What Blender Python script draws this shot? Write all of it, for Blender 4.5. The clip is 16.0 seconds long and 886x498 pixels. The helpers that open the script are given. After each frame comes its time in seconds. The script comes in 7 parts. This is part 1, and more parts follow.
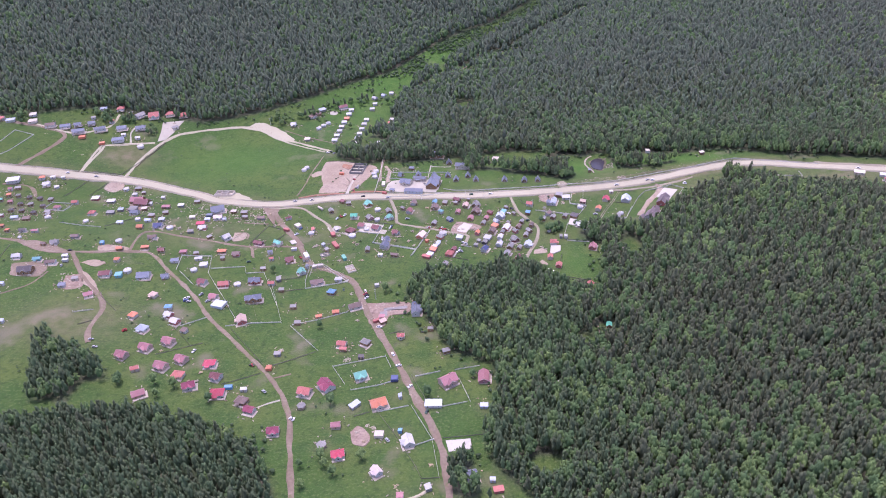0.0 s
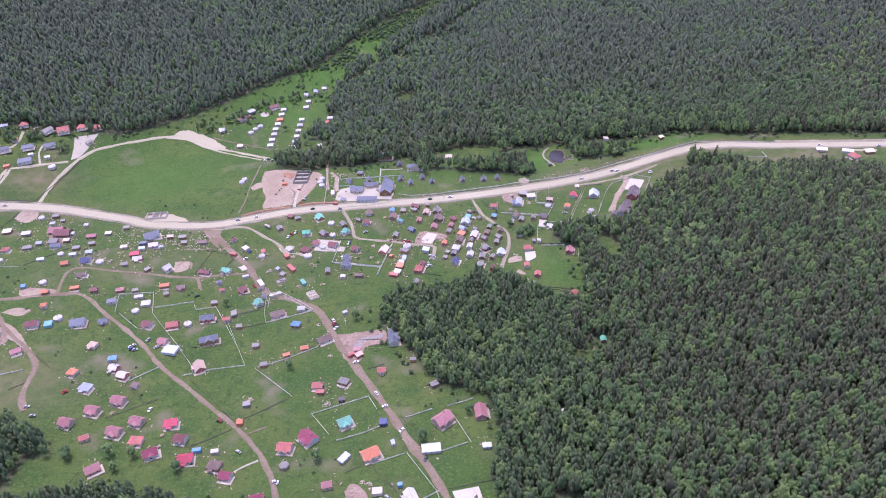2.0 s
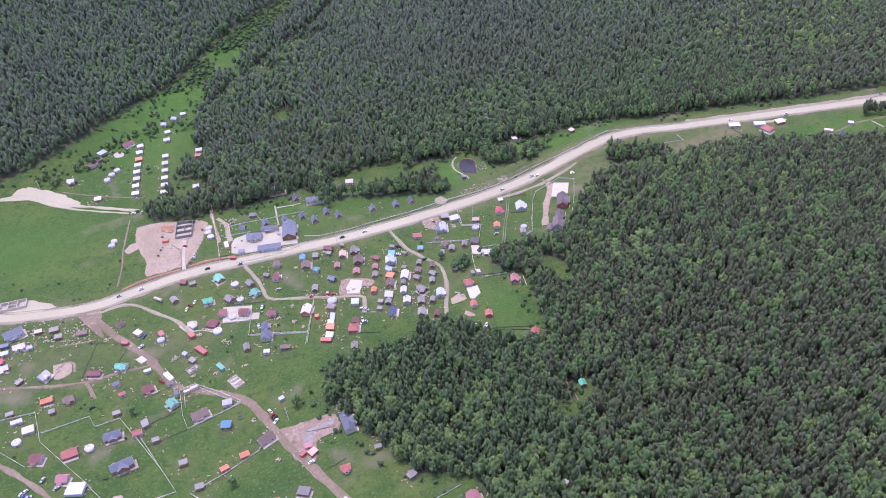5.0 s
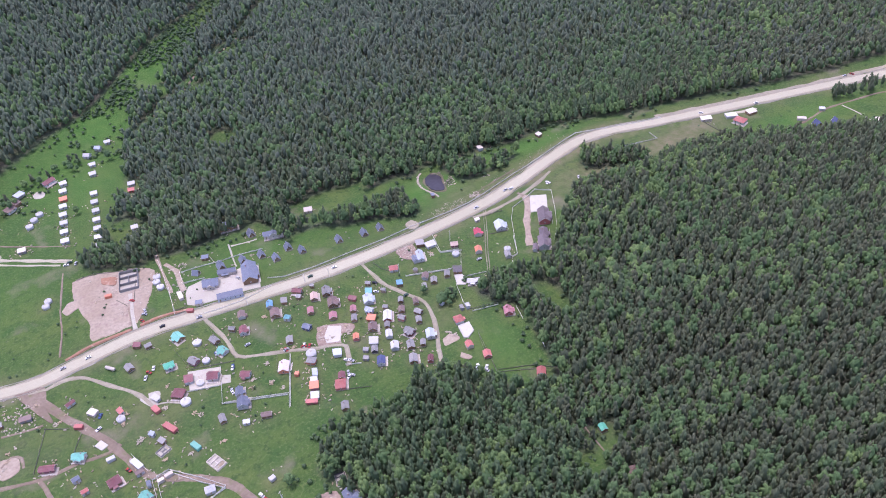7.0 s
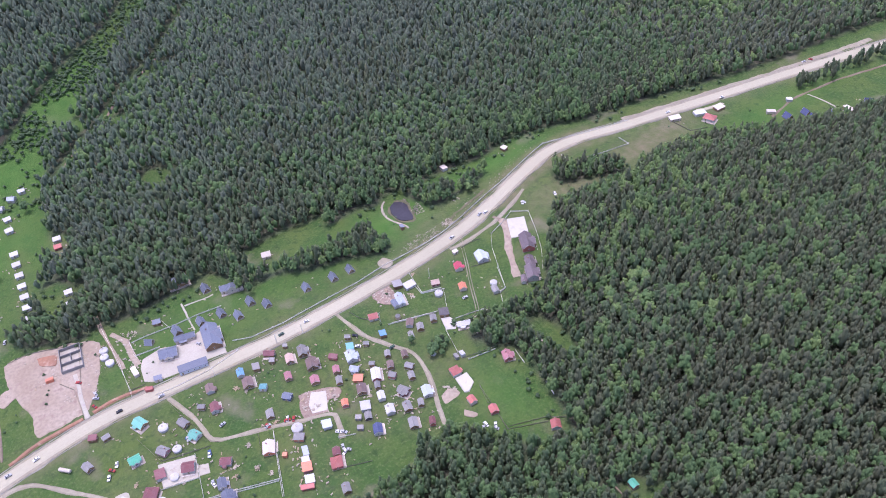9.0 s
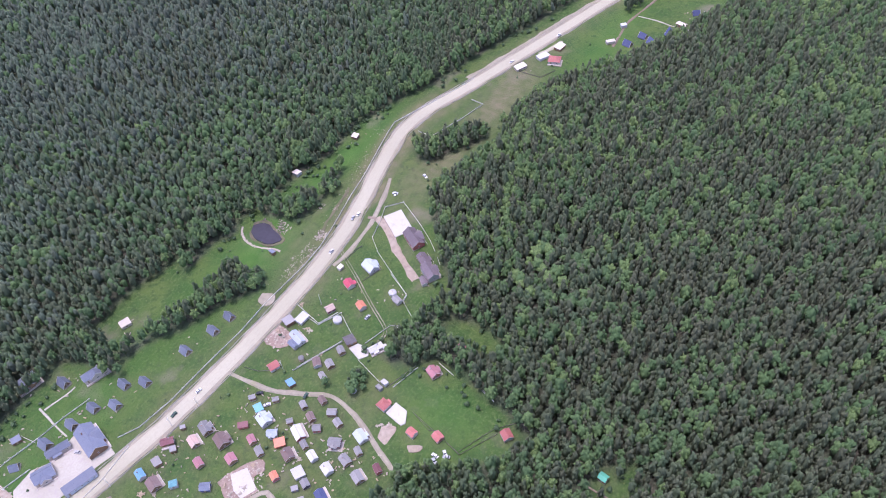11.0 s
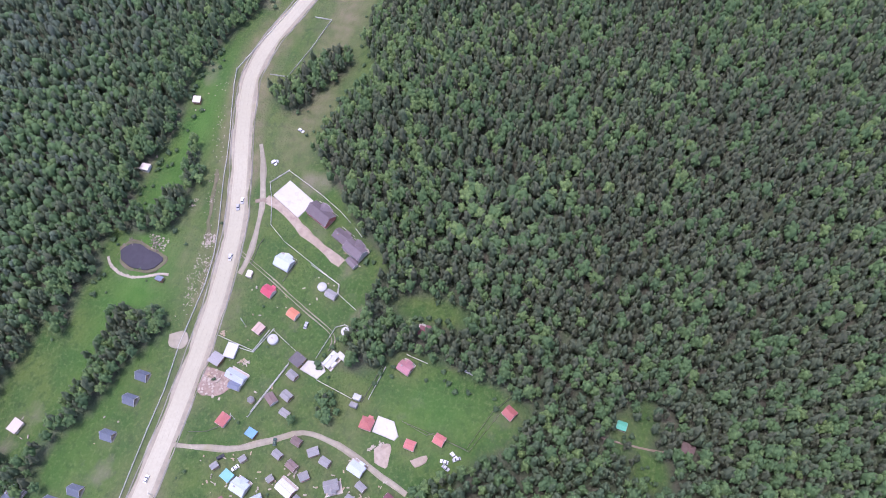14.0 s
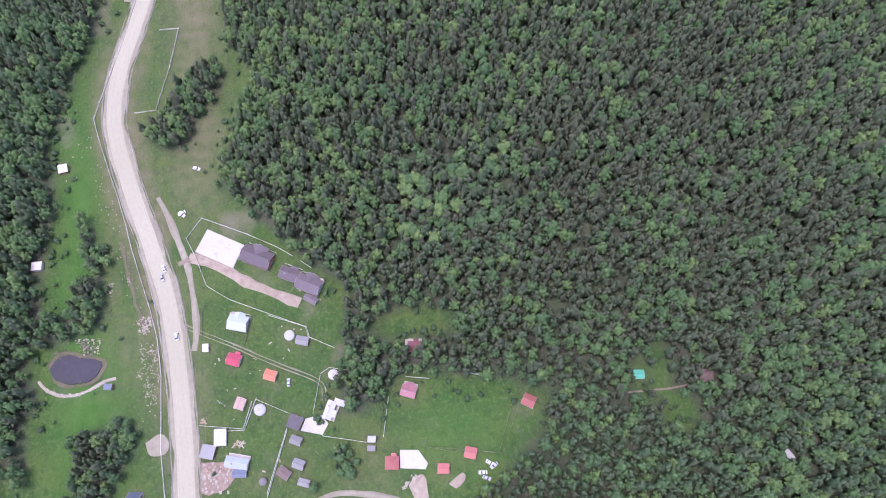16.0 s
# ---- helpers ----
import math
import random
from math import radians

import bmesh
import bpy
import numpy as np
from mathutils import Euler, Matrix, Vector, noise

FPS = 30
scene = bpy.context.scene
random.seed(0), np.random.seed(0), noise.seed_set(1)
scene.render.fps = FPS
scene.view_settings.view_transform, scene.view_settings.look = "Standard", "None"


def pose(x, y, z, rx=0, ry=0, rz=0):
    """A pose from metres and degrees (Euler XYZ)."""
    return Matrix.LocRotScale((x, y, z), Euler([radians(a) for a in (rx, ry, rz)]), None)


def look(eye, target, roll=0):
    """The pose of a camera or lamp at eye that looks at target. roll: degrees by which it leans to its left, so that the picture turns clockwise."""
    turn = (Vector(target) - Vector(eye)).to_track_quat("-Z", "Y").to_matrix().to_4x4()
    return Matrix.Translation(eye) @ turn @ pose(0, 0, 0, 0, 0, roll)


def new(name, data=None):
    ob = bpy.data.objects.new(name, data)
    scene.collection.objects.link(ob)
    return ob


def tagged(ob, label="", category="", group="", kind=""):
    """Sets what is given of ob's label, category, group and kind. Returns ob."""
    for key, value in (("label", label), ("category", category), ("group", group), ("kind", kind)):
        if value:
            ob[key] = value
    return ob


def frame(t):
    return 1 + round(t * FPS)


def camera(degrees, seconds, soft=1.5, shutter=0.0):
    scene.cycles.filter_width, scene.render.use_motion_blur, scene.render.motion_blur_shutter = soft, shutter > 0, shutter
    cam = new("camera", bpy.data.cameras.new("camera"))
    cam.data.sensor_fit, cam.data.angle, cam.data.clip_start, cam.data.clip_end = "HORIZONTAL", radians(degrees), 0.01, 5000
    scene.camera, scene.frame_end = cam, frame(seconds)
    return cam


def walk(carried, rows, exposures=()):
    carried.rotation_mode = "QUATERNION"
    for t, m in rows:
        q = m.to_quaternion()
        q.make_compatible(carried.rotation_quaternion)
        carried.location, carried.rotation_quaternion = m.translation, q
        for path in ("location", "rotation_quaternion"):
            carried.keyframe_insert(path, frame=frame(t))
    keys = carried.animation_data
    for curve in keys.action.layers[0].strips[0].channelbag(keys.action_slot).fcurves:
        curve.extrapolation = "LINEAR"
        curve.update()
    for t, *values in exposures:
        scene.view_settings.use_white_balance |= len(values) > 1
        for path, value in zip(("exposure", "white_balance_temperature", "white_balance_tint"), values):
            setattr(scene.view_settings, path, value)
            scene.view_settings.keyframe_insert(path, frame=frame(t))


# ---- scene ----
cam = camera(57.3, 16.0, soft=1.0)
METRES, EYE, TILT, LEAN, TURN = 600.0, 347.0, -31.8633, 3.7853, 0.0
ROWS = [
    (0.0, -0.00031, -0.00003, -0.00003, -0.068, 0.004, -0.006),
    (0.5, -0.01734, 0.02130, 0.01490, -1.408, -1.221, 0.962),
    (1.0, -0.03444, 0.04218, 0.02929, -2.890, -1.548, 1.946),
    (1.5, -0.05077, 0.06317, 0.04358, -4.517, -1.903, 2.970),
    (2.0, -0.06582, 0.08460, 0.05804, -6.337, -2.359, 4.162),
    (2.5, -0.07941, 0.10666, 0.07284, -8.450, -2.924, 5.506),
    (3.0, -0.09151, 0.12942, 0.08807, -10.490, -3.577, 6.905),
    (3.5, -0.10223, 0.15289, 0.10374, -12.460, -4.337, 8.253),
    (4.0, -0.11172, 0.17701, 0.11983, -14.420, -5.040, 9.538),
    (6.5, -0.14546, 0.30406, 0.20453, -22.695, -8.873, 14.617),
    (7.0, -0.14972, 0.33011, 0.22189, -24.458, -9.849, 15.515),
    (7.5, -0.15296, 0.35620, 0.23928, -26.187, -10.776, 16.367),
    (8.0, -0.15500, 0.38229, 0.25667, -27.911, -11.649, 17.244),
    (8.5, -0.15563, 0.40832, 0.27404, -29.635, -12.615, 18.109),
    (9.0, -0.15465, 0.43427, 0.29135, -31.708, -13.717, 19.189),
    (9.5, -0.15184, 0.46008, 0.30859, -34.093, -14.998, 20.445),
    (10.0, -0.14704, 0.48570, 0.32574, -40.236, -18.061, 23.454),
    (12.5, -0.09042, 0.60788, 0.40803, -60.174, -36.849, 29.876),
    (13.0, -0.07288, 0.63022, 0.42321, -64.990, -41.416, 30.988),
    (13.5, -0.05358, 0.65149, 0.43769, -69.592, -45.901, 31.840),
    (14.0, -0.03270, 0.67150, 0.45133, -73.547, -50.193, 32.451),
    (14.5, -0.01033, 0.69010, 0.46400, -78.371, -54.999, 33.031),
    (15.0, 0.01355, 0.70716, 0.47559, -83.786, -60.114, 33.405),
    (15.5, 0.03915, 0.72262, 0.48600, -89.765, -65.436, 33.535),
    (16.0, 0.06698, 0.73651, 0.49519, -97.921, -72.088, 33.199),
]
walk(cam, [(t, pose(0, 0, EYE, TILT, LEAN, TURN) @ pose(METRES * x, METRES * y, METRES * z, 90 + pitch, roll, yaw)) for t, x, y, z, yaw, pitch, roll in ROWS], [(0, 1.05, 5920, 43), (4, 1.03, 5860, 40), (9, 1.06, 5740, 36), (13, 1.13, 5700, 36), (16, 1.12, 5660, 35)])

# ---- world, sun, exposure ----
world = bpy.data.worlds.new("overcast_sky")
scene.world = world
world.use_nodes = True
wn, wl = world.node_tree.nodes, world.node_tree.links
wn.clear()
sky = wn.new("ShaderNodeTexSky")
sky.sky_type, sky.sun_disc = "NISHITA", False
sky.sun_elevation, sky.sun_rotation = radians(79), radians(-25)
sky.dust_density, sky.air_density = 3.0, 1.0
grey = wn.new("ShaderNodeHueSaturation")
grey.inputs["Saturation"].default_value = 0.9
back = wn.new("ShaderNodeBackground")
back.inputs["Strength"].default_value = 0.15
wout = wn.new("ShaderNodeOutputWorld")
wl.new(sky.outputs[0], grey.inputs["Color"])
wl.new(grey.outputs[0], back.inputs["Color"])
wl.new(back.outputs[0], wout.inputs[0])
sun = new("sun", bpy.data.lights.new("sun", "SUN"))
sun.data.energy, sun.data.angle, sun.data.color = 1.1, radians(14), (1.0, 0.96, 0.9)
sun.matrix_world = look((0, 0, 900), (70, -150, 0))


# ---- materials ----
def shader(name, rough=0.8, metal=0.0):
    m = bpy.data.materials.new(name)
    m.use_nodes = True
    b = m.node_tree.nodes["Principled BSDF"]
    b.inputs["Roughness"].default_value = rough
    b.inputs["Metallic"].default_value = metal
    b.inputs["Specular IOR Level"].default_value = 0.25
    return m, m.node_tree.nodes, m.node_tree.links, b


def noise_fac(nodes, links, scale, detail=4.0, low=0.35, high=0.65, coords="Object"):
    co = nodes.new("ShaderNodeTexCoord")
    n = nodes.new("ShaderNodeTexNoise")
    n.inputs["Scale"].default_value, n.inputs["Detail"].default_value = scale, detail
    links.new(co.outputs[coords], n.inputs["Vector"])
    r = nodes.new("ShaderNodeMapRange")
    r.inputs["From Min"].default_value, r.inputs["From Max"].default_value = low, high
    links.new(n.outputs["Fac"], r.inputs["Value"])
    return r.outputs[0]


def blend(nodes, links, fac, a, b, mode="MIX"):
    m = nodes.new("ShaderNodeMix")
    m.data_type, m.blend_type = "RGBA", mode
    for sock, v in ((m.inputs["Factor"], fac), (m.inputs["A"], a), (m.inputs["B"], b)):
        if isinstance(v, (tuple, list)):
            sock.default_value = (*v, 1.0)
        elif isinstance(v, float):
            sock.default_value = v
        else:
            links.new(v, sock)
    return m.outputs["Result"]


def add_bump(nodes, links, b, fac, strength, dist):
    bp = nodes.new("ShaderNodeBump")
    bp.inputs["Strength"].default_value, bp.inputs["Distance"].default_value = strength, dist
    links.new(fac, bp.inputs["Height"])
    links.new(bp.outputs[0], b.inputs["Normal"])


def object_random(nodes):
    return nodes.new("ShaderNodeObjectInfo").outputs["Random"]


def surface(name, c1, c2, big=0.15, small=2.0, rough=0.85, metal=0.0, bump=0.3, wear=None, vary=0.0, mottle=0.55):
    """Two colours mixed at two scales, an optional wear colour, and a fine relief."""
    m, n, l, b = shader(name, rough, metal)
    f1, f2 = noise_fac(n, l, big, 3), noise_fac(n, l, small, 5)
    c = blend(n, l, f1, c1, c2)
    dark = tuple(v * 0.72 for v in c1)
    part_f = n.new("ShaderNodeMath")
    part_f.operation, part_f.inputs[1].default_value = "MULTIPLY", mottle
    l.new(f2, part_f.inputs[0])
    c = blend(n, l, part_f.outputs[0], c, dark)
    if wear:
        c = blend(n, l, noise_fac(n, l, small * 0.4, 6, 0.55, 0.72), c, wear)
    if vary:
        hs = n.new("ShaderNodeHueSaturation")
        r = n.new("ShaderNodeMapRange")
        r.inputs["To Min"].default_value, r.inputs["To Max"].default_value = 1 - vary, 1 + vary
        l.new(object_random(n), r.inputs["Value"])
        l.new(r.outputs[0], hs.inputs["Value"])
        l.new(c, hs.inputs["Color"])
        c = hs.outputs[0]
    l.new(c, b.inputs["Base Color"])
    add_bump(n, l, b, f2, bump, 0.05)
    return m


def roof_metal(name, c):
    """Painted sheet metal with seams down the slope, faded and dusty in patches."""
    m, n, l, b = shader(name, 0.5)
    light = tuple(min(0.9, v * 0.85 + 0.05) for v in c)
    col = blend(n, l, noise_fac(n, l, 0.35, 4, 0.3, 0.8), c, light)
    col = blend(n, l, noise_fac(n, l, 3.0, 6, 0.56, 0.75), col, tuple(v * 0.6 for v in c))
    hs = n.new("ShaderNodeHueSaturation")
    r = n.new("ShaderNodeMapRange")
    r.inputs["To Min"].default_value, r.inputs["To Max"].default_value = 0.85, 1.2
    l.new(object_random(n), r.inputs["Value"])
    l.new(r.outputs[0], hs.inputs["Value"])
    l.new(col, hs.inputs["Color"])
    l.new(hs.outputs[0], b.inputs["Base Color"])
    co = n.new("ShaderNodeTexCoord")
    w = n.new("ShaderNodeTexWave")
    w.bands_direction, w.inputs["Scale"].default_value = "X", 1.1
    l.new(co.outputs["Object"], w.inputs["Vector"])
    add_bump(n, l, b, w.outputs["Fac"], 0.5, 0.06)
    return m


def foliage(name, dark, mid, bright):
    """Leaves: each tree's own tint, with lighter and darker tufts inside the crown."""
    m, n, l, b = shader(name, 0.75)
    at = n.new("ShaderNodeAttribute")
    at.attribute_name = "tint"
    ramp = n.new("ShaderNodeValToRGB")
    ramp.color_ramp.elements[0].color, ramp.color_ramp.elements[1].color = (*dark, 1), (*bright, 1)
    e = ramp.color_ramp.elements.new(0.5)
    e.color = (*mid, 1)
    l.new(at.outputs["Fac"], ramp.inputs[0])
    isl = n.new("ShaderNodeNewGeometry")
    r = n.new("ShaderNodeMapRange")
    r.inputs["To Min"].default_value, r.inputs["To Max"].default_value = 0.84, 1.18
    l.new(isl.outputs["Random Per Island"], r.inputs["Value"])
    hs = n.new("ShaderNodeHueSaturation")
    l.new(r.outputs[0], hs.inputs["Value"])
    l.new(ramp.outputs[0], hs.inputs["Color"])
    f = noise_fac(n, l, 2.2, 3, 0.3, 0.7)
    c = blend(n, l, f, hs.outputs[0], tuple(v * 0.72 for v in mid))
    l.new(c, b.inputs["Base Color"])
    add_bump(n, l, b, f, 0.8, 0.25)
    return m


def ground_material():
    m, n, l, b = shader("meadow_and_forest_floor", 0.95)
    c = blend(n, l, noise_fac(n, l, 0.016, 6, 0.38, 0.62), (0.046, 0.100, 0.022), (0.080, 0.122, 0.030))
    c = blend(n, l, noise_fac(n, l, 0.05, 7, 0.46, 0.66), c, (0.040, 0.092, 0.022))
    c = blend(n, l, noise_fac(n, l, 0.24, 9, 0.50, 0.70), c, (0.034, 0.072, 0.020))
    c = blend(n, l, noise_fac(n, l, 0.6, 7, 0.5, 0.72), c, (0.098, 0.138, 0.044))
    c = blend(n, l, noise_fac(n, l, 0.03, 8, 0.60, 0.72), c, (0.155, 0.15, 0.095))
    dry = n.new("ShaderNodeAttribute")
    dry.attribute_name = "dry"
    c = blend(n, l, dry.outputs["Fac"], c, blend(n, l, noise_fac(n, l, 0.15, 6), (0.20, 0.165, 0.105), (0.115, 0.125, 0.055)))
    lush = n.new("ShaderNodeAttribute")
    lush.attribute_name = "lush"
    c = blend(n, l, lush.outputs["Fac"], c, blend(n, l, noise_fac(n, l, 0.12, 6), (0.048, 0.128, 0.022), (0.070, 0.150, 0.029)))
    wood = n.new("ShaderNodeAttribute")
    wood.attribute_name = "wood"
    floor = blend(n, l, noise_fac(n, l, 0.1, 5), (0.082, 0.080, 0.056), (0.066, 0.094, 0.046))
    c = blend(n, l, wood.outputs["Fac"], c, floor)
    l.new(c, b.inputs["Base Color"])
    add_bump(n, l, b, noise_fac(n, l, 0.8, 6), 0.7, 0.4)
    return m


MAT_GROUND = ground_material()
MAT_ROAD = surface("pale_gravel_road", (0.372, 0.348, 0.245), (0.415, 0.39, 0.282), 0.012, 0.7, 0.95, bump=0.3, mottle=0.22)
MAT_LANE = surface("brown_dirt_lane", (0.195, 0.150, 0.108), (0.27, 0.216, 0.165), 0.05, 0.5, 0.95, bump=0.5, wear=(0.15, 0.145, 0.07))
MAT_TRACK = surface("wheel_rut", (0.20, 0.15, 0.11), (0.27, 0.21, 0.16), 0.2, 1.2, 0.95)
MAT_EARTH = surface("bare_reddish_earth", (0.315, 0.252, 0.182), (0.385, 0.325, 0.25), 0.05, 0.5, 0.95, bump=0.6, wear=(0.25, 0.185, 0.145))
MAT_CHURNED = surface("churned_brown_earth", (0.26, 0.19, 0.145), (0.34, 0.265, 0.21), 0.12, 0.7, 0.95, bump=0.8, wear=(0.17, 0.125, 0.10))
MAT_REDEARTH = surface("freshly_dug_red_earth", (0.34, 0.18, 0.115), (0.27, 0.16, 0.11), 0.08, 0.6, 0.95, bump=0.8, wear=(0.40, 0.28, 0.20))
MAT_GREYSLAB = surface("grey_cast_concrete", (0.30, 0.29, 0.275), (0.22, 0.215, 0.21), 0.15, 0.9, 0.9, wear=(0.14, 0.14, 0.14))
MAT_PALE = surface("pale_concrete", (0.385, 0.36, 0.285), (0.44, 0.415, 0.335), 0.06, 0.9, 0.9, wear=(0.36, 0.325, 0.285), mottle=0.3)
MAT_SLAB = surface("clean_white_concrete", (0.45, 0.43, 0.365), (0.50, 0.48, 0.415), 0.08, 0.9, 0.85, mottle=0.2, wear=(0.40, 0.375, 0.32))
MAT_DITCH = surface("dark_ditch_soil", (0.085, 0.075, 0.045), (0.06, 0.07, 0.032), 0.1, 0.8, 0.95)
MAT_BANK = surface("muddy_bank", (0.17, 0.145, 0.095), (0.105, 0.12, 0.055), 0.15, 0.8, 0.95, bump=0.6)
MAT_RUBBLE = surface("pale_rubble", (0.44, 0.39, 0.31), (0.30, 0.26, 0.20), 0.8, 3.0, 0.95, bump=0.8)
MAT_WATER = surface("dark_pond_water", (0.055, 0.05, 0.06), (0.045, 0.045, 0.05), 0.05, 0.4, 0.12, bump=0.03)
MAT_BARK = surface("bark", (0.12, 0.09, 0.065), (0.17, 0.12, 0.08), 1.0, 5.0)
PINE_DARK, PINE_MID, PINE_BRIGHT = (0.098, 0.103, 0.064), (0.094, 0.124, 0.066), (0.082, 0.146, 0.066)
LEAF_DARK, LEAF_MID, LEAF_BRIGHT = (0.062, 0.112, 0.050), (0.092, 0.164, 0.060), (0.170, 0.246, 0.076)
MAT_PINE = foliage("pine_needles", PINE_DARK, PINE_MID, PINE_BRIGHT)
# pine needles made paler and bluer: distance haze painted into the colour
MAT_HAZED_PINE = foliage("haze_tinted_pine_needles", (0.100, 0.114, 0.084), (0.108, 0.140, 0.094), (0.112, 0.168, 0.098))
MAT_BIRCH = foliage("birch_leaves", LEAF_DARK, LEAF_MID, LEAF_BRIGHT)
MAT_BUSH = foliage("shrub_leaves", (0.050, 0.082, 0.040), (0.062, 0.105, 0.046), (0.080, 0.135, 0.055))
MAT_GLASS = surface("window_glass", (0.05, 0.06, 0.075), (0.08, 0.09, 0.10), 0.5, 2.0, 0.15, bump=0.0)
MAT_TRIM = surface("white_trim", (0.72, 0.70, 0.66), (0.65, 0.62, 0.57), 0.6, 3.0, 0.6)
MAT_FENCE = surface("pale_board_fence", (0.78, 0.76, 0.68), (0.66, 0.63, 0.55), 0.3, 2.0, 0.85)
MAT_DARKFENCE = surface("weathered_fence", (0.27, 0.255, 0.20), (0.18, 0.18, 0.13), 0.3, 2.0, 0.9)
MAT_DEADWOOD = surface("grey_deadwood", (0.22, 0.19, 0.16), (0.15, 0.125, 0.10), 0.6, 3.0, 0.9)
MAT_STEEL = surface("dull_steel", (0.32, 0.33, 0.34), (0.25, 0.25, 0.26), 0.5, 3.0, 0.5, 0.6)
MAT_TYRE = surface("tyre_rubber", (0.03, 0.03, 0.03), (0.045, 0.043, 0.04), 1.0, 5.0, 0.9)
MAT_BRICKWORK = surface("chimney_brick", (0.34, 0.14, 0.09), (0.42, 0.2, 0.13), 1.0, 6.0, 0.9)
MAT_DECK = surface("pale_decking", (0.50, 0.44, 0.37), (0.40, 0.34, 0.28), 0.5, 3.0, 0.85, vary=0.2)
MAT_TIMBER = surface("raw_timber", (0.38, 0.30, 0.20), (0.30, 0.235, 0.165), 0.6, 3.0, 0.85, vary=0.25)

COLOURS = {
    "R": ("red", (0.46, 0.11, 0.085)), "R2": ("crimson", (0.52, 0.03, 0.075)), "M": ("maroon", (0.20, 0.055, 0.06)),
    "M2": ("wine-red", (0.30, 0.035, 0.085)), "P": ("dusty rose", (0.37, 0.135, 0.15)), "P2": ("pale salmon", (0.50, 0.33, 0.25)),
    "O": ("orange", (0.62, 0.17, 0.06)), "B": ("brown", (0.17, 0.105, 0.085)), "V": ("plum-brown", (0.155, 0.115, 0.122)), "K": ("charcoal", (0.085, 0.07, 0.075)),
    "G": ("grey", (0.23, 0.22, 0.205)), "L": ("light blue", (0.40, 0.46, 0.53)), "S": ("slate blue", (0.13, 0.155, 0.21)),
    "U": ("bright blue", (0.10, 0.30, 0.48)), "U2": ("dark blue", (0.055, 0.075, 0.20)), "T": ("teal", (0.10, 0.36, 0.38)),
    "T2": ("mint green", (0.10, 0.42, 0.31)), "N": ("green", (0.03, 0.38, 0.22)), "W": ("white", (0.49, 0.485, 0.46)),
    "W2": ("pinkish white", (0.70, 0.56, 0.52)), "C": ("cream", (0.58, 0.50, 0.40)),
}
COLOURS = {k: (n, tuple(0.80 * v + 0.20 * (0.3 * c[0] + 0.59 * c[1] + 0.11 * c[2]) + 0.012 for v in c)) for k, (n, c) in COLOURS.items()}
ROOFS = {k: roof_metal(v[0].replace(" ", "_") + "_sheet_roof", v[1]) for k, v in COLOURS.items()}
WALLS = {k: surface(v[0].replace(" ", "_") + "_wall", tuple(min(0.78, x * 1.05 + 0.02) for x in v[1]), v[1], 0.5, 2.5, 0.85, vary=0.12) for k, v in COLOURS.items()}
WALLS["B"] = surface("log_wall", (0.30, 0.19, 0.11), (0.22, 0.135, 0.08), 0.5, 2.5, 0.85, vary=0.25)


# ---- terrain ----
def sstep(a, b, x):
    t = np.clip((x - a) / (b - a), 0, 1)
    return t * t * (3 - 2 * t)


def soft(x, k):
    return k * np.logaddexp(0, x / k)


def ground_z(x, y):
    """Height of the ground: a flat valley floor, hills to the east, north and north-west."""
    x, y = np.asarray(x, float), np.asarray(y, float)
    road_y = np.where(x < 250, 655, 655 - (x - 250) * 0.33)
    z = 17.0 * sstep(125, 265, x) * (1 - sstep(-75, -8, y - road_y))
    z = z + 0.085 * soft(y - 765.0, 20) * sstep(-60, 60, x + (y - 700) * 0.2) * (y > 600)
    z = z + 0.085 * soft(-x - 150.0, 20) * (1 - sstep(560, 700, y))
    z = z + 0.30 * soft((y - 800) * 0.78 - (x + 190) * 0.62 - 14, 14) * (y > 600)
    pond = ((x - 125.5) / 8.5) ** 2 + ((y - 698) / 14) ** 2
    return z - 1.6 * (1 - sstep(0.7, 1.25, pond))


def gz(x, y):
    return float(ground_z(x, y))


HIGHWAY = [(-640, 718), (-460, 716), (-391, 716), (-320, 711), (-256, 681), (-231, 665), (-181, 652), (-150, 655), (-108, 659), (-50, 654), (0, 649), (60, 648), (110, 650), (150, 655), (180, 663), (212, 673), (246, 681), (276, 679), (318, 667), (403, 646), (469, 630), (563, 605), (700, 565)]
# the edge of the open valley, in three stretches: south and east, north, north-west
EDGE_SOUTH = [(-700, 300), (-420, 352), (-293, 367), (-253, 376), (-208, 379), (-185, 372), (-154, 360), (-134, 345), (-120, 323), (-114, 305), (-112, 230), (30, 230), (27, 297), (5, 324), (-1, 351), (11, 379), (9, 412), (-17, 426), (-32, 458), (-47, 487), (-53, 505), (-36, 521), (13, 525), (28, 536), (47, 520), (65, 506), (76, 490)]
EDGE_EAST = [(90, 489), (96, 505), (102, 536), (104, 550), (92, 560), (88, 573), (90, 582), (105, 581), (120, 577), (135, 576), (148, 572), (160, 590), (172, 600), (190, 615), (207, 631), (226, 624), (262, 610), (290, 626), (324, 623), (362, 603), (394, 578), (430, 558), (520, 533), (720, 488), (900, 420), (900, 560), (700, 610)]
EDGE_NORTH = [(554, 636), (448, 653), (347, 681), (300, 692), (267, 704), (238, 712), (205, 707), (172, 714), (143, 711), (131, 722), (104, 718), (79, 728), (42, 733), (-19, 725), (-61, 723), (-92, 729), (-127, 752), (-118, 762), (-85, 829), (-73, 886), (-55, 932), (-8, 967), (60, 1040), (110, 1090), (170, 1170)]
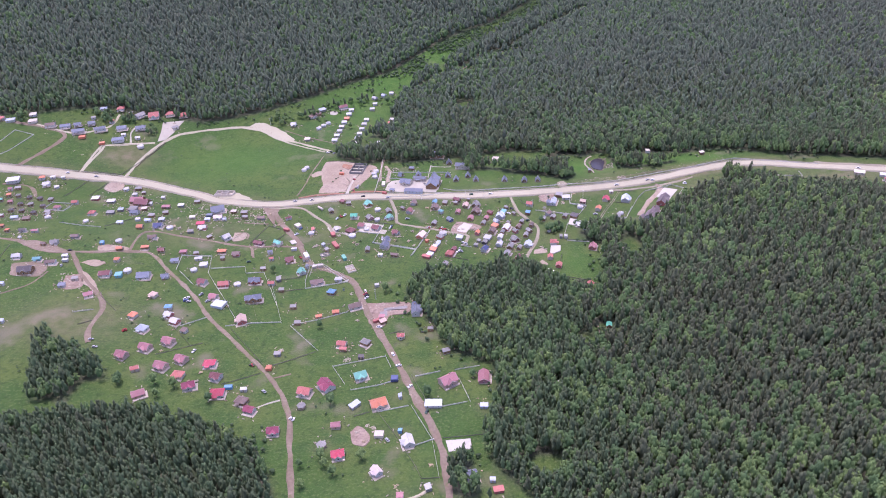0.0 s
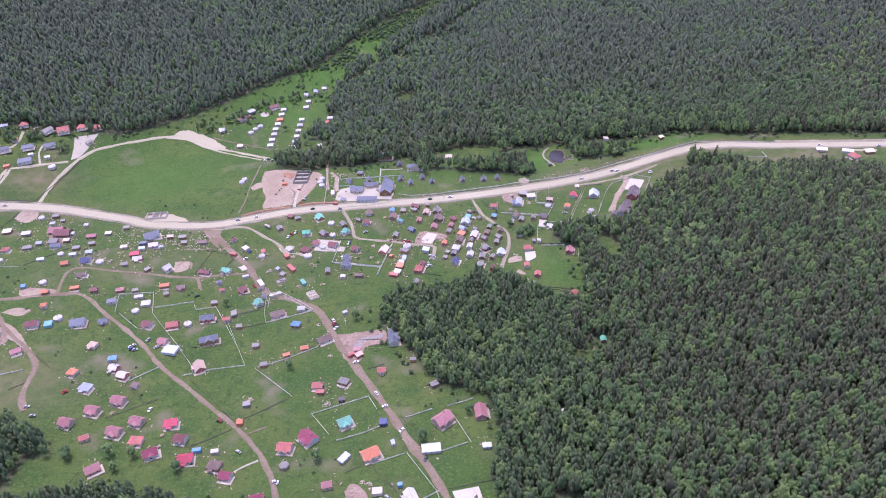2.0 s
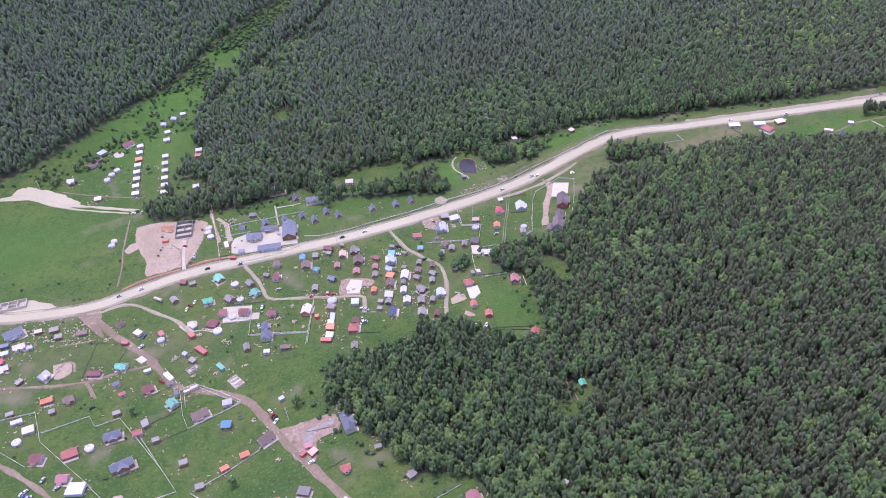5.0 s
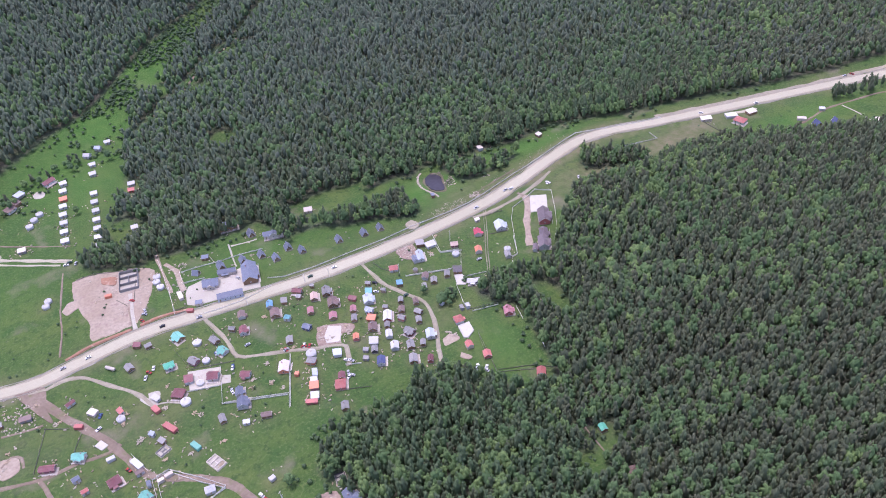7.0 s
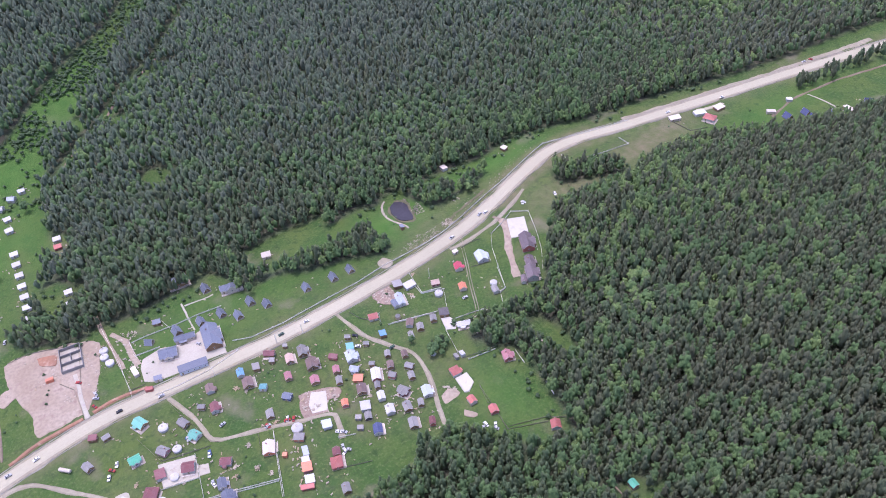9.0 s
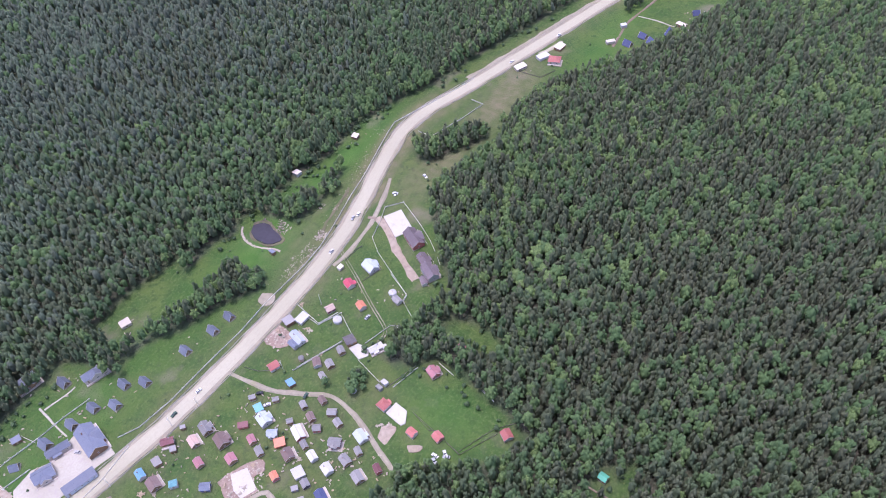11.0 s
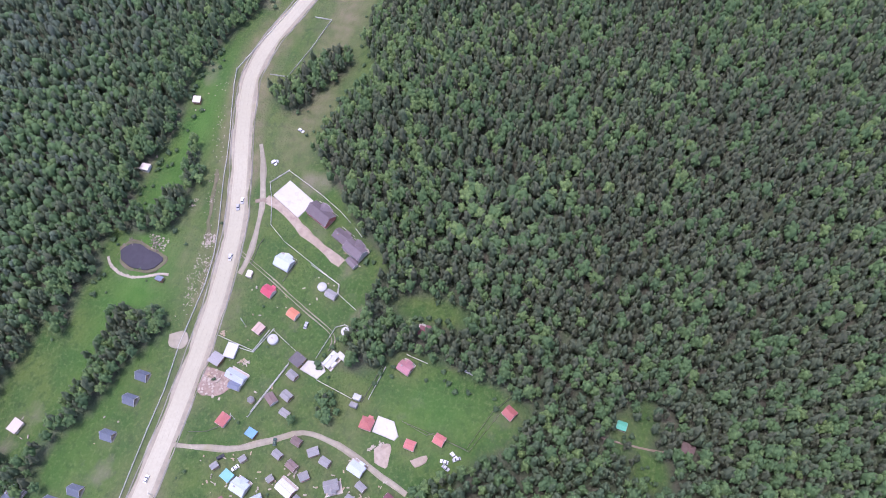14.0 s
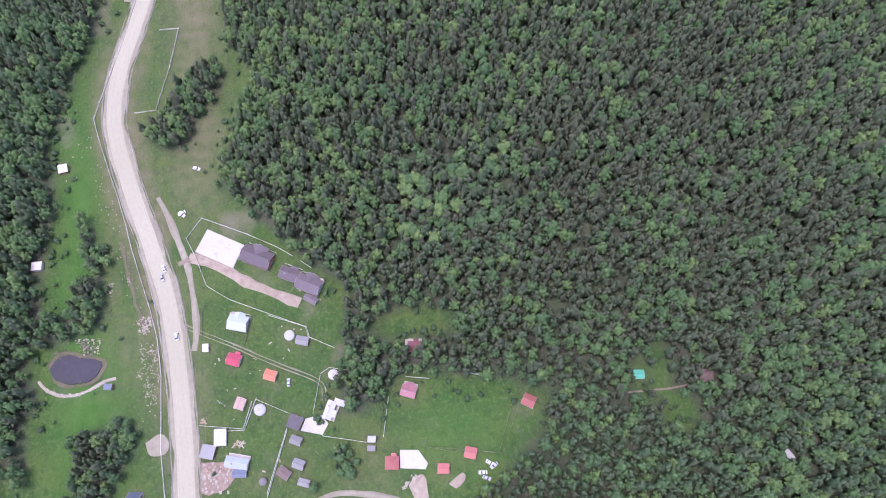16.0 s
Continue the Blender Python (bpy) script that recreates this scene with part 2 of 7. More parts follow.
EDGE_WEST = [(130, 1140), (50, 1055), (-38, 988), (-85, 950), (-119, 928), (-168, 887), (-214, 851), (-264, 822), (-292, 817), (-388, 824), (-451, 803), (-482, 793), (-700, 763)]
OPEN_LAND = EDGE_SOUTH + EDGE_EAST + EDGE_NORTH + EDGE_WEST
SEEN_WOODS = [(-330, 250), (40, 240), (300, 230), (400, 350), (730, 470), (690, 860), (670, 1250), (-260, 1250), (-660, 1000), (-600, 760), (-440, 480)]
GLADES = [(-82, 898, 6, 8), (-78, 828, 6, 8), (-80, 819, 6, 8), (3, 844, 10, 12), (128, 543, 6, 14), (90, 444, 7, 4), (74, 431, 7, 7), (92, 436, 9, 3), (68, 978, 12, 5), (49, 968, 12, 5), (8, 928, 7, 7), (-22, 947, 6, 6), (36, 322, 9, 7), (-88, 770, 9, 9), (-97, 779, 9, 9), (-98, 764, 9, 9)]

TRACK_NORTH = [(170, 1100), (110, 1042), (65, 994), (28, 968), (-2, 938), (-23, 923), (-41, 915), (-58, 896)]


# small woods inside the valley
INNER_WOODS = [
    [(95.3, 697.4), (102.2, 672.1), (89, 666.6), (68.9, 677.9), (44.1, 684.8), (29.1, 694.8), (10.8, 697.8), (-5.6, 705.3), (7.3, 713.1), (40.7, 700.5)],
    [(235.9, 670), (267.1, 646.3), (279.1, 628), (265.1, 621), (251, 637.9), (228.8, 649.9)],
    [(147.3, 722), (153.5, 702.8), (168.4, 692.4), (198.7, 699.2), (196.6, 689), (172.9, 684.6), (146.8, 682.3), (138.6, 694.6), (136, 711.8)],
    [(-39.5, 727.1), (-7.8, 727.2), (4.9, 686.3), (18.8, 722.3), (-12.8, 752.7)],
    [(-310.4, 452.5), (-297.8, 459.2), (-287.6, 440.8), (-270.7, 438.2), (-247.4, 417), (-242.2, 407.5), (-257.5, 403.1), (-260.6, 386.1), (-286.2, 385.6), (-300.8, 425.8)],
    [(185.5, 733.2), (184, 721.6), (162.2, 718.1), (146.2, 715), (125.1, 717.8), (125.3, 729.9), (161.8, 736.9)],
    [(126.6, 730), (126.3, 717.8), (118.3, 712), (108.6, 712.2), (104.5, 718.1), (74, 715.5), (75.4, 727.2)],
    [(149.2, 718.8), (151.2, 708.9), (145.2, 696.3), (139.9, 694.9), (133.6, 705.9), (137.5, 717.1)],
    [(159.6, 697.3), (162.7, 690.4), (151.5, 684.5), (141.2, 685), (138.4, 693.6)],
    [(95.4, 691.5), (99.7, 683.8), (90.6, 681.3), (70.4, 685.1), (71.4, 693.9)],
    [(239.2, 665.4), (252.4, 650.4), (270.8, 636.3), (273.2, 626), (264, 623.1), (248.9, 632.1), (227.8, 646.7), (227.7, 657.4)],
    [(-133.1, 757.1), (-114.4, 763.6), (-86.3, 750.5), (-85.2, 734.9), (-127.2, 738.5)],
    [(-127.9, 755.9), (-108.5, 761.9), (-86.5, 748.1), (-89.3, 723.7), (-99.7, 727), (-125.1, 738.5)],
    [(-21.5, 334.5), (-13.2, 332.3), (-3.6, 331.7), (-1.3, 301.3), (14.3, 300.4), (14.2, 298.2), (-20.5, 302.4), (-19.2, 320.1)],
]


def inside(x, y, poly):
    hit = np.zeros(np.shape(x), bool)
    for (ax, ay), (bx, by) in zip(poly, poly[1:] + poly[:1]):
        if ay != by:
            hit ^= ((ay > y) != (by > y)) & (x < (bx - ax) * (y - ay) / (by - ay) + ax)
    return hit


def edge_distance(x, y, poly):
    best = np.full(np.shape(x), 1e9)
    for (ax, ay), (bx, by) in zip(poly, poly[1:] + poly[:1]):
        dx, dy = bx - ax, by - ay
        t = np.clip(((x - ax) * dx + (y - ay) * dy) / (dx * dx + dy * dy + 1e-9), 0, 1)
        best = np.minimum(best, np.hypot(x - ax - t * dx, y - ay - t * dy))
    return best


def wooded(x, y):
    d = edge_distance(x, y, OPEN_LAND) * np.where(inside(x, y, OPEN_LAND), -1, 1)
    for p in INNER_WOODS:
        d = np.where(inside(x, y, p), np.maximum(d, edge_distance(x, y, p)), d)
    d = np.minimum(d, edge_distance(x, y, TRACK_NORTH + TRACK_NORTH[::-1]) - 2.6)
    for gx, gy, ra, rb in GLADES:
        d = np.minimum(d, (np.hypot((x - gx) / ra, (y - gy) / rb) - 1) * min(ra, rb))
    return d


def mesh_from(name, verts, faces):
    me = bpy.data.meshes.new(name)
    me.from_pydata([tuple(v) for v in verts], [], [tuple(f) for f in faces])
    return me


def grid_mesh(name, verts, quads, mat, attrs=()):
    me = bpy.data.meshes.new(name)
    nq, k = quads.shape
    me.vertices.add(len(verts))
    me.vertices.foreach_set("co", np.asarray(verts, np.float32).ravel())
    me.loops.add(nq * k)
    me.loops.foreach_set("vertex_index", quads.astype(np.int32).ravel())
    me.polygons.add(nq)
    me.polygons.foreach_set("loop_start", np.arange(0, nq * k, k, dtype=np.int32))
    me.update(calc_edges=True)
    for key, values in attrs:
        me.attributes.new(key, "FLOAT", "POINT").data.foreach_set("value", np.asarray(values, np.float32))
    me.materials.append(mat)
    return me


def stretch(lo, hi, step, far):
    """Even steps from lo to hi, growing out to the horizon on both sides."""
    out = step * 1.5 ** np.arange(1, 40)
    out = np.cumsum(out)
    out = out[out < far]
    return np.concatenate([lo - out[::-1], np.arange(lo, hi + step, step), hi + step + out])


def build_ground():
    xs, ys = stretch(-520, 600, 4.0, 2500), stretch(260, 1120, 4.0, 2500)
    X, Y = np.meshgrid(xs, ys)
    X, Y = X.ravel(), Y.ravel()
    w = sstep(-1.0, 5.0, wooded(X, Y))
    Z = ground_z(X, Y) + 0.25 * np.sin(X * 0.21) * np.sin(Y * 0.17) * (1 - w) - 0.15
    dry = np.zeros_like(X)
    for cx, cy, ra, rb, s in ((-290, 470, 45, 30, 0.55), (245, 640, 60, 16, 0.7), (310, 640, 60, 14, 0.8), (-120, 590, 30, 20, 0.35), (130, 675, 22, 6, 0.45), (160, 682, 50, 6, 0.35), (150, 666, 60, 4, 0.5), (-341, 752, 24, 18, 0.8), (60, 570, 26, 20, 0.25), (-230, 600, 70, 25, 0.35)):
        dry = np.maximum(dry, s * np.exp(-((X - cx) / ra) ** 2 - ((Y - cy) / rb) ** 2))
    for hx, hy, hr in HOUSE_SPOTS:
        dry = np.maximum(dry, 0.42 * np.exp(-((X - hx) / 5.5) ** 2 - ((Y - hy) / 5.5) ** 2))
    road_d = edge_distance(X, Y, HIGHWAY + HIGHWAY[::-1])
    worn = 0.5 + 0.35 * np.sin(X * 0.09 + 1) * np.sin(X * 0.037 + Y * 0.05)
    dry = np.maximum(dry, np.exp(-(road_d / 11.5) ** 2) * worn)
    dry = np.maximum(dry, 0.75 * np.exp(-((road_d - 8) / 5.0) ** 2) * sstep(60, 120, X) * (1 - sstep(270, 330, X)) * (Y > 655))
    lush = np.zeros_like(X)
    for cx, cy, ra, rb, s in ((95, 690, 50, 16, 1.0), (150, 697, 45, 11, 1.0), (205, 698, 50, 9, 0.9), (-235, 750, 65, 45, 0.55), (-120, 870, 50, 60, 0.75), (-90, 925, 50, 40, 0.9), (-20, 990, 80, 60, 0.8), (-30, 690, 60, 18, 0.55), (76, 530, 18, 22, 0.5), (400, 605, 70, 14, 0.7)):
        lush = np.maximum(lush, s * np.exp(-((X - cx) / ra) ** 2 - ((Y - cy) / rb) ** 2))
    lush = lush * (1 - dry)
    nx, ny = len(xs), len(ys)
    i = np.arange(nx * ny).reshape(ny, nx)
    quads = np.stack([i[:-1, :-1], i[:-1, 1:], i[1:, 1:], i[1:, :-1]], -1).reshape(-1, 4)
    me = grid_mesh("ground", np.stack([X, Y, Z], 1), quads, MAT_GROUND, (("wood", w), ("dry", dry), ("lush", lush)))
    me.polygons.foreach_set("use_smooth", np.ones(len(quads), bool))
    tagged(new("ground", me), "green meadow valley floor rising into wooded hills", "ground", kind="structure")



# ---- roads ----
def curve_points(pts, step=4.0):
    """An even row of points on a smooth curve through pts."""
    p = [Vector((*q, 0)) for q in pts]
    p = [2 * p[0] - p[1]] + p + [2 * p[-1] - p[-2]]
    out = []
    for a, b, c, d in zip(p, p[1:], p[2:], p[3:]):
        n = max(2, int((c - b).length / step))
        for k in range(n):
            t = k / n
            out.append(0.5 * (2 * b + (c - a) * t + (2 * a - 5 * b + 4 * c - d) * t * t + (3 * b - a - 3 * c + d) * t ** 3))
    out.append(p[-2])
    return out


ROAD_LINES = []


def ribbon(name, pts, width, mat, lift=0.12, rough=0.12, step=4.0, cols=5):
    c = curve_points(pts, step)
    if width > 3:
        ROAD_LINES.append([(p.x, p.y) for p in c[::4]])
    verts, faces = [], []
    for i, p in enumerate(c):
        d = (c[min(i + 1, len(c) - 1)] - c[max(i - 1, 0)]).normalized()
        side = Vector((-d.y, d.x, 0))
        wl = width * 0.5 * (1 + rough * noise.noise(p * 0.09)  + rough * noise.noise(p * 0.31))
        wr = width * 0.5 * (1 + rough * noise.noise(p * 0.09 + Vector((9, 3, 1))) + rough * noise.noise(p * 0.31 + Vector((4, 4, 4))))
        for k in range(cols):
            f = k / (cols - 1)
            q = p + side * (wl * (1 - f) - wr * f)
            edge = 1 if 0 < k < cols - 1 else 0
            verts.append((q.x, q.y, gz(q.x, q.y) + (lift if edge else -0.45)))
    for i in range(len(c) - 1):
        for k in range(cols - 1):
            a = i * cols + k
            faces.append((a, a + 1, a + cols + 1, a + cols))
    me = mesh_from(name, verts, faces)
    me.materials.append(mat)
    return me


MAT_SHOULDER = surface("dusty_shoulder", (0.278, 0.25, 0.18), (0.342, 0.31, 0.23), 0.05, 0.4, 0.95, wear=(0.26, 0.24, 0.15))
road = tagged(new("road", ribbon("road", HIGHWAY, 10.6, MAT_ROAD, 0.30, 0.04, cols=7)), "wide pale gravel highway through the valley", "road", kind="structure")


def offset_line(pts, s):
    c = curve_points(pts, 8.0)
    out = []
    for i, p in enumerate(c):
        d = (c[min(i + 1, len(c) - 1)] - c[max(i - 1, 0)]).normalized()
        out.append((p.x - d.y * s, p.y + d.x * s))
    return out


MAT_WORN = surface("worn_wheel_band", (0.308, 0.286, 0.21), (0.34, 0.316, 0.236), 0.02, 0.8, 0.95, mottle=0.2)
shoulder = new("shoulder", ribbon("shoulder", HIGHWAY, 13.6, MAT_SHOULDER, 0.18, 0.09, cols=7))
shoulder.parent = road
for band_s, band_w in ((-2.9, 1.7), (-1.1, 0.9), (1.3, 1.0), (3.1, 1.6)):
    band = new("wheel_band", ribbon("wheel_band", offset_line(HIGHWAY, band_s), band_w, MAT_WORN, 0.325, 0.6, cols=3))
    band.parent = road
for side_s in (-6.2, 6.2):
    berm = new("gravel_berm", ribbon("gravel_berm", offset_line(HIGHWAY, side_s), 1.0, MAT_PALE, 0.5, 0.9, cols=3))
    berm.parent = road


def lane(pts, width, label="brown dirt lane with wheel ruts through the village", mat=None):
    ob = tagged(new("lane", ribbon("lane", pts, width * 1.1, mat or MAT_LANE, 0.16, 0.25)), label, "lane", kind="structure")
    c = [(p.x, p.y) for p in curve_points(pts, 8.0)]
    for s in (-0.24, 0.24):
        shifted = []
        for i, p in enumerate(c):
            d = (Vector(c[min(i + 1, len(c) - 1)]) - Vector(c[max(i - 1, 0)])).normalized()
            shifted.append((p[0] - d.y * s * width, p[1] + d.x * s * width))
        rut = new("wheel_rut", ribbon("wheel_rut", shifted, width * 0.16, MAT_TRACK, 0.21, 0.5, cols=3))
        rut.parent = ob


def rutted_track(pts, width, label):
    """Two pale wheel ruts with grass left between them."""
    for k, s in enumerate((-0.26, 0.26)):
        rut = ribbon("wheel_rut", offset_line(pts, s * width), width * 0.30, MAT_SHOULDER, 0.14, 0.5, 3.0, 3)
        if k == 0:
            ob = tagged(new("track", rut), label, "track", kind="structure")
        else:
            new("wheel_rut", rut).parent = ob


lane([(-181, 650), (-176, 640), (-164, 616), (-144, 581), (-130, 549), (-110, 535), (-92, 518), (-78, 480), (-64, 446), (-49, 409), (-37, 378), (-28, 355), (-21, 328), (-19, 290), (-18, 220)], 6.0)
lane([(-560, 600), (-396, 586), (-362, 573), (-326, 564), (-280, 566), (-261, 562), (-240, 537), (-214, 507), (-194, 478), (-177, 458), (-156, 433), (-141, 415), (-126, 392), (-118, 371), (-114, 347), (-106, 300), (-100, 220)], 4.2)
lane([(-325, 562), (-303, 527), (-284, 505), (-274, 487), (-275, 463), (-270, 446)], 4.6)
lane([(-281, 567), (-278, 601), (-246, 593), (-216, 584), (-200, 579), (-181, 575), (-164, 576), (-146, 575), (-139, 578)], 3.0)
lane([(-180, 645), (-170, 643), (-161, 645), (-150, 642), (-136, 626), (-124, 612), (-116, 595)], 3.6, "pale dusty lane with wheel ruts between the plots", MAT_SHOULDER)
lane([(-70, 650), (-64, 626), (-62, 607), (-52, 601), (-34, 594), (-17, 586), (-3, 580), (-2, 575), (-6, 562)], 3.4, "pale dusty lane with wheel ruts between the plots", MAT_SHOULDER)
lane([(38, 645), (42, 618), (50, 600), (57, 586), (55, 569), (49, 553), (41, 533)], 3.4, "pale dusty lane with wheel ruts between the plots", MAT_SHOULDER)
rutted_track([(140.5, 650.4), (133.9, 638.0), (126.5, 624.1), (117.4, 608.2), (112.0, 597.6), (107.5, 589.4), (103.1, 586.0), (97.5, 586.3)], 3.0, "grassy track with two pale wheel ruts between the plots")
lane([(-338, 716), (-326, 756), (-310, 785), (-290, 800), (-228, 819), (-195, 800), (-136, 762)], 4.0, "pale gravel lane round the big meadow", MAT_ROAD)
lane([(-381, 718), (-373, 759), (-366, 765), (-322, 777)], 3.6, "pale gravel lane to the northern houses", MAT_ROAD)
lane([(-442, 718), (-416, 759), (-415, 778), (-458, 786), (-520, 788)], 4.6, "reddish dirt lane to the forest edge houses")
lane(TRACK_NORTH, 2.6, "dark earth track through the northern wood", MAT_TRACK)
lane([(205, 659.5), (194.1, 654.6), (181.4, 650.2), (166, 645.6), (150.8, 643.4), (136, 642.3), (127, 643.5)], 3.6, "dusty service track beside the highway", MAT_SHOULDER)


# ---- parts and small builders ----
def part(name, me, mat, parent, label="", m=None):
    if mat is not None and not me.materials:
        me.materials.append(mat)
    ob = new(name, me)
    ob.parent = parent
    if m is not None:
        ob.matrix_basis = m
    if label:
        ob["label"] = label
    return ob


def box_data(x0, y0, z0, x1, y1, z1):
    v = [(x0, y0, z0), (x1, y0, z0), (x1, y1, z0), (x0, y1, z0), (x0, y0, z1), (x1, y0, z1), (x1, y1, z1), (x0, y1, z1)]
    f = [(0, 3, 2, 1), (4, 5, 6, 7), (0, 1, 5, 4), (1, 2, 6, 5), (2, 3, 7, 6), (3, 0, 4, 7)]
    return v, f


def join(*pieces):
    v, f = [], []
    for pv, pf in pieces:
        f += [tuple(i + len(v) for i in q) for q in pf]
        v += list(pv)
    return v, f


def prism(profile, x0, x1):
    """A closed profile of (y, z) pushed along x."""
    n = len(profile)
    v = [(x0, y, z) for y, z in profile] + [(x1, y, z) for y, z in profile]
    f = [tuple(range(n))[::-1], tuple(range(n, 2 * n))]
    f += [(i, (i + 1) % n, n + (i + 1) % n, n + i) for i in range(n)]
    return v, f


def turn_data(data):
    """Turn a piece a quarter about z."""
    v, f = data
    return [(-y, x, z) for x, y, z in v], f


def shift(data, x, y, z=0.0):
    v, f = data
    return [(a + x, b + y, c + z) for a, b, c in v], f


def make(name, data, mat, parent, label=""):
    me = mesh_from(name, *data)
    return part(name, me, mat, parent, label)


def window_data():
    """A frame with a recessed pane on both faces, all one shell."""
    ring = lambda r, y: [(-r, y, -r), (r, y, -r), (r, y, r), (-r, y, r)]
    v = [p for s in (-1, 1) for r, d in ((0.5, 0.05), (0.40, 0.05), (0.40, 0.015)) for p in ring(r, s * d)]
    f = [(k, (k + 1) % 4, 12 + (k + 1) % 4, 12 + k) for k in range(4)]
    for o in (0, 12):
        for a in (o, o + 4):
            f += [(a + k, a + (k + 1) % 4, a + 4 + (k + 1) % 4, a + 4 + k) for k in range(4)]
    return v, f + [(8, 9, 10, 11), (20, 21, 22, 23)]


WINDOW = mesh_from("window", *window_data())
WINDOW.materials.append(MAT_TRIM)
WINDOW.materials.append(MAT_GLASS)
for face in WINDOW.polygons[20:]:
    face.material_index = 1
DOOR = mesh_from("door", *join(box_data(-0.45, -0.05, 0, 0.45, 0.05, 1.95), box_data(-0.3, -0.08, 1.05, 0.3, 0.08, 1.75)))
DOOR.materials.append(MAT_TIMBER)
CHIMNEY = mesh_from("chimney", *box_data(-0.25, -0.25, -1.2, 0.25, 0.25, 0.7))
CHIMNEY_CAP = mesh_from("cap", *join(box_data(-0.34, -0.34, 0.7, 0.34, 0.34, 0.8), box_data(-0.2, -0.2, 0.8, 0.2, 0.2, 0.92)))
CHIMNEY_CAP.materials.append(MAT_STEEL)
CHIMNEY.materials.append(MAT_BRICKWORK)


def add_window(parent, x, y, z, turn, w=0.9, h=1.0):
    m = pose(x, y, z, 0, 0, turn) @ Matrix.Diagonal((w, 1, h, 1))
    part("window", WINDOW, None, parent, m=m)


def base(name, x, y, yaw, label, category, group=""):
    ob = new(name)
    ob.matrix_basis = pose(x, y, gz(x, y), 0, 0, yaw)
    ob.empty_display_size = 1.0
    return tagged(ob, label, category, group)


def openings(ob, l, w, hw):
    """Windows along both sides and ends, and a door."""
    n = max(1, int(l / 3.3))
    for s, turn in ((-1, 0), (1, 180)):
        for i in range(n):
            px_ = (i + 0.5) / n * l - l / 2
            if s == -1 and i == 0:
                part("door", DOOR, None, ob, m=pose(px_, s * (w / 2 + 0.02), 0.25, 0, 0, turn))
            else:
                add_window(ob, px_, s * (w / 2 + 0.02), hw * 0.58, turn)
    for s in ((-1, 1) if l > 5.5 else (1,)):
        add_window(ob, s * (l / 2 + 0.02), 0, hw * 0.58, 90)


def gable_roof(l, w, z, rise, over=0.4, th=0.14):
    h = w / 2 + over
    zl = z - rise * over / (w / 2)
    return prism([(-h, zl), (0, z + rise), (h, zl), (h, zl + th), (0, z + rise + th * 1.2), (-h, zl + th)], -l / 2, l / 2)


def ridge_cap(l, z, rise):
    return prism([(-0.16, z + rise + 0.08), (0, z + rise + 0.24), (0.16, z + rise + 0.08)], -l / 2 - 0.03, l / 2 + 0.03)


STEEP = {"g": 0.62, "x": 0.72}
count_made = [0]


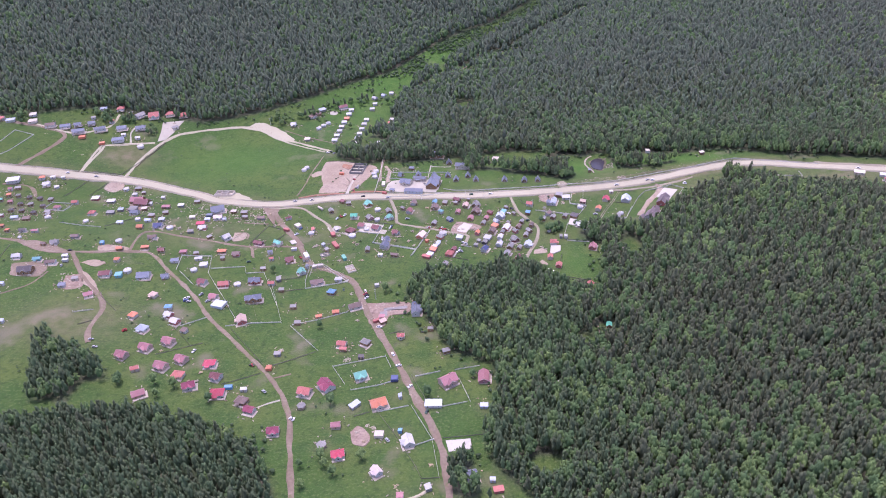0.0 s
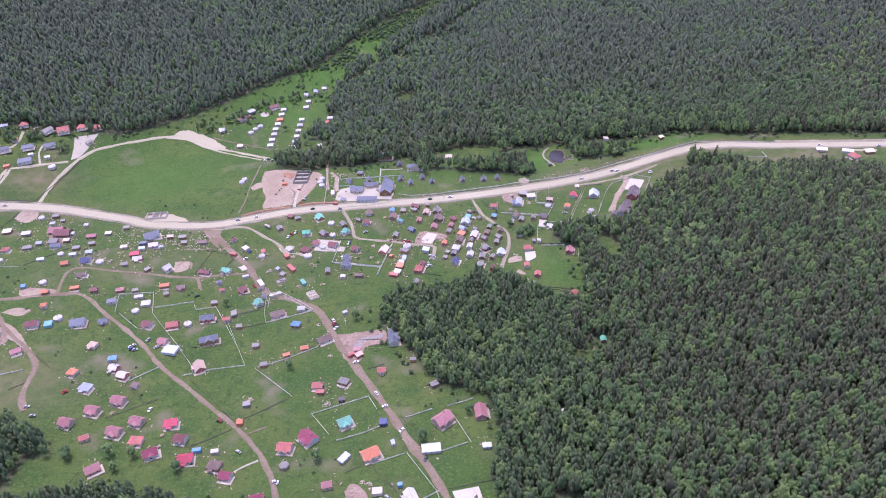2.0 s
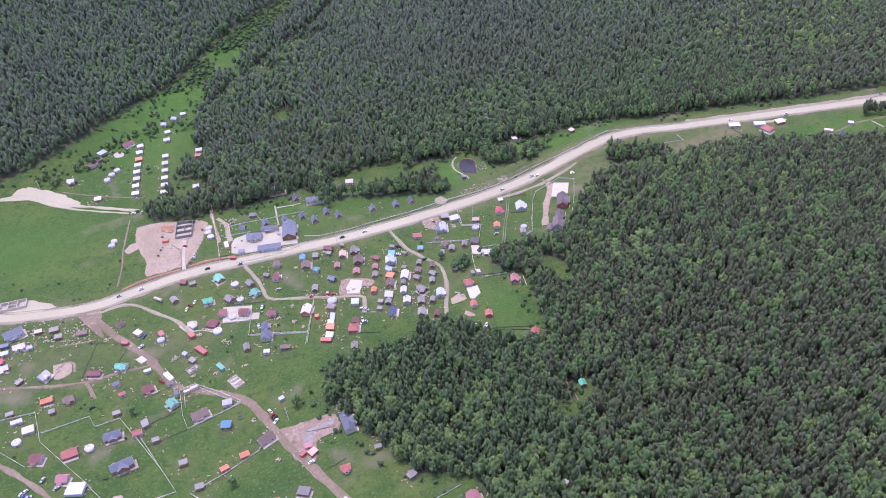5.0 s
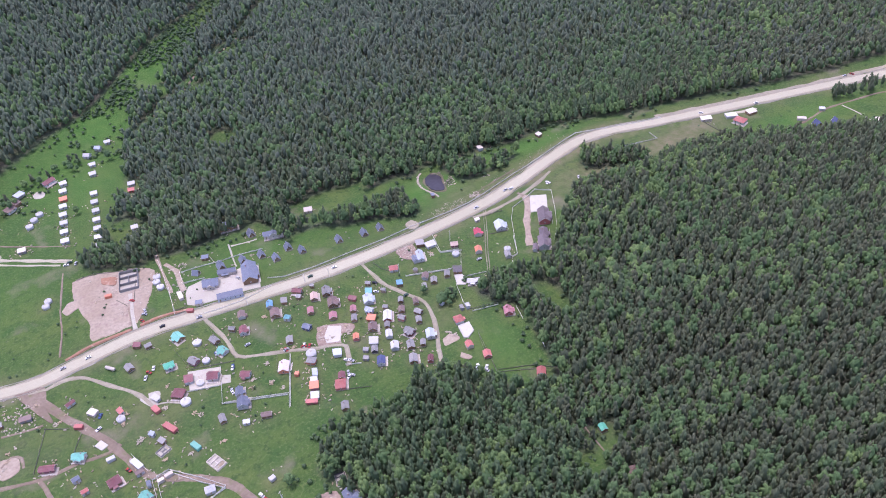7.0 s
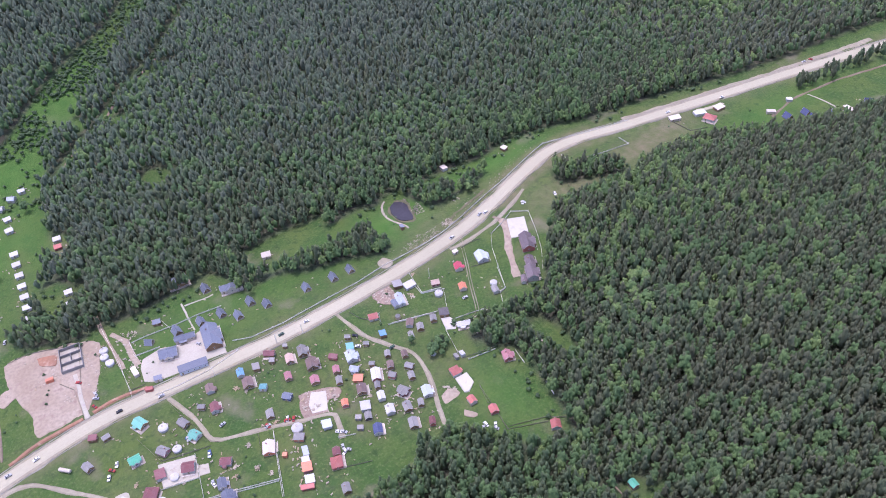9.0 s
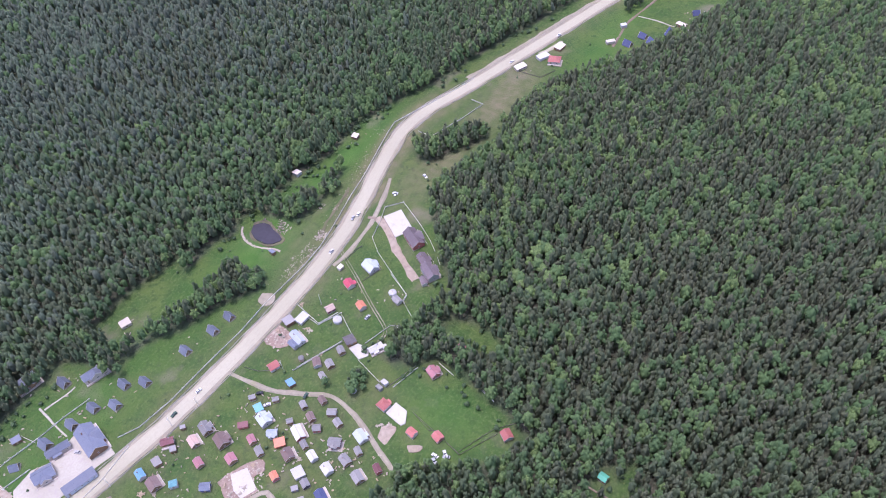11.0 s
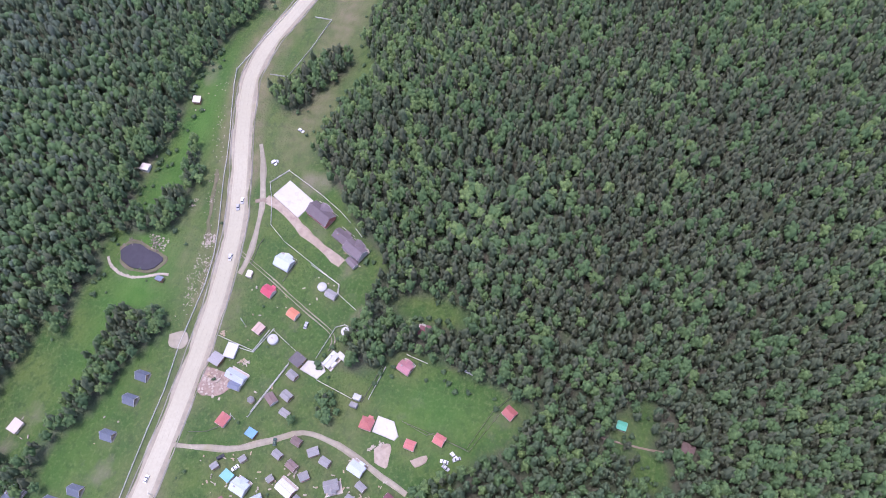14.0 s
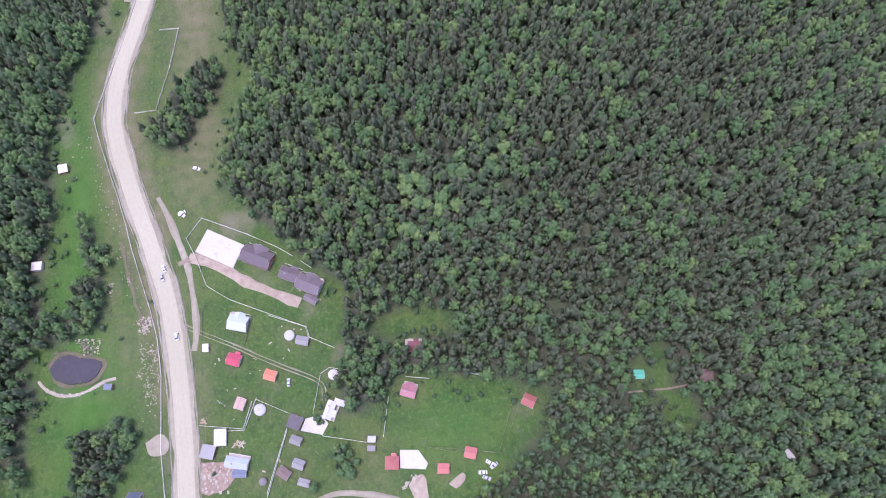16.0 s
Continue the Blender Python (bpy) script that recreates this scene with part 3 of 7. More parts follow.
def house(kind, x, y, yaw, length, width, roof, wall):
    """A village house. kind: g gabled, x with a cross gable, h hipped, s a low shed roof."""
    count_made[0] += 1
    k = count_made[0]
    big = max(length, width)
    size = "small" if big < 6 else ("large" if big > 11 else "modest")
    rn, wn_ = COLOURS[roof][0], COLOURS[wall][0] if wall != "B" else "log"
    shape = {"g": "gabled", "x": "cross-gabled", "h": "hipped", "s": "low-pitched"}[kind]
    name = "shed" if kind == "s" and big < 7 else "house"
    ob = base(name, x, y, yaw, f"{size} {wn_} {name} with {rn} {shape} roof on grass", name)
    l, w = max(length, width), min(length, width)
    if width > length:
        ob.matrix_basis = ob.matrix_basis @ pose(0, 0, 0, 0, 0, 90)
    if ob.matrix_basis.col[1].y < 0:
        ob.matrix_basis = ob.matrix_basis @ pose(0, 0, 0, 0, 0, 180)
    over = 0.35 if big > 5 else 0.2
    bl, bw = l - 2 * over, w - 2 * over
    hw = {"s": 2.0, "g": 2.3, "x": 2.5, "h": 2.4}[kind] + (0.8 if big > 11 else 0.0)
    wm, rm = WALLS[wall], ROOFS[roof]
    if kind == "s":
        make("wall", prism([(-bw / 2, -0.4), (bw / 2, -0.4), (bw / 2, hw + 0.5), (-bw / 2, hw)], -bl / 2, bl / 2), wm, ob)
        s = 0.5 / bw
        make("roof", prism([(-w / 2, hw - s * over + 0.02), (w / 2, hw + 0.5 + s * over + 0.02), (w / 2, hw + 0.62 + s * over), (-w / 2, hw - s * over + 0.14)], -l / 2, l / 2), rm, ob)
    elif kind == "h":
        rise = w * 0.30
        make("wall", box_data(-bl / 2, -bw / 2, -0.4, bl / 2, bw / 2, hw), wm, ob)
        r = max(0.05, l / 2 - w / 2)
        v = [(-l / 2, -w / 2, hw - 0.15), (l / 2, -w / 2, hw - 0.15), (l / 2, w / 2, hw - 0.15), (-l / 2, w / 2, hw - 0.15), (-l / 2, -w / 2, hw), (l / 2, -w / 2, hw), (l / 2, w / 2, hw), (-l / 2, w / 2, hw), (-r, 0, hw + rise), (r, 0, hw + rise)]
        make("roof", (v, [(0, 3, 2, 1), (0, 1, 5, 4), (1, 2, 6, 5), (2, 3, 7, 6), (3, 0, 4, 7), (4, 5, 9, 8), (5, 6, 9), (6, 7, 8, 9), (7, 4, 8)]), rm, ob)
        make("ridge_cap", ridge_cap(2 * r, hw, rise - 0.12), rm, ob)
    else:
        rise = bw / 2 * STEEP[kind]
        make("wall", prism([(-bw / 2, -0.4), (bw / 2, -0.4), (bw / 2, hw), (0, hw + rise), (-bw / 2, hw)], -bl / 2, bl / 2), wm, ob)
        make("roof", gable_roof(l, bw, hw + 0.02, rise, over), rm, ob)
        make("ridge_cap", ridge_cap(l, hw, rise), rm, ob)
        for s in (-1, 1):
            h = bw / 2 + over
            zl = hw - rise * over / (bw / 2)
            bx = s * (l / 2 + 0.02)
            make("bargeboard", prism([(-h, zl - 0.12), (0, hw + rise - 0.12), (h, zl - 0.12), (h, zl + 0.12), (0, hw + rise + 0.14), (-h, zl + 0.12)], bx - 0.03, bx + 0.03), MAT_TRIM, ob)
        if kind == "x":
            cw = bl * 0.5
            cr = cw / 2 * STEEP["x"]
            out = bw / 2 + 1.1
            side = -1
            wing = shift(turn_data(prism([(-cw / 2, -0.4), (cw / 2, -0.4), (cw / 2, hw), (0, hw + cr), (-cw / 2, hw)], 0.3, out)), 0, 0)
            cover = turn_data(gable_roof(out + 0.35, cw, hw + 0.02, cr, over))
            cover = shift(cover, 0, (out + 0.35) / 2 + 0.1)
            if side < 0:
                wing = ([(-a, -b, c) for a, b, c in wing[0]], wing[1])
                cover = ([(-a, -b, c) for a, b, c in cover[0]], cover[1])
            h = cw / 2 + over
            zl = hw - cr * over / (cw / 2)
            trim = shift(turn_data(prism([(-h, zl - 0.12), (0, hw + cr - 0.12), (h, zl - 0.12), (h, zl + 0.14), (0, hw + cr + 0.18), (-h, zl + 0.14)], 0, 0.07)), 0, out + 0.46)
            if side < 0:
                trim = ([(-a, -b, c) for a, b, c in trim[0]], trim[1])
            make("wing_bargeboard", trim, MAT_TRIM, ob)
            make("wing_wall", wing, wm, ob)
            make("wing_roof", cover, rm, ob)
            add_window(ob, 0, side * (out + 0.02), hw * 0.6, 0 if side < 0 else 180, 1.1, 1.2)
        if k % 3 == 0 and big > 5.5:
            stack = part("chimney", CHIMNEY, None, ob, m=pose(bl * 0.2, bw * 0.16, hw + rise * 0.9))
            part("cap", CHIMNEY_CAP, None, stack)
    if kind != "s":
        make("plinth", box_data(-bl / 2 - 0.08, -bw / 2 - 0.08, -0.5, bl / 2 + 0.08, bw / 2 + 0.08, 0.25), MAT_PALE, ob)
        if k % 2 == 0 and big > 6 and kind != "x":
            make("porch_roof", prism([(-bw / 2 - 1.6, hw * 0.72), (-bw / 2, hw * 0.9), (-bw / 2, hw * 0.9 + 0.1), (-bw / 2 - 1.6, hw * 0.72 + 0.1)], -bl * 0.32, bl * 0.1), rm, ob)
            make("porch_floor", box_data(-bl * 0.3, -bw / 2 - 1.5, -0.4, bl * 0.08, -bw / 2, 0.3), MAT_TIMBER, ob)
            for px_ in (-bl * 0.29, bl * 0.07):
                make("porch_post", box_data(px_ - 0.06, -bw / 2 - 1.48, 0.3, px_ + 0.06, -bw / 2 - 1.36, hw * 0.74), MAT_TIMBER, ob)
        if big > 6.2:
            deck = [box_data(-bl / 2 - 0.2, -bw / 2 - 1.7, -0.4, bl / 2 + 0.2, -bw / 2 + 0.1, 0.16)]
            if k % 3:
                deck.append(box_data(bl / 2 - 0.1, -bw / 2 - 1.66, -0.4, bl / 2 + 1.5, bw * 0.4, 0.13))
            make("deck", join(*deck), MAT_DECK, ob, "pale boarded deck")
            rail = [box_data(-bl / 2 - 0.2, -bw / 2 - 1.69, 1.05, bl / 2 + 0.2, -bw / 2 - 1.55, 1.13)]
            for i in range(5):
                px_ = -bl / 2 - 0.1 + i / 4 * (bl + 0.2)
                rail.append(box_data(px_ - 0.06, -bw / 2 - 1.68, 0.16, px_ + 0.06, -bw / 2 - 1.56, 1.05))
            make("railing", join(*rail), MAT_TRIM, ob, "white railing")
    openings(ob, bl, bw, hw)
    return ob


def a_frame(x, y, yaw, length, width, roof, wall):
    ob = base("a_frame_cabin", x, y, yaw, f"small A-frame cabin with a steep {COLOURS[roof][0]} roof on the lawn", "cabin", "A-frame cabins in rows")
    l, w = max(4.8, 0.8 * length), max(4.4, 0.72 * width)
    h = w * 0.72
    make("roof", prism([(-w / 2 - 0.2, 0.1), (0, h + 0.15), (w / 2 + 0.2, 0.1), (w / 2 + 0.2, 0.3), (0, h + 0.4), (-w / 2 - 0.2, 0.3)], -l / 2, l / 2), ROOFS[roof], ob)
    make("end_wall", prism([(-w / 2 + 0.1, -0.3), (w / 2 - 0.1, -0.3), (0.0, h - 0.1)], -l / 2 + 0.5, -l / 2 + 0.62), WALLS[wall], ob)
    make("end_wall", prism([(-w / 2 + 0.1, -0.3), (w / 2 - 0.1, -0.3), (0.0, h - 0.1)], l / 2 - 0.62, l / 2 - 0.5), WALLS[wall], ob)
    for s in (-1, 1):
        make("bargeboard", prism([(-w / 2 - 0.22, 0.1), (0, h + 0.16), (w / 2 + 0.22, 0.1), (w / 2 + 0.22, 0.34), (0, h + 0.44), (-w / 2 - 0.22, 0.34)], s * (l / 2 + 0.04) - 0.04, s * (l / 2 + 0.04) + 0.04), MAT_TRIM, ob)
    make("deck", box_data(-l / 2 - 0.6, -w / 2 + 0.3, -0.4, l / 2 - 0.3, w / 2 - 0.3, 0.2), MAT_DARKFENCE, ob)
    make("ridge_cap", ridge_cap(l, h, 0.2), ROOFS[roof], ob)
    part("door", DOOR, None, ob, m=pose(-l / 2 + 0.46, 0, 0.25, 0, 0, 90))
    add_window(ob, -l / 2 + 0.46, 0, h * 0.68, 90, 0.7, 0.7)
    add_window(ob, l / 2 - 0.46, 0, h * 0.35, 90, 1.2, 1.2)


def lathe(profile, n):
    """Turn a profile of (r, z) round z."""
    v = [(r * math.cos(2 * math.pi * i / n), r * math.sin(2 * math.pi * i / n), z) for r, z in profile for i in range(n)]
    f = [(a * n + i, a * n + (i + 1) % n, (a + 1) * n + (i + 1) % n, (a + 1) * n + i) for a in range(len(profile) - 1) for i in range(n)]
    return v, f


def yurt(x, y, yaw, length, width, roof, wall):
    ob = base("yurt", x, y, yaw, "round white canvas yurt standing on the grass", "yurt", "white yurts of the village")
    r = max(1.3, length / 2)
    make("wall", lathe([(r, -0.3), (r, r * 0.62), (r * 0.97, r * 0.66)], 20), WALLS["W"], ob)
    make("roof", lathe([(r * 1.04, r * 0.62), (r * 0.8, r * 0.82), (r * 0.45, r * 1.02), (r * 0.18, r * 1.12), (0.02, r * 1.13)], 20), WALLS["W"], ob)
    make("crown_ring", lathe([(r * 0.2, r * 1.1), (r * 0.2, r * 1.18), (r * 0.13, r * 1.18), (r * 0.13, r * 1.1)], 12), MAT_TIMBER, ob)
    make("band", lathe([(r * 1.01, r * 0.5), (r * 1.02, r * 0.53), (r * 1.01, r * 0.56)], 20), MAT_FENCE, ob)
    part("door", DOOR, None, ob, m=pose(0, -r - 0.02, -0.1) @ Matrix.Diagonal((0.9, 1, min(1.0, r * 0.3), 1)))


def gazebo(x, y, yaw, length, width, roof, wall):
    ob = base("gazebo", x, y, yaw, "six-sided wooden gazebo with a grey pointed roof", "gazebo")
    r = max(1.6, length / 2)
    make("roof", lathe([(r * 1.1, 2.1), (r * 1.12, 2.2), (r * 0.5, 2.9), (0.04, 3.3)], 6), ROOFS[roof], ob)
    make("floor", lathe([(r, -0.3), (r, 0.2), (0.02, 0.2)], 6), MAT_TIMBER, ob)
    for i in range(6):
        a = 2 * math.pi * i / 6
        make("post", shift(box_data(-0.07, -0.07, 0.2, 0.07, 0.07, 2.2), r * 0.92 * math.cos(a), r * 0.92 * math.sin(a)), MAT_TIMBER, ob)


def container(x, y, yaw, length, width, roof, wall):
    l, w = max(length, width), max(1.8, min(length, width))
    ob = base("container", x, y, yaw, f"{COLOURS[roof][0]} ribbed metal storage container on the ground", "container")
    ribs = [box_data(-l / 2, -w / 2, 0.1, l / 2, w / 2, 2.2)]
    n = max(3, int(l / 0.7))
    for i in range(n):
        cx = (i + 0.5) / n * l - l / 2
        ribs += [box_data(cx - 0.1, -w / 2 - 0.04, 0.2, cx + 0.1, -w / 2, 2.1), box_data(cx - 0.1, w / 2, 0.2, cx + 0.1, w / 2 + 0.04, 2.1)]
    make("body", join(*ribs), WALLS[roof], ob)
    make("roof", box_data(-l / 2 - 0.05, -w / 2 - 0.05, 2.2, l / 2 + 0.05, w / 2 + 0.05, 2.28), ROOFS[roof], ob)
    for s in (-1, 1):
        make("door", box_data(-l / 2 - 0.07, s * w * 0.25 - w * 0.22, 0.2, -l / 2 - 0.01, s * w * 0.25 + w * 0.22, 2.1), WALLS[wall], ob)
    make("sleeper", box_data(-l / 2 + 0.3, -w / 2, -0.3, -l / 2 + 0.6, w / 2, 0.1), MAT_TIMBER, ob)
    make("sleeper", box_data(l / 2 - 0.6, -w / 2, -0.3, l / 2 - 0.3, w / 2, 0.1), MAT_TIMBER, ob)


def foundation(x, y, yaw, length, width, roof, wall):
    ob = base("unfinished_building", x, y, yaw, f"roofless {COLOURS[roof][0]} block walls of an unfinished building", "building")
    l, w = max(length, width), min(length, width)
    h, t = (2.4 if l > 12 else 1.0), 0.3
    make("slab", box_data(-l / 2 - 0.3, -w / 2 - 0.3, -0.4, l / 2 + 0.3, w / 2 + 0.3, 0.15), MAT_PALE, ob)
    mat = WALLS[roof]
    make("wall", box_data(-l / 2, -w / 2, 0.15, l / 2, -w / 2 + t, h), mat, ob)
    make("wall", box_data(-l / 2, w / 2 - t, 0.15, l / 2, w / 2, h), mat, ob)
    for f in (0, 0.34, 0.7, 1):
        cx = -l / 2 + t / 2 + f * (l - t)
        make("wall", box_data(cx - t / 2, -w / 2 + t, 0.15, cx + t / 2, w / 2 - t, h - (0 if f in (0, 1) else 0.1)), mat, ob)
    make("wall", box_data(-l * 0.16, -0.15, 0.15, l * 0.2, 0.15, h - 0.15), mat, ob)


def tank(x, y, yaw, length, width, roof, wall):
    ob = base("storage_tank", x, y, yaw, "cream cylindrical metal tank lying on cradles", "tank")
    v, f = lathe([(0.02, -length / 2), (0.9, -length / 2), (1.05, -length / 2 + 0.3), (1.05, length / 2 - 0.3), (0.9, length / 2), (0.02, length / 2)], 14)
    make("shell", ([(c, a, b + 1.3) for a, b, c in v], f), WALLS["C"], ob)
    for s in (-1, 1):
        make("cradle", box_data(s * length * 0.3 - 0.15, -0.8, -0.3, s * length * 0.3 + 0.15, 0.8, 0.6), MAT_PALE, ob)


# ---- fences ----
POST = mesh_from("post", *join(box_data(-0.07, -0.07, -0.4, 0.07, 0.07, 1.35), box_data(-0.09, -0.09, 1.35, 0.09, 0.09, 1.42)))
POST.materials.append(MAT_FENCE)
DARK_POST = mesh_from("post", *box_data(-0.06, -0.06, -0.4, 0.06, 0.06, 1.2))
DARK_POST.materials.append(MAT_DARKFENCE)


def fence(pts, pale=True, height=0.85, thick=0.12, gap=8.0):
    """A board fence along a line: one panel from post to post."""
    x, y = pts[0]
    ob = base("fence", x, y, 0, "pale board fence round a plot" if pale else "weathered dark wire-and-board fence between plots", "fence")
    z0 = gz(x, y)
    mat = MAT_FENCE if pale else MAT_DARKFENCE
    if not pale:
        height, thick = 0.7, 0.06
    for (ax, ay), (bx, by) in zip(pts, pts[1:]):
        n = max(1, round(math.hypot(bx - ax, by - ay) / gap))
        for i in range(n):
            p, q = [(ax + (bx - ax) * f, ay + (by - ay) * f) for f in (i / n, (i + 1) / n)]
            pz, qz = gz(*p) - z0, gz(*q) - z0
            d = Vector((q[0] - p[0], q[1] - p[1], 0)).normalized()
            sx, sy = -d.y * thick / 2, d.x * thick / 2
            v = []
            for (u, w_, hz) in ((p[0], p[1], pz), (q[0], q[1], qz)):
                for s in (-1, 1):
                    for top in (0.05, height):
                        v.append((u - x + s * sx, w_ - y + s * sy, hz + top))
            f = [(0, 1, 5, 4), (2, 6, 7, 3), (1, 3, 7, 5), (0, 4, 6, 2), (0, 2, 3, 1), (4, 5, 7, 6)]
            make("panel", (v, f), mat, ob)
            part("post", POST if pale else DARK_POST, None, ob, m=pose(p[0] - x, p[1] - y, pz))
    return ob


# ---- patches of bare ground and paving ----
def patch(name, pts, mat, label, lift=0.14, wobble=1.2, kind="structure"):
    """A low-edged sheet of another ground within a rounded outline."""
    c = [(p.x, p.y) for p in curve_points(pts + pts[:1], 1.6)[:-1]] if wobble else pts
    cx, cy = sum(p[0] for p in c) / len(c), sum(p[1] for p in c) / len(c)
    verts, faces, n = [], [], len(c)
    rings = (1.0, 0.97, 0.7, 0.35)
    for k, r in enumerate(rings):
        for x, y in c:
            s = r + (wobble * (0.12 * noise.noise(Vector((x * 0.10, y * 0.10, 0))) + 0.07 * noise.noise(Vector((x * 0.35, y * 0.35, 3)))) if wobble else 0)
            u, w = cx + (x - cx) * s, cy + (y - cy) * s
            verts.append((u, w, gz(u, w) + (lift if k else -0.4)))
    verts.append((cx, cy, gz(cx, cy) + lift))
    for k in range(len(rings) - 1):
        for i in range(n):
            j = (i + 1) % n
            faces.append((k * n + i, k * n + j, (k + 1) * n + j, (k + 1) * n + i))
    m = (len(rings) - 1) * n
    faces += [(m + i, m + (i + 1) % n, len(verts) - 1) for i in range(n)]
    me = mesh_from(name, verts, faces)
    me.materials.append(mat)
    return tagged(new(name, me), label, name.replace("_", " "), kind=kind)


# ---- trees ----
def crown_shape(rng, profile, n, tufts, spread):
    """An uneven crown: a ridged core turned from a profile of (radius, height), set with small tilted tufts."""
    v, f = [], []
    lean = rng.normal(0, 0.07, 2)
    for k, (r, z) in enumerate(profile):
        for i in range(n):
            a = 2 * math.pi * (i + 0.5 * (k % 2)) / n + rng.normal(0, 0.12)
            q = r * rng.uniform(0.74, 1.16)
            v.append((q * math.cos(a) + lean[0] * z, q * math.sin(a) + lean[1] * z, z + rng.normal(0, 0.03)))
    rows = len(profile)
    for k in range(rows - 1):
        for i in range(n):
            p, q = k * n + i, k * n + (i + 1) % n
            if k % 2:
                f += [(p, q, q + n), (p, q + n, p + n)]
            else:
                f += [(p, q, p + n), (q, q + n, p + n)]
    top = len(v)
    v.append((lean[0], lean[1], profile[-1][1] + 0.07))
    f += [((rows - 1) * n + i, (rows - 1) * n + (i + 1) % n, top) for i in range(n)]
    rs, zs = [p[0] for p in profile], [p[1] for p in profile]
    for k in range(tufts):
        t = (k + 0.5) / tufts
        z = zs[0] + 0.06 + (zs[-1] - zs[0]) * t
        r = float(np.interp(z, zs, rs)) * 0.98
        a = k * 2.4 + rng.normal(0, 0.35)
        c = np.array((r * math.cos(a) + lean[0] * z, r * math.sin(a) + lean[1] * z, z))
        s = spread * rng.uniform(0.7, 1.3)
        out, side = np.array((math.cos(a), math.sin(a), 0)), np.array((-math.sin(a), math.cos(a), 0))
        o = len(v)
        v += [tuple(c + out * s * 0.35 + np.array((0, 0, s * 0.30))), tuple(c + side * s * 0.8 - out * s * 0.2), tuple(c + out * s * 0.95 - np.array((0, 0, s * 0.16))), tuple(c - side * s * 0.8 - out * s * 0.2), tuple(c - out * s * 0.5 + np.array((0, 0, s * 0.22)))]
        f += [(o, o + 2, o + 1), (o, o + 3, o + 2), (o, o + 4, o + 3), (o, o + 1, o + 4)]
    return np.array(v), np.array([(q[0], q[1], q[2]) for q in f])


PINE_OUTLINE = [(0.60, 0.28), (0.88, 0.44), (0.62, 0.70), (0.26, 0.93)]
PINE_OUTLINE_FAR = [(0.62, 0.36), (0.84, 0.55), (0.42, 0.86)]
LEAF_OUTLINE = [(0.52, 0.38), (0.95, 0.58), (0.80, 0.80), (0.36, 0.97)]
LEAF_OUTLINE_FAR = [(0.64, 0.38), (0.94, 0.62), (0.58, 0.90)]


def pine_shape(rng, full):
    """A pointed, ridged crown of drooping needle tufts."""
    return crown_shape(rng, PINE_OUTLINE, 5, 7, 0.42) if full else crown_shape(rng, PINE_OUTLINE_FAR, 4, 3, 0.5)


def leafy_shape(rng, full):
    """A rounded, lumpy crown of leaf clumps."""
    return crown_shape(rng, LEAF_OUTLINE, 6, 10, 0.46) if full else crown_shape(rng, LEAF_OUTLINE_FAR, 5, 3, 0.5)


def trunk_shape():
    v = [(0.05 * math.cos(a), 0.05 * math.sin(a), 0) for a in (0, 2.1, 4.2)] + [(0.02 * math.cos(a), 0.02 * math.sin(a), 0.7) for a in (0, 2.1, 4.2)]
    return np.array(v), np.array([(0, 1, 4), (0, 4, 3), (1, 2, 5), (1, 5, 4), (2, 0, 3), (2, 3, 5)])


def wood_stand(name, shapes, x, y, radius, height, tint, mat, label, rng):
    """All trees of one kind in one stretch of forest, joined."""
    V, F, T = [], [], []
    base_i = 0
    which = rng.integers(0, len(shapes), len(x))
    th = rng.random(len(x)) * 6.283
    z = ground_z(x, y)
    for s, (sv, sf) in enumerate(shapes):
        k = np.where(which == s)[0]
        c, n = np.cos(th[k])[:, None], np.sin(th[k])[:, None]
        px_ = (sv[:, 0] * c - sv[:, 1] * n) * radius[k][:, None] + x[k][:, None]
        py_ = (sv[:, 0] * n + sv[:, 1] * c) * radius[k][:, None] + y[k][:, None]
        pz_ = sv[:, 2] * height[k][:, None] + z[k][:, None]
        V.append(np.stack([px_, py_, pz_], -1).reshape(-1, 3))
        F.append((sf[None] + (np.arange(len(k)) * len(sv))[:, None, None]).reshape(-1, 3) + base_i)
        T.append(np.repeat(tint[k], len(sv)))
        base_i += len(k) * len(sv)
    faces = np.concatenate(F)
    me = grid_mesh(name, np.concatenate(V), faces, mat, (("tint", np.concatenate(T)),))
    me.polygons.foreach_set("use_smooth", np.ones(len(faces), bool))
    return tagged(new(name, me), label, "forest", kind="stuff")


def wave(x, y, s, k):
    """A smooth uneven field between 0 and 1."""
    v = np.sin(x * s + k) * np.cos(y * s * 1.3 + 2 * k) + np.sin((x + y) * s * 0.63 + 3 * k) + np.cos((x - 1.7 * y) * s * 0.41 + k)
    return np.clip(v / 5 + 0.5, 0, 1)


HOUSE_SPOTS = []


def clear_of_houses(x, y, r=1.5):
    ok = np.ones(len(x), bool)
    for hx, hy, hr in HOUSE_SPOTS:
        ok &= np.hypot(x - hx, y - hy) > hr * 0.35 + r
    return ok


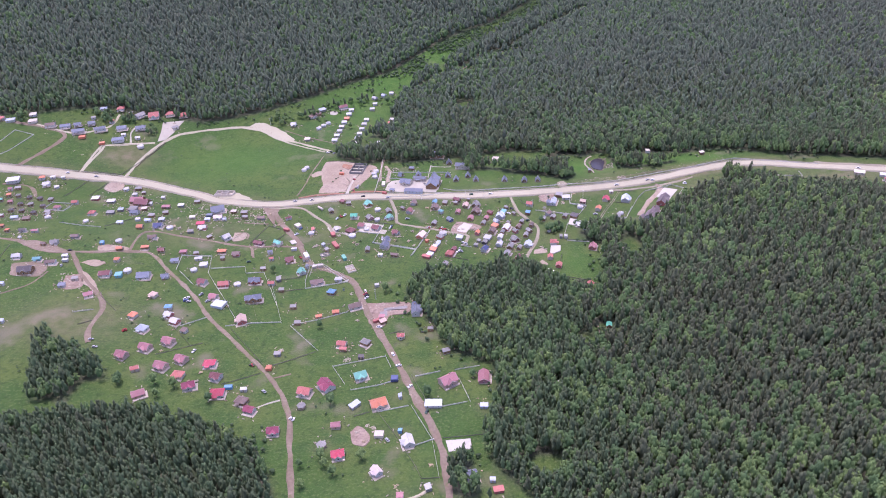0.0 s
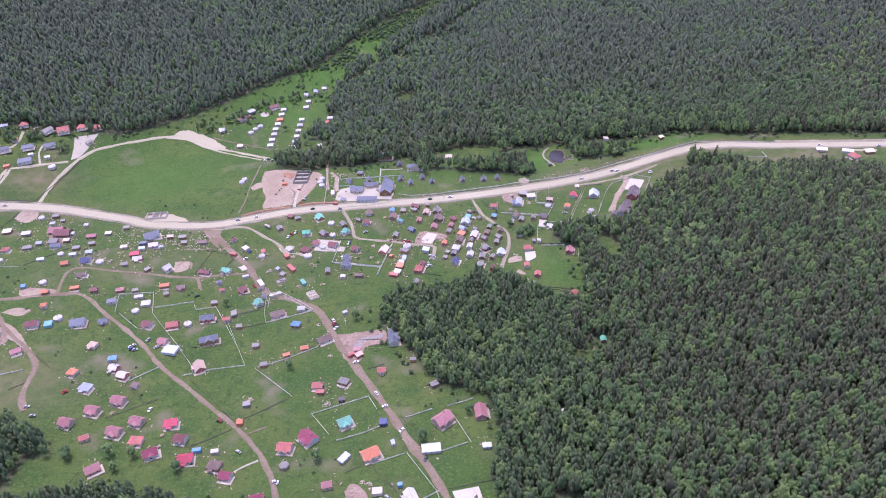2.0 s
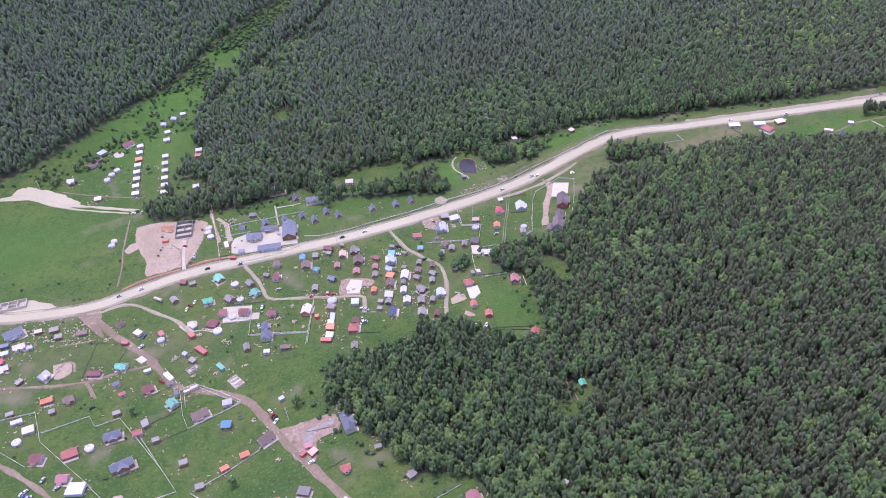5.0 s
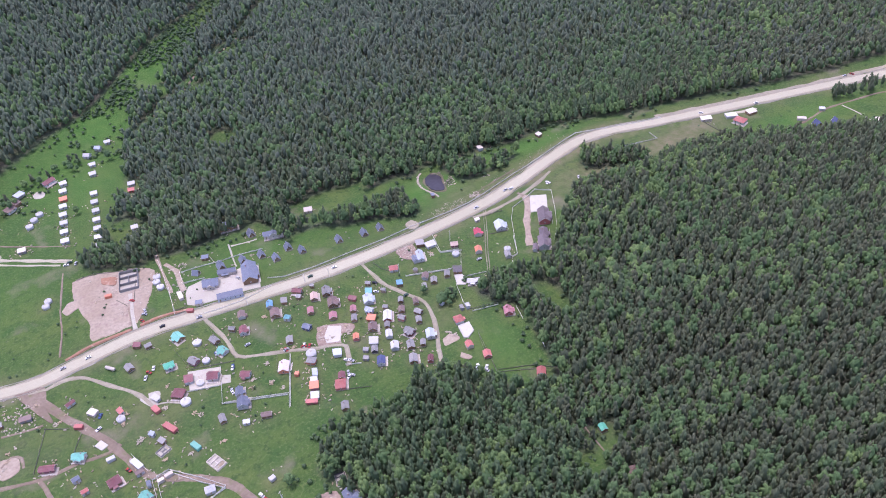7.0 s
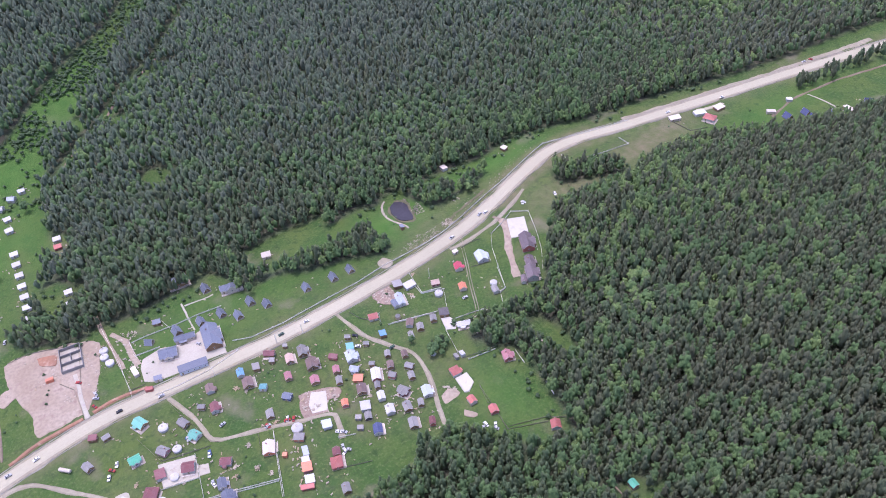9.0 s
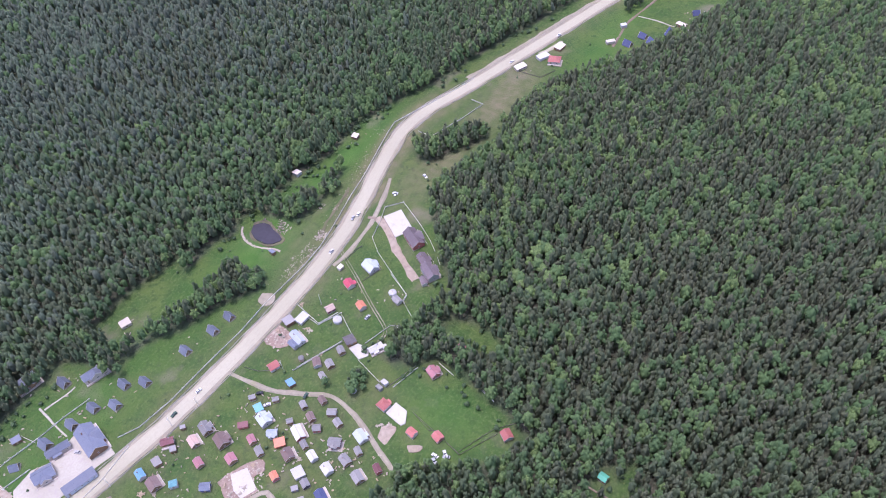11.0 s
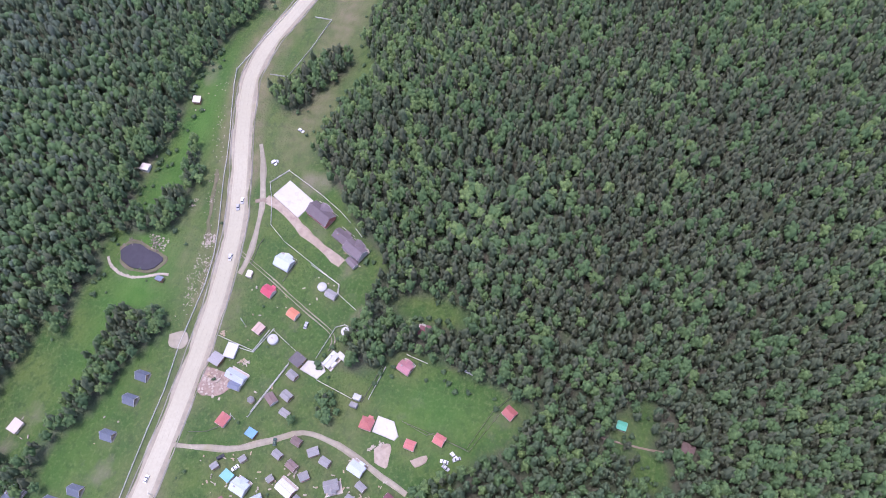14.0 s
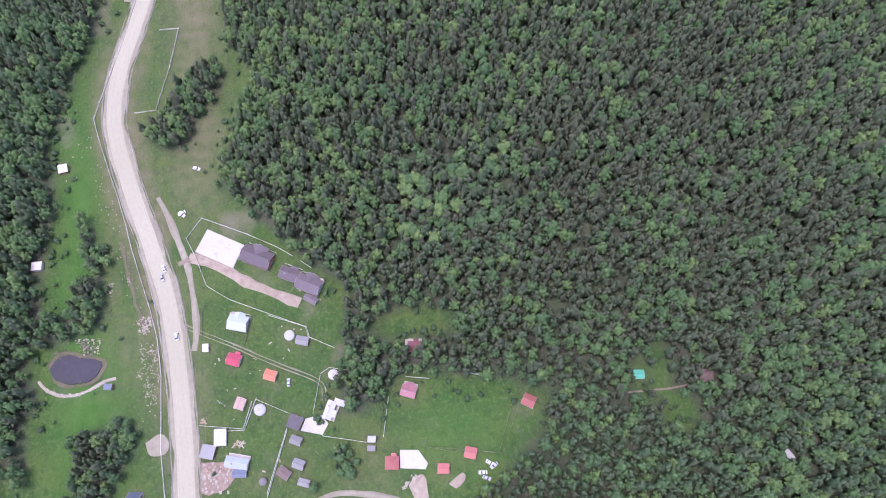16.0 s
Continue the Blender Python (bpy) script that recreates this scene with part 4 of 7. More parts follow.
def plant_forest():
    rng = np.random.default_rng(11)
    step = 3.8
    X, Y = np.meshgrid(np.arange(-680, 700, step), np.arange(240, 1260, step * 0.88))
    X[1::2] += step / 2
    X, Y = X.ravel() + rng.uniform(-1.5, 1.5, X.size), Y.ravel() + rng.uniform(-1.5, 1.5, X.size)
    keep = inside(X, Y, SEEN_WOODS)
    X, Y = X[keep], Y[keep]
    d = wooded(X, Y)
    keep = (d > rng.uniform(0.0, 3.0, len(X))) & clear_of_houses(X, Y) & (rng.random(len(X)) > 0.05)
    X, Y, d = X[keep], Y[keep], d[keep]
    green = 0.62 * wave(X, Y, 0.02, 1.0) + 0.38 * wave(X, Y, 0.075, 4.0)
    south_wood = (X < 75) & (Y < 545)
    p = np.where(south_wood & (X < -90), 0.06, np.where(south_wood, 0.30, np.where(Y > 700, 0.16 + 0.16 * (Y < 800), 0.34))) + (green - 0.5) * 0.5 + 0.12 * (d < 8)
    leafy = rng.random(len(X)) < p
    near = (Y < 735) & (X > -140) & (X < 420)
    size = rng.normal(1.0, 0.16, len(X)).clip(0.6, 1.45) * np.where(d < 6, 0.85, 1.0)
    full_pine, far_pine = [pine_shape(rng, True) for _ in range(10)], [pine_shape(rng, False) for _ in range(8)]
    full_leaf, far_leaf = [leafy_shape(rng, True) for _ in range(8)], [leafy_shape(rng, False) for _ in range(6)]
    tr = trunk_shape()
    add = lambda s: (np.concatenate([s[0], tr[0] * (1, 1, 1)]), np.concatenate([s[1], tr[1] + len(s[0])]))
    single = (X > 150) & (X < 205) & (Y > 490) & (Y < 545)
    for i in np.where(single)[0]:
        tree(X[i], Y[i], "leafy" if leafy[i] else "pine", 1.15, "tall forest tree standing among the dense pines")
    near &= ~single
    far = ~near & ~single
    south = far & (Y < 600)
    # the further north, the more pines take the haze-painted colour
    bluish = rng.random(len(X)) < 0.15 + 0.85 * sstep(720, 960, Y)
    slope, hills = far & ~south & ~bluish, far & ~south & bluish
    for a, kind, shapes, mat, label in (
            (near, 0, full_pine, MAT_PINE, "dense dark pine forest on the slope beside the village"), (near, 1, full_leaf, MAT_BIRCH, "bright green birches scattered through the pine forest"),
            (south, 0, full_pine, MAT_PINE, "dense green pine wood below the village"), (south, 1, full_leaf, MAT_BIRCH, "leafy trees scattered in the lower pine wood"),
            (slope, 0, far_pine, MAT_PINE, "green pine forest at the foot of the hills"), (slope, 1, far_leaf, MAT_BIRCH, "leafy trees at the foot of the hills"),
            (hills, 0, far_pine, MAT_HAZED_PINE, "pine forest covering the far hills, distance haze put into its colour"), (hills, 1, far_leaf, MAT_BIRCH, "green leafy trees among the far pines")):
        k = np.where(a & (leafy if kind else ~leafy))[0]
        r = (2.45 if kind else 2.2) * size[k]
        h = (11.5 if kind else 13.0) * size[k]
        north = (Y[k] > 705) & (X[k] < 420)
        shift_t = np.where((X[k] < 75) & (Y[k] < 545), 0.0 if kind else 0.42, np.where(north, -0.22 if kind else 0.22, np.where(X[k] > 140, 0.06 if kind else -0.16, 0.0)))
        tint = (shift_t + 0.5 + 0.5 * (green[k] - 0.5) + rng.normal(0, 0.27, len(k))).clip(0, 1)
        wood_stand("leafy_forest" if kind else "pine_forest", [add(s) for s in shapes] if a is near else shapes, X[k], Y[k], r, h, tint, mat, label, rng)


def tree_meshes(kind, n):
    """Crowns at true size, each with a tint of its own."""
    rng = np.random.default_rng(5 if kind == "pine" else 6)
    out = []
    for i in range(n):
        v, f = pine_shape(rng, True) if kind == "pine" else leafy_shape(rng, True)
        me = mesh_from("crown", v * ((2.0, 2.0, 10.5) if kind == "pine" else (2.5, 2.5, 8.0)), f)
        me.attributes.new("tint", "FLOAT", "POINT").data.foreach_set("value", np.full(len(v), (i + 0.5) / n, np.float32))
        me.materials.append(MAT_PINE if kind == "pine" else MAT_BIRCH)
        me.shade_smooth()
        out.append(me)
    return out


CROWNS = {"pine": tree_meshes("pine", 7), "leafy": tree_meshes("leafy", 7)}


def trunk_mesh():
    v, f = lathe([(0.10, -0.06), (0.06, 0.05), (0.045, 0.4), (0.02, 0.75)], 6)
    limbs = []
    for i in range(4):
        a, z = i * 1.7, 0.35 + 0.08 * i
        p, q = Vector((0, 0, z)), Vector((0.45 * math.cos(a), 0.45 * math.sin(a), z + 0.14))
        s = Vector((-math.sin(a), math.cos(a), 0)) * 0.02
        limbs.append(([p + s, p - s, p + Vector((0, 0, 0.05)), q], [(0, 1, 3), (1, 2, 3), (2, 0, 3)]))
    v, f = join((v, f), *[([tuple(x) for x in a], b) for a, b in limbs])
    me = mesh_from("trunk", [(x * 2.0, y * 2.0, z * 9.0) for x, y, z in v], f)
    me.materials.append(MAT_BARK)
    return me


TRUNK = trunk_mesh()
rng_tree = random.Random(8)


def tree(x, y, kind, size=1.0, words=""):
    s = size * rng_tree.uniform(0.75, 1.2)
    name = "pine_tree" if kind == "pine" else "leafy_tree"
    label = "dark green pine standing in a small grove" if kind == "pine" else "rounded green leafy tree standing on the meadow"
    ob = base(name, x, y, rng_tree.uniform(0, 360), words or label, "tree", "trees of the valley groves")
    m = Matrix.Diagonal((s, s, s, 1))
    part("trunk", TRUNK, None, ob, m=m)
    part("crown", rng_tree.choice(CROWNS[kind]), None, ob, m=m)


def grove(outline, n, kind):
    xs, ys = [p[0] for p in outline], [p[1] for p in outline]
    made = []
    for _ in range(n * 60):
        x, y = rng_tree.uniform(min(xs), max(xs)), rng_tree.uniform(min(ys), max(ys))
        if len(made) < n and bool(inside(np.array(x), np.array(y), outline)) and all(math.hypot(x - a, y - b) > 2.3 for a, b in made):
            made.append((x, y))
            if kind == "tall":
                tree(x, y, "pine", 1.25)
                continue
            tree(x, y, kind if rng_tree.random() < 0.8 else ("leafy" if kind == "pine" else "pine"), 0.85)


# ---- cars, piles, poles ----
CAR_PAINT = {k: surface(k + "_car_paint", c, tuple(v * 0.9 for v in c), 0.8, 4.0, 0.35, bump=0.02) for k, c in (
    ("white", (0.75, 0.75, 0.74)), ("silver", (0.42, 0.43, 0.44)), ("black", (0.03, 0.032, 0.036)), ("red", (0.35, 0.04, 0.035)), ("blue", (0.06, 0.10, 0.25)), ("green", (0.05, 0.10, 0.07)))}
CAR_BODY = join(prism([(-1.85, 0.35), (1.85, 0.35), (1.9, 0.62), (1.8, 0.8), (0.9, 0.92), (-1.5, 0.95), (-1.86, 0.8)], -0.78, 0.78))
CAR_CABIN = ([(-0.72, -1.35, 0.93), (0.72, -1.35, 0.93), (0.72, 0.8, 0.9), (-0.72, 0.8, 0.9), (-0.6, -0.95, 1.42), (0.6, -0.95, 1.42), (0.6, 0.25, 1.42), (-0.6, 0.25, 1.42)], [(0, 1, 5, 4), (1, 2, 6, 5), (2, 3, 7, 6), (3, 0, 4, 7)])
CAR_ROOF = box_data(-0.61, -0.97, 1.42, 0.61, 0.27, 1.47)
WHEEL = mesh_from("wheel", [(z, x, y) for x, y, z in lathe([(0.02, -0.1), (0.3, -0.1), (0.32, 0), (0.3, 0.1), (0.02, 0.1)], 12)[0]], lathe([(0.02, -0.1), (0.3, -0.1), (0.32, 0), (0.3, 0.1), (0.02, 0.1)], 12)[1])
WHEEL.materials.append(MAT_TYRE)
CAR_MESH = {}


def car(x, y, yaw, paint, lift=0.0):
    ob = base("car", x, y, yaw - 90, f"small {paint} passenger car parked or driving on gravel", "car", "cars of the village")
    ob.location.z += lift
    if paint not in CAR_MESH:
        CAR_MESH[paint] = [mesh_from("body", *CAR_BODY), mesh_from("roof", *CAR_ROOF)]
        for me in CAR_MESH[paint]:
            me.materials.append(CAR_PAINT[paint])
        CAR_MESH.setdefault("glass", mesh_from("glasshouse", *CAR_CABIN)).materials.append(MAT_GLASS)
    part("body", CAR_MESH[paint][0], None, ob)
    part("roof", CAR_MESH[paint][1], None, ob)
    part("glasshouse", CAR_MESH["glass"], None, ob)
    for wx in (-0.74, 0.74):
        for wy in (-1.2, 1.25):
            part("wheel", WHEEL, None, ob, m=pose(wx, wy, 0.31))


rng_pile = random.Random(4)
HEAPS = {"timber": [], "rubble": [], "deadwood": []}


def pile(x, y):
    """A heap of planks or stones, gathered for the clutter of the yards."""
    kind = "timber" if rng_pile.random() < 0.4 and y < 640 else "rubble"
    small = 0.55 if y > 640 else 1.0
    for _ in range(14):
        a, r = rng_pile.uniform(0, 6.28), rng_pile.uniform(0, 1.7) ** 1.1
        sx, sy, sz = rng_pile.uniform(0.15, 0.85), rng_pile.uniform(0.12, 0.35), rng_pile.uniform(0.1, 0.3)
        sx, sy, sz = sx * small, sy * small, sz * small
        th, tip = rng_pile.uniform(0, 3.14), rng_pile.uniform(-0.25, 0.25)
        z = max(0.0, 0.5 - r * 0.3) + gz(x, y)
        v, f = box_data(-sx, -sy, 0, sx, sy, sz)
        HEAPS[kind].append(([(p * math.cos(th) - q * math.sin(th) + r * math.cos(a) + x, p * math.sin(th) + q * math.cos(th) + r * math.sin(a) + y, w + z + tip * p) for p, q, w in v], f))


def deadwood(x, y):
    """A tangle of thin fallen branches."""
    for _ in range(12):
        a, b = rng_pile.uniform(-2.2, 2.2), rng_pile.uniform(-1.6, 1.6)
        th, sx, tip = rng_pile.uniform(0, 3.14), rng_pile.uniform(0.8, 2.4), rng_pile.uniform(-0.2, 0.25)
        v, f = box_data(-sx, -0.09, 0, sx, 0.09, 0.16)
        z = gz(x + a, y + b) + 0.3
        HEAPS["deadwood"].append(([(p * math.cos(th) - q * math.sin(th) + x + a, p * math.sin(th) + q * math.cos(th) + y + b, w + z + tip * p) for p, q, w in v], f))


def strew(outline, n, size, kind="rubble"):
    """Loose stones over a strip of ground."""
    xs, ys = [p[0] for p in outline], [p[1] for p in outline]
    for _ in range(n * 8):
        x, y = rng_pile.uniform(min(xs), max(xs)), rng_pile.uniform(min(ys), max(ys))
        if n > 0 and bool(inside(np.array(x), np.array(y), outline)):
            n -= 1
            s, th = size * rng_pile.uniform(0.4, 1.5), rng_pile.uniform(0, 3.14)
            v, f = box_data(-s, -s * 0.7, 0, s, s * 0.6, s * 0.7)
            HEAPS[kind].append(([(p * math.cos(th) - q * math.sin(th) + x, p * math.sin(th) + q * math.cos(th) + y, w + gz(x, y) - 0.1) for p, q, w in v], f))


def yard_clutter():
    """Small things lying about in the yards: boards, crates, troughs, stacked blocks."""
    for hx, hy, hr in HOUSE_SPOTS:
        tidy = hx > 40
        if rng_pile.random() < (0.6 if tidy else 0.25):
            continue
        crowded = hx < -150 and hy > 560
        for _ in range(rng_pile.randint(7, 15) if crowded else rng_pile.randint(2, 5 if tidy else 10)):
            a, r = rng_pile.uniform(0, 6.28), rng_pile.uniform(3.5, 9.5)
            x, y = hx + r * math.cos(a), hy + r * math.sin(a)
            sx, sy, sz, th = rng_pile.uniform(0.2, 0.9), rng_pile.uniform(0.15, 0.4), rng_pile.uniform(0.15, 0.6), rng_pile.uniform(0, 3.14)
            v, f = box_data(-sx, -sy, -0.1, sx, sy, sz)
            HEAPS["timber" if rng_pile.random() < 0.35 else "rubble"].append(([(p * math.cos(th) - q * math.sin(th) + x, p * math.sin(th) + q * math.cos(th) + y, w + gz(x, y)) for p, q, w in v], f))


def lay_heaps():
    for kind, mat, label in (("timber", MAT_TIMBER, "heaps of raw planks and offcuts in the yards"), ("rubble", MAT_RUBBLE, "pale stones and rubble strewn over yards and verges"), ("deadwood", MAT_DEADWOOD, "grey fallen branches heaped by the pond")):
        me = mesh_from(kind, *join(*HEAPS[kind]))
        me.materials.append(mat)
        tagged(new(kind, me), label, kind, kind="stuff")


POLE_SHAFT = mesh_from("shaft", *lathe([(0.16, -0.5), (0.12, 8.0), (0.02, 8.02)], 8))
POLE_SHAFT.materials.append(MAT_FENCE)
POLE_ARM = mesh_from("crossarm", *box_data(-0.9, -0.07, 7.3, 0.9, 0.07, 7.45))
POLE_ARM.materials.append(MAT_FENCE)
POLE_CUP = mesh_from("insulator", *lathe([(0.08, 7.45), (0.09, 7.6), (0.03, 7.7)], 6))
POLE_CUP.materials.append(MAT_TRIM)


def utility_pole(x, y):
    ob = base("utility_pole", x, y, 30, "pale wooden utility pole with one crossarm", "pole", "poles along the lanes")
    part("shaft", POLE_SHAFT, None, ob)
    part("crossarm", POLE_ARM, None, ob)
    for s in (-0.8, 0.8):
        part("insulator", POLE_CUP, None, ob, m=pose(s, 0, 0))


def plant_shrubs():
    """Shrubs along the stream strip, the forest edge and the plot edges; grass tussocks over the meadows."""
    rng = np.random.default_rng(21)
    X, Y = rng.uniform(-480, 420, 60000), rng.uniform(290, 1110, 60000)
    d = wooded(X, Y)
    strip = (Y > 835) & (d < 0)
    patchy = wave(X, Y, 0.05, 2.0) * 0.6 + wave(X, Y, 0.16, 5.0) * 0.4
    edge = (d < 0.5) & (d > -9)
    odds = np.where(strip, 0.22 * (patchy > 0.5), np.where(edge, 0.30 * (patchy > 0.40), 0.045 * (patchy > 0.55)))
    road = np.full(len(X), 1e9)
    for p in ROAD_LINES:
        road = np.minimum(road, edge_distance(X, Y, p + p[::-1]))
    keep = (rng.random(len(X)) < odds) & (d < 0.5) & clear_of_houses(X, Y, 1.0) & (road > 7) & ~((X > -80) & (X < 12) & (Y > 684) & (Y < 716))
    X, Y, strip, edge = X[keep], Y[keep], strip[keep], edge[keep]
    r = rng.uniform(0.5, 1.1, len(X)) * np.where(strip | edge, 1.7, 1.0)
    bx, by = rng.uniform(-120, 170, 9000), rng.uniform(940, 1160, 9000)
    thick = (wooded(bx, by) < 1) & (0.5 * wave(bx, by, 0.05, 2.0) + 0.5 * wave(bx, by, 0.13, 3.0) + (by - 1000) * 0.003 > 0.40)
    X, Y, r = np.concatenate([X, bx[thick]]), np.concatenate([Y, by[thick]]), np.concatenate([r, rng.uniform(0.8, 1.9, int(thick.sum()))])
    wood_stand("shrubs", [leafy_shape(rng, False) for _ in range(6)], X, Y, r, r * 1.5, rng.random(len(X)), MAT_BUSH, "low green shrubs on the meadow and along the forest edge", rng)


# ---- the village ----
house("x", 137.1, 622.6, 73, 9.0, 7.2, "L", "W")
house("g", 120.4, 625.2, 68, 6.2, 5.5, "R2", "C")
house("g", 111.4, 609.1, 68, 5.4, 4.9, "O", "C")
house("g", 100.4, 623.2, 157, 5.3, 4.6, "P2", "M")
house("g", 125.5, 593.9, 73, 5.8, 4.1, "G", "W")
house("s", 127.4, 637.8, 179, 3.7, 2.6, "C", "C")
house("s", 86.7, 632.4, 178, 7.4, 5.3, "W", "W")
house("s", 81.2, 638.0, 74, 6.1, 6.1, "G", "B")
house("g", 74.9, 625.5, 74, 10.1, 5.0, "L", "W")
house("g", 70.4, 624.6, 83, 5.9, 3.6, "S", "W")
house("s", 89.4, 599.4, 64, 6.4, 6.1, "K", "B")
house("g", 92.8, 583.9, 155, 8.3, 4.1, "W", "W")
house("s", 95.6, 579.1, 64, 5.1, 2.8, "W", "W")
house("g", 81.5, 599.4, 64, 4.9, 3.9, "G", "B")
house("g", 71.3, 598.8, 64, 5.0, 4.3, "G", "B")
house("g", 63.3, 597.0, 69, 4.8, 3.3, "G", "B")
house("g", 68.3, 605.4, 50, 5.6, 4.5, "B", "W")
house("s", 78.1, 566.4, 83, 3.6, 2.9, "W", "W")
house("s", 74.2, 566.9, 83, 3.6, 2.5, "G", "G")
house("g", 116.6, 543.5, 83, 6.4, 4.8, "M", "B")
house("x", 96.9, 548.2, 68, 6.7, 5.4, "P", "R")
house("h", 67.1, 558.5, 83, 6.1, 5.8, "R", "W")
yurt(128.8, 599.7, 83, 4.6, 4.6, "W", "W")
# a white pointed, boat-shaped object, only drawn as a yurt
yurt(96.8, 614.7, 83, 5.1, 5.1, "W", "W")
# a white arch, likewise given the yurt shape
yurt(108.5, 581.1, 83, 4.6, 4.6, "W", "W")
yurt(65.8, 578.0, 83, 3.4, 3.4, "W", "W")
gazebo(65.8, 614.7, 83, 3.2, 3.2, "G", "C")
house("g", 62.1, 536.7, 83, 4.9, 4.4, "R", "C")
house("g", 67.3, 524.3, 73, 5.1, 4.9, "R", "R")
house("g", 86.5, 495.9, 58, 5.6, 5.4, "R", "L")
house("g", 92.1, 445.8, 83, 4.6, 4.1, "N", "B")
house("h", 87.7, 416.1, 78, 6.1, 6.1, "B", "B")
house("s", 50.2, 388.6, 29, 4.9, 3.0, "W", "R")
house("x", 167.0, 612.0, 62, 14.6, 8.4, "V", "R")
house("g", 157.0, 597.4, 63, 9.3, 6.2, "V", "B")
house("x", 151.0, 588.8, 62, 11.6, 7.4, "V", "W")
house("g", 144.2, 588.6, 54, 6.2, 3.6, "V", "W")
house("s", 115.0, 682.0, 83, 3.8, 2.8, "S", "B")
house("s", 225.2, 705.5, 98, 4.6, 4.2, "C", "B")
house("s", 176.2, 716.3, 88, 4.9, 4.4, "C", "W")
house("s", 29.1, 718.4, 163, 6.3, 5.0, "C", "C")
house("g", 53.9, 624.2, 161, 6.0, 5.1, "R", "W")
house("s", 51.0, 609.1, 72, 4.8, 4.1, "U", "B")
house("g", 33.2, 620.4, 140, 3.5, 2.8, "G", "B")
house("g", 49.2, 578.5, 122, 5.0, 4.0, "G", "B")
house("g", 46.1, 572.0, 71, 4.8, 3.8, "G", "B")
house("g", 52.0, 587.5, 71, 4.6, 3.7, "B", "B")
house("x", 36.7, 566.1, 117, 6.5, 5.2, "G", "M")
house("g", 46.4, 557.3, 70, 7.2, 5.4, "L", "W")
house("g", 32.1, 555.7, 72, 6.0, 4.8, "G", "B")
house("g", 39.3, 553.2, 63, 4.5, 3.4, "G", "B")
house("g", 28.4, 544.8, 68, 6.4, 5.1, "G", "B")
house("g", 37.1, 539.3, 62, 5.0, 3.5, "M", "R")
house("g", 39.0, 608.9, 140, 3.4, 2.7, "G", "B")
house("s", 30.3, 613.1, 66, 5.3, 4.5, "T", "C")
house("x", 26.8, 605.9, 73, 7.6, 6.4, "L", "W")
house("s", 18.5, 612.9, 134, 5.4, 3.2, "M", "R")
house("x", 23.4, 596.8, 128, 5.6, 3.9, "L", "W")
house("g", 14.9, 603.3, 67, 5.0, 4.0, "P", "B")
house("g", 12.2, 595.5, 67, 5.1, 3.8, "G", "B")
house("s", 21.5, 589.9, 140, 5.7, 4.8, "O", "O")
house("g", 18.9, 582.0, 66, 6.6, 5.6, "B", "B")
house("g", 33.4, 593.8, 140, 3.3, 3.0, "G", "B")
house("g", 30.8, 585.6, 65, 8.4, 5.5, "W", "R")
house("g", 44.4, 594.1, 64, 4.4, 3.5, "G", "B")
house("g", 41.1, 586.1, 64, 5.0, 4.0, "B", "B")
house("g", 37.9, 579.3, 128, 4.3, 3.9, "G", "R")
house("g", 27.3, 578.6, 65, 4.5, 3.4, "G", "B")
house("g", 24.9, 571.0, 69, 5.8, 4.3, "W", "W")
house("s", 14.4, 571.0, 66, 6.3, 5.7, "W", "W")
house("g", 23.6, 560.2, 69, 6.0, 5.1, "W", "W")
house("g", 6.5, 579.8, 67, 4.6, 3.9, "O", "R")
house("g", 11.9, 564.3, 66, 4.5, 4.0, "G", "K")
house("s", 7.2, 566.9, 141, 3.5, 2.5, "G", "G")
house("s", 4.5, 560.6, 141, 3.5, 2.4, "G", "G")
house("g", 11.3, 553.6, 65, 6.4, 5.1, "U2", "W")
house("x", 6.4, 628.3, 72, 7.4, 5.5, "G", "B")
house("g", -2.2, 628.1, 73, 6.5, 4.9, "P2", "B")
house("x", 6.1, 616.1, 72, 7.8, 6.7, "B", "B")
house("g", -9.6, 639.6, 140, 6.9, 4.2, "M", "B")
house("s", -10.9, 633.9, 140, 3.3, 3.0, "G", "B")
house("s", -20.4, 635.7, 74, 5.3, 4.2, "G", "B")
house("g", -29.7, 637.4, 75, 5.7, 4.3, "U", "W")
house("g", -29.5, 627.8, 75, 7.0, 6.3, "B", "B")
house("h", -24.0, 619.6, 141, 4.3, 3.8, "T", "W")
house("g", -9.1, 617.1, 73, 5.5, 4.2, "P", "B")
house("g", 1.5, 604.7, 72, 5.4, 5.2, "P", "B")
house("g", -16.3, 604.8, 129, 5.3, 4.5, "S", "U2")
house("g", -29.8, 600.0, 74, 5.4, 4.3, "G", "B")
house("s", 0.5, 638.9, 140, 2.9, 2.0, "G", "B")
house("g", -52.1, 624.1, 73, 6.5, 4.9, "M", "W")
house("g", -57.7, 629.5, 141, 4.1, 3.1, "G", "B")
house("g", -48.6, 638.2, 77, 6.1, 4.9, "B", "W")
house("g", -70.3, 625.9, 111, 6.2, 4.7, "G", "B")
house("g", -68.3, 614.3, 112, 6.3, 5.3, "T2", "W")
house("g", -79.4, 597.4, 153, 6.9, 6.6, "M", "W")
house("g", -62.2, 587.9, 147, 6.2, 4.9, "M", "W")
house("g", -40.5, 580.8, 64, 8.2, 6.6, "W2", "O")
house("g", -69.7, 576.9, 73, 6.3, 4.7, "S", "W")
house("x", -70.6, 567.7, 73, 7.2, 6.5, "S", "W")
house("h", -24.5, 576.6, 141, 5.9, 4.7, "G", "O")
house("s", -26.1, 566.7, 73, 6.1, 3.1, "L", "W")
house("s", -30.2, 557.7, 69, 5.9, 5.3, "O", "P")
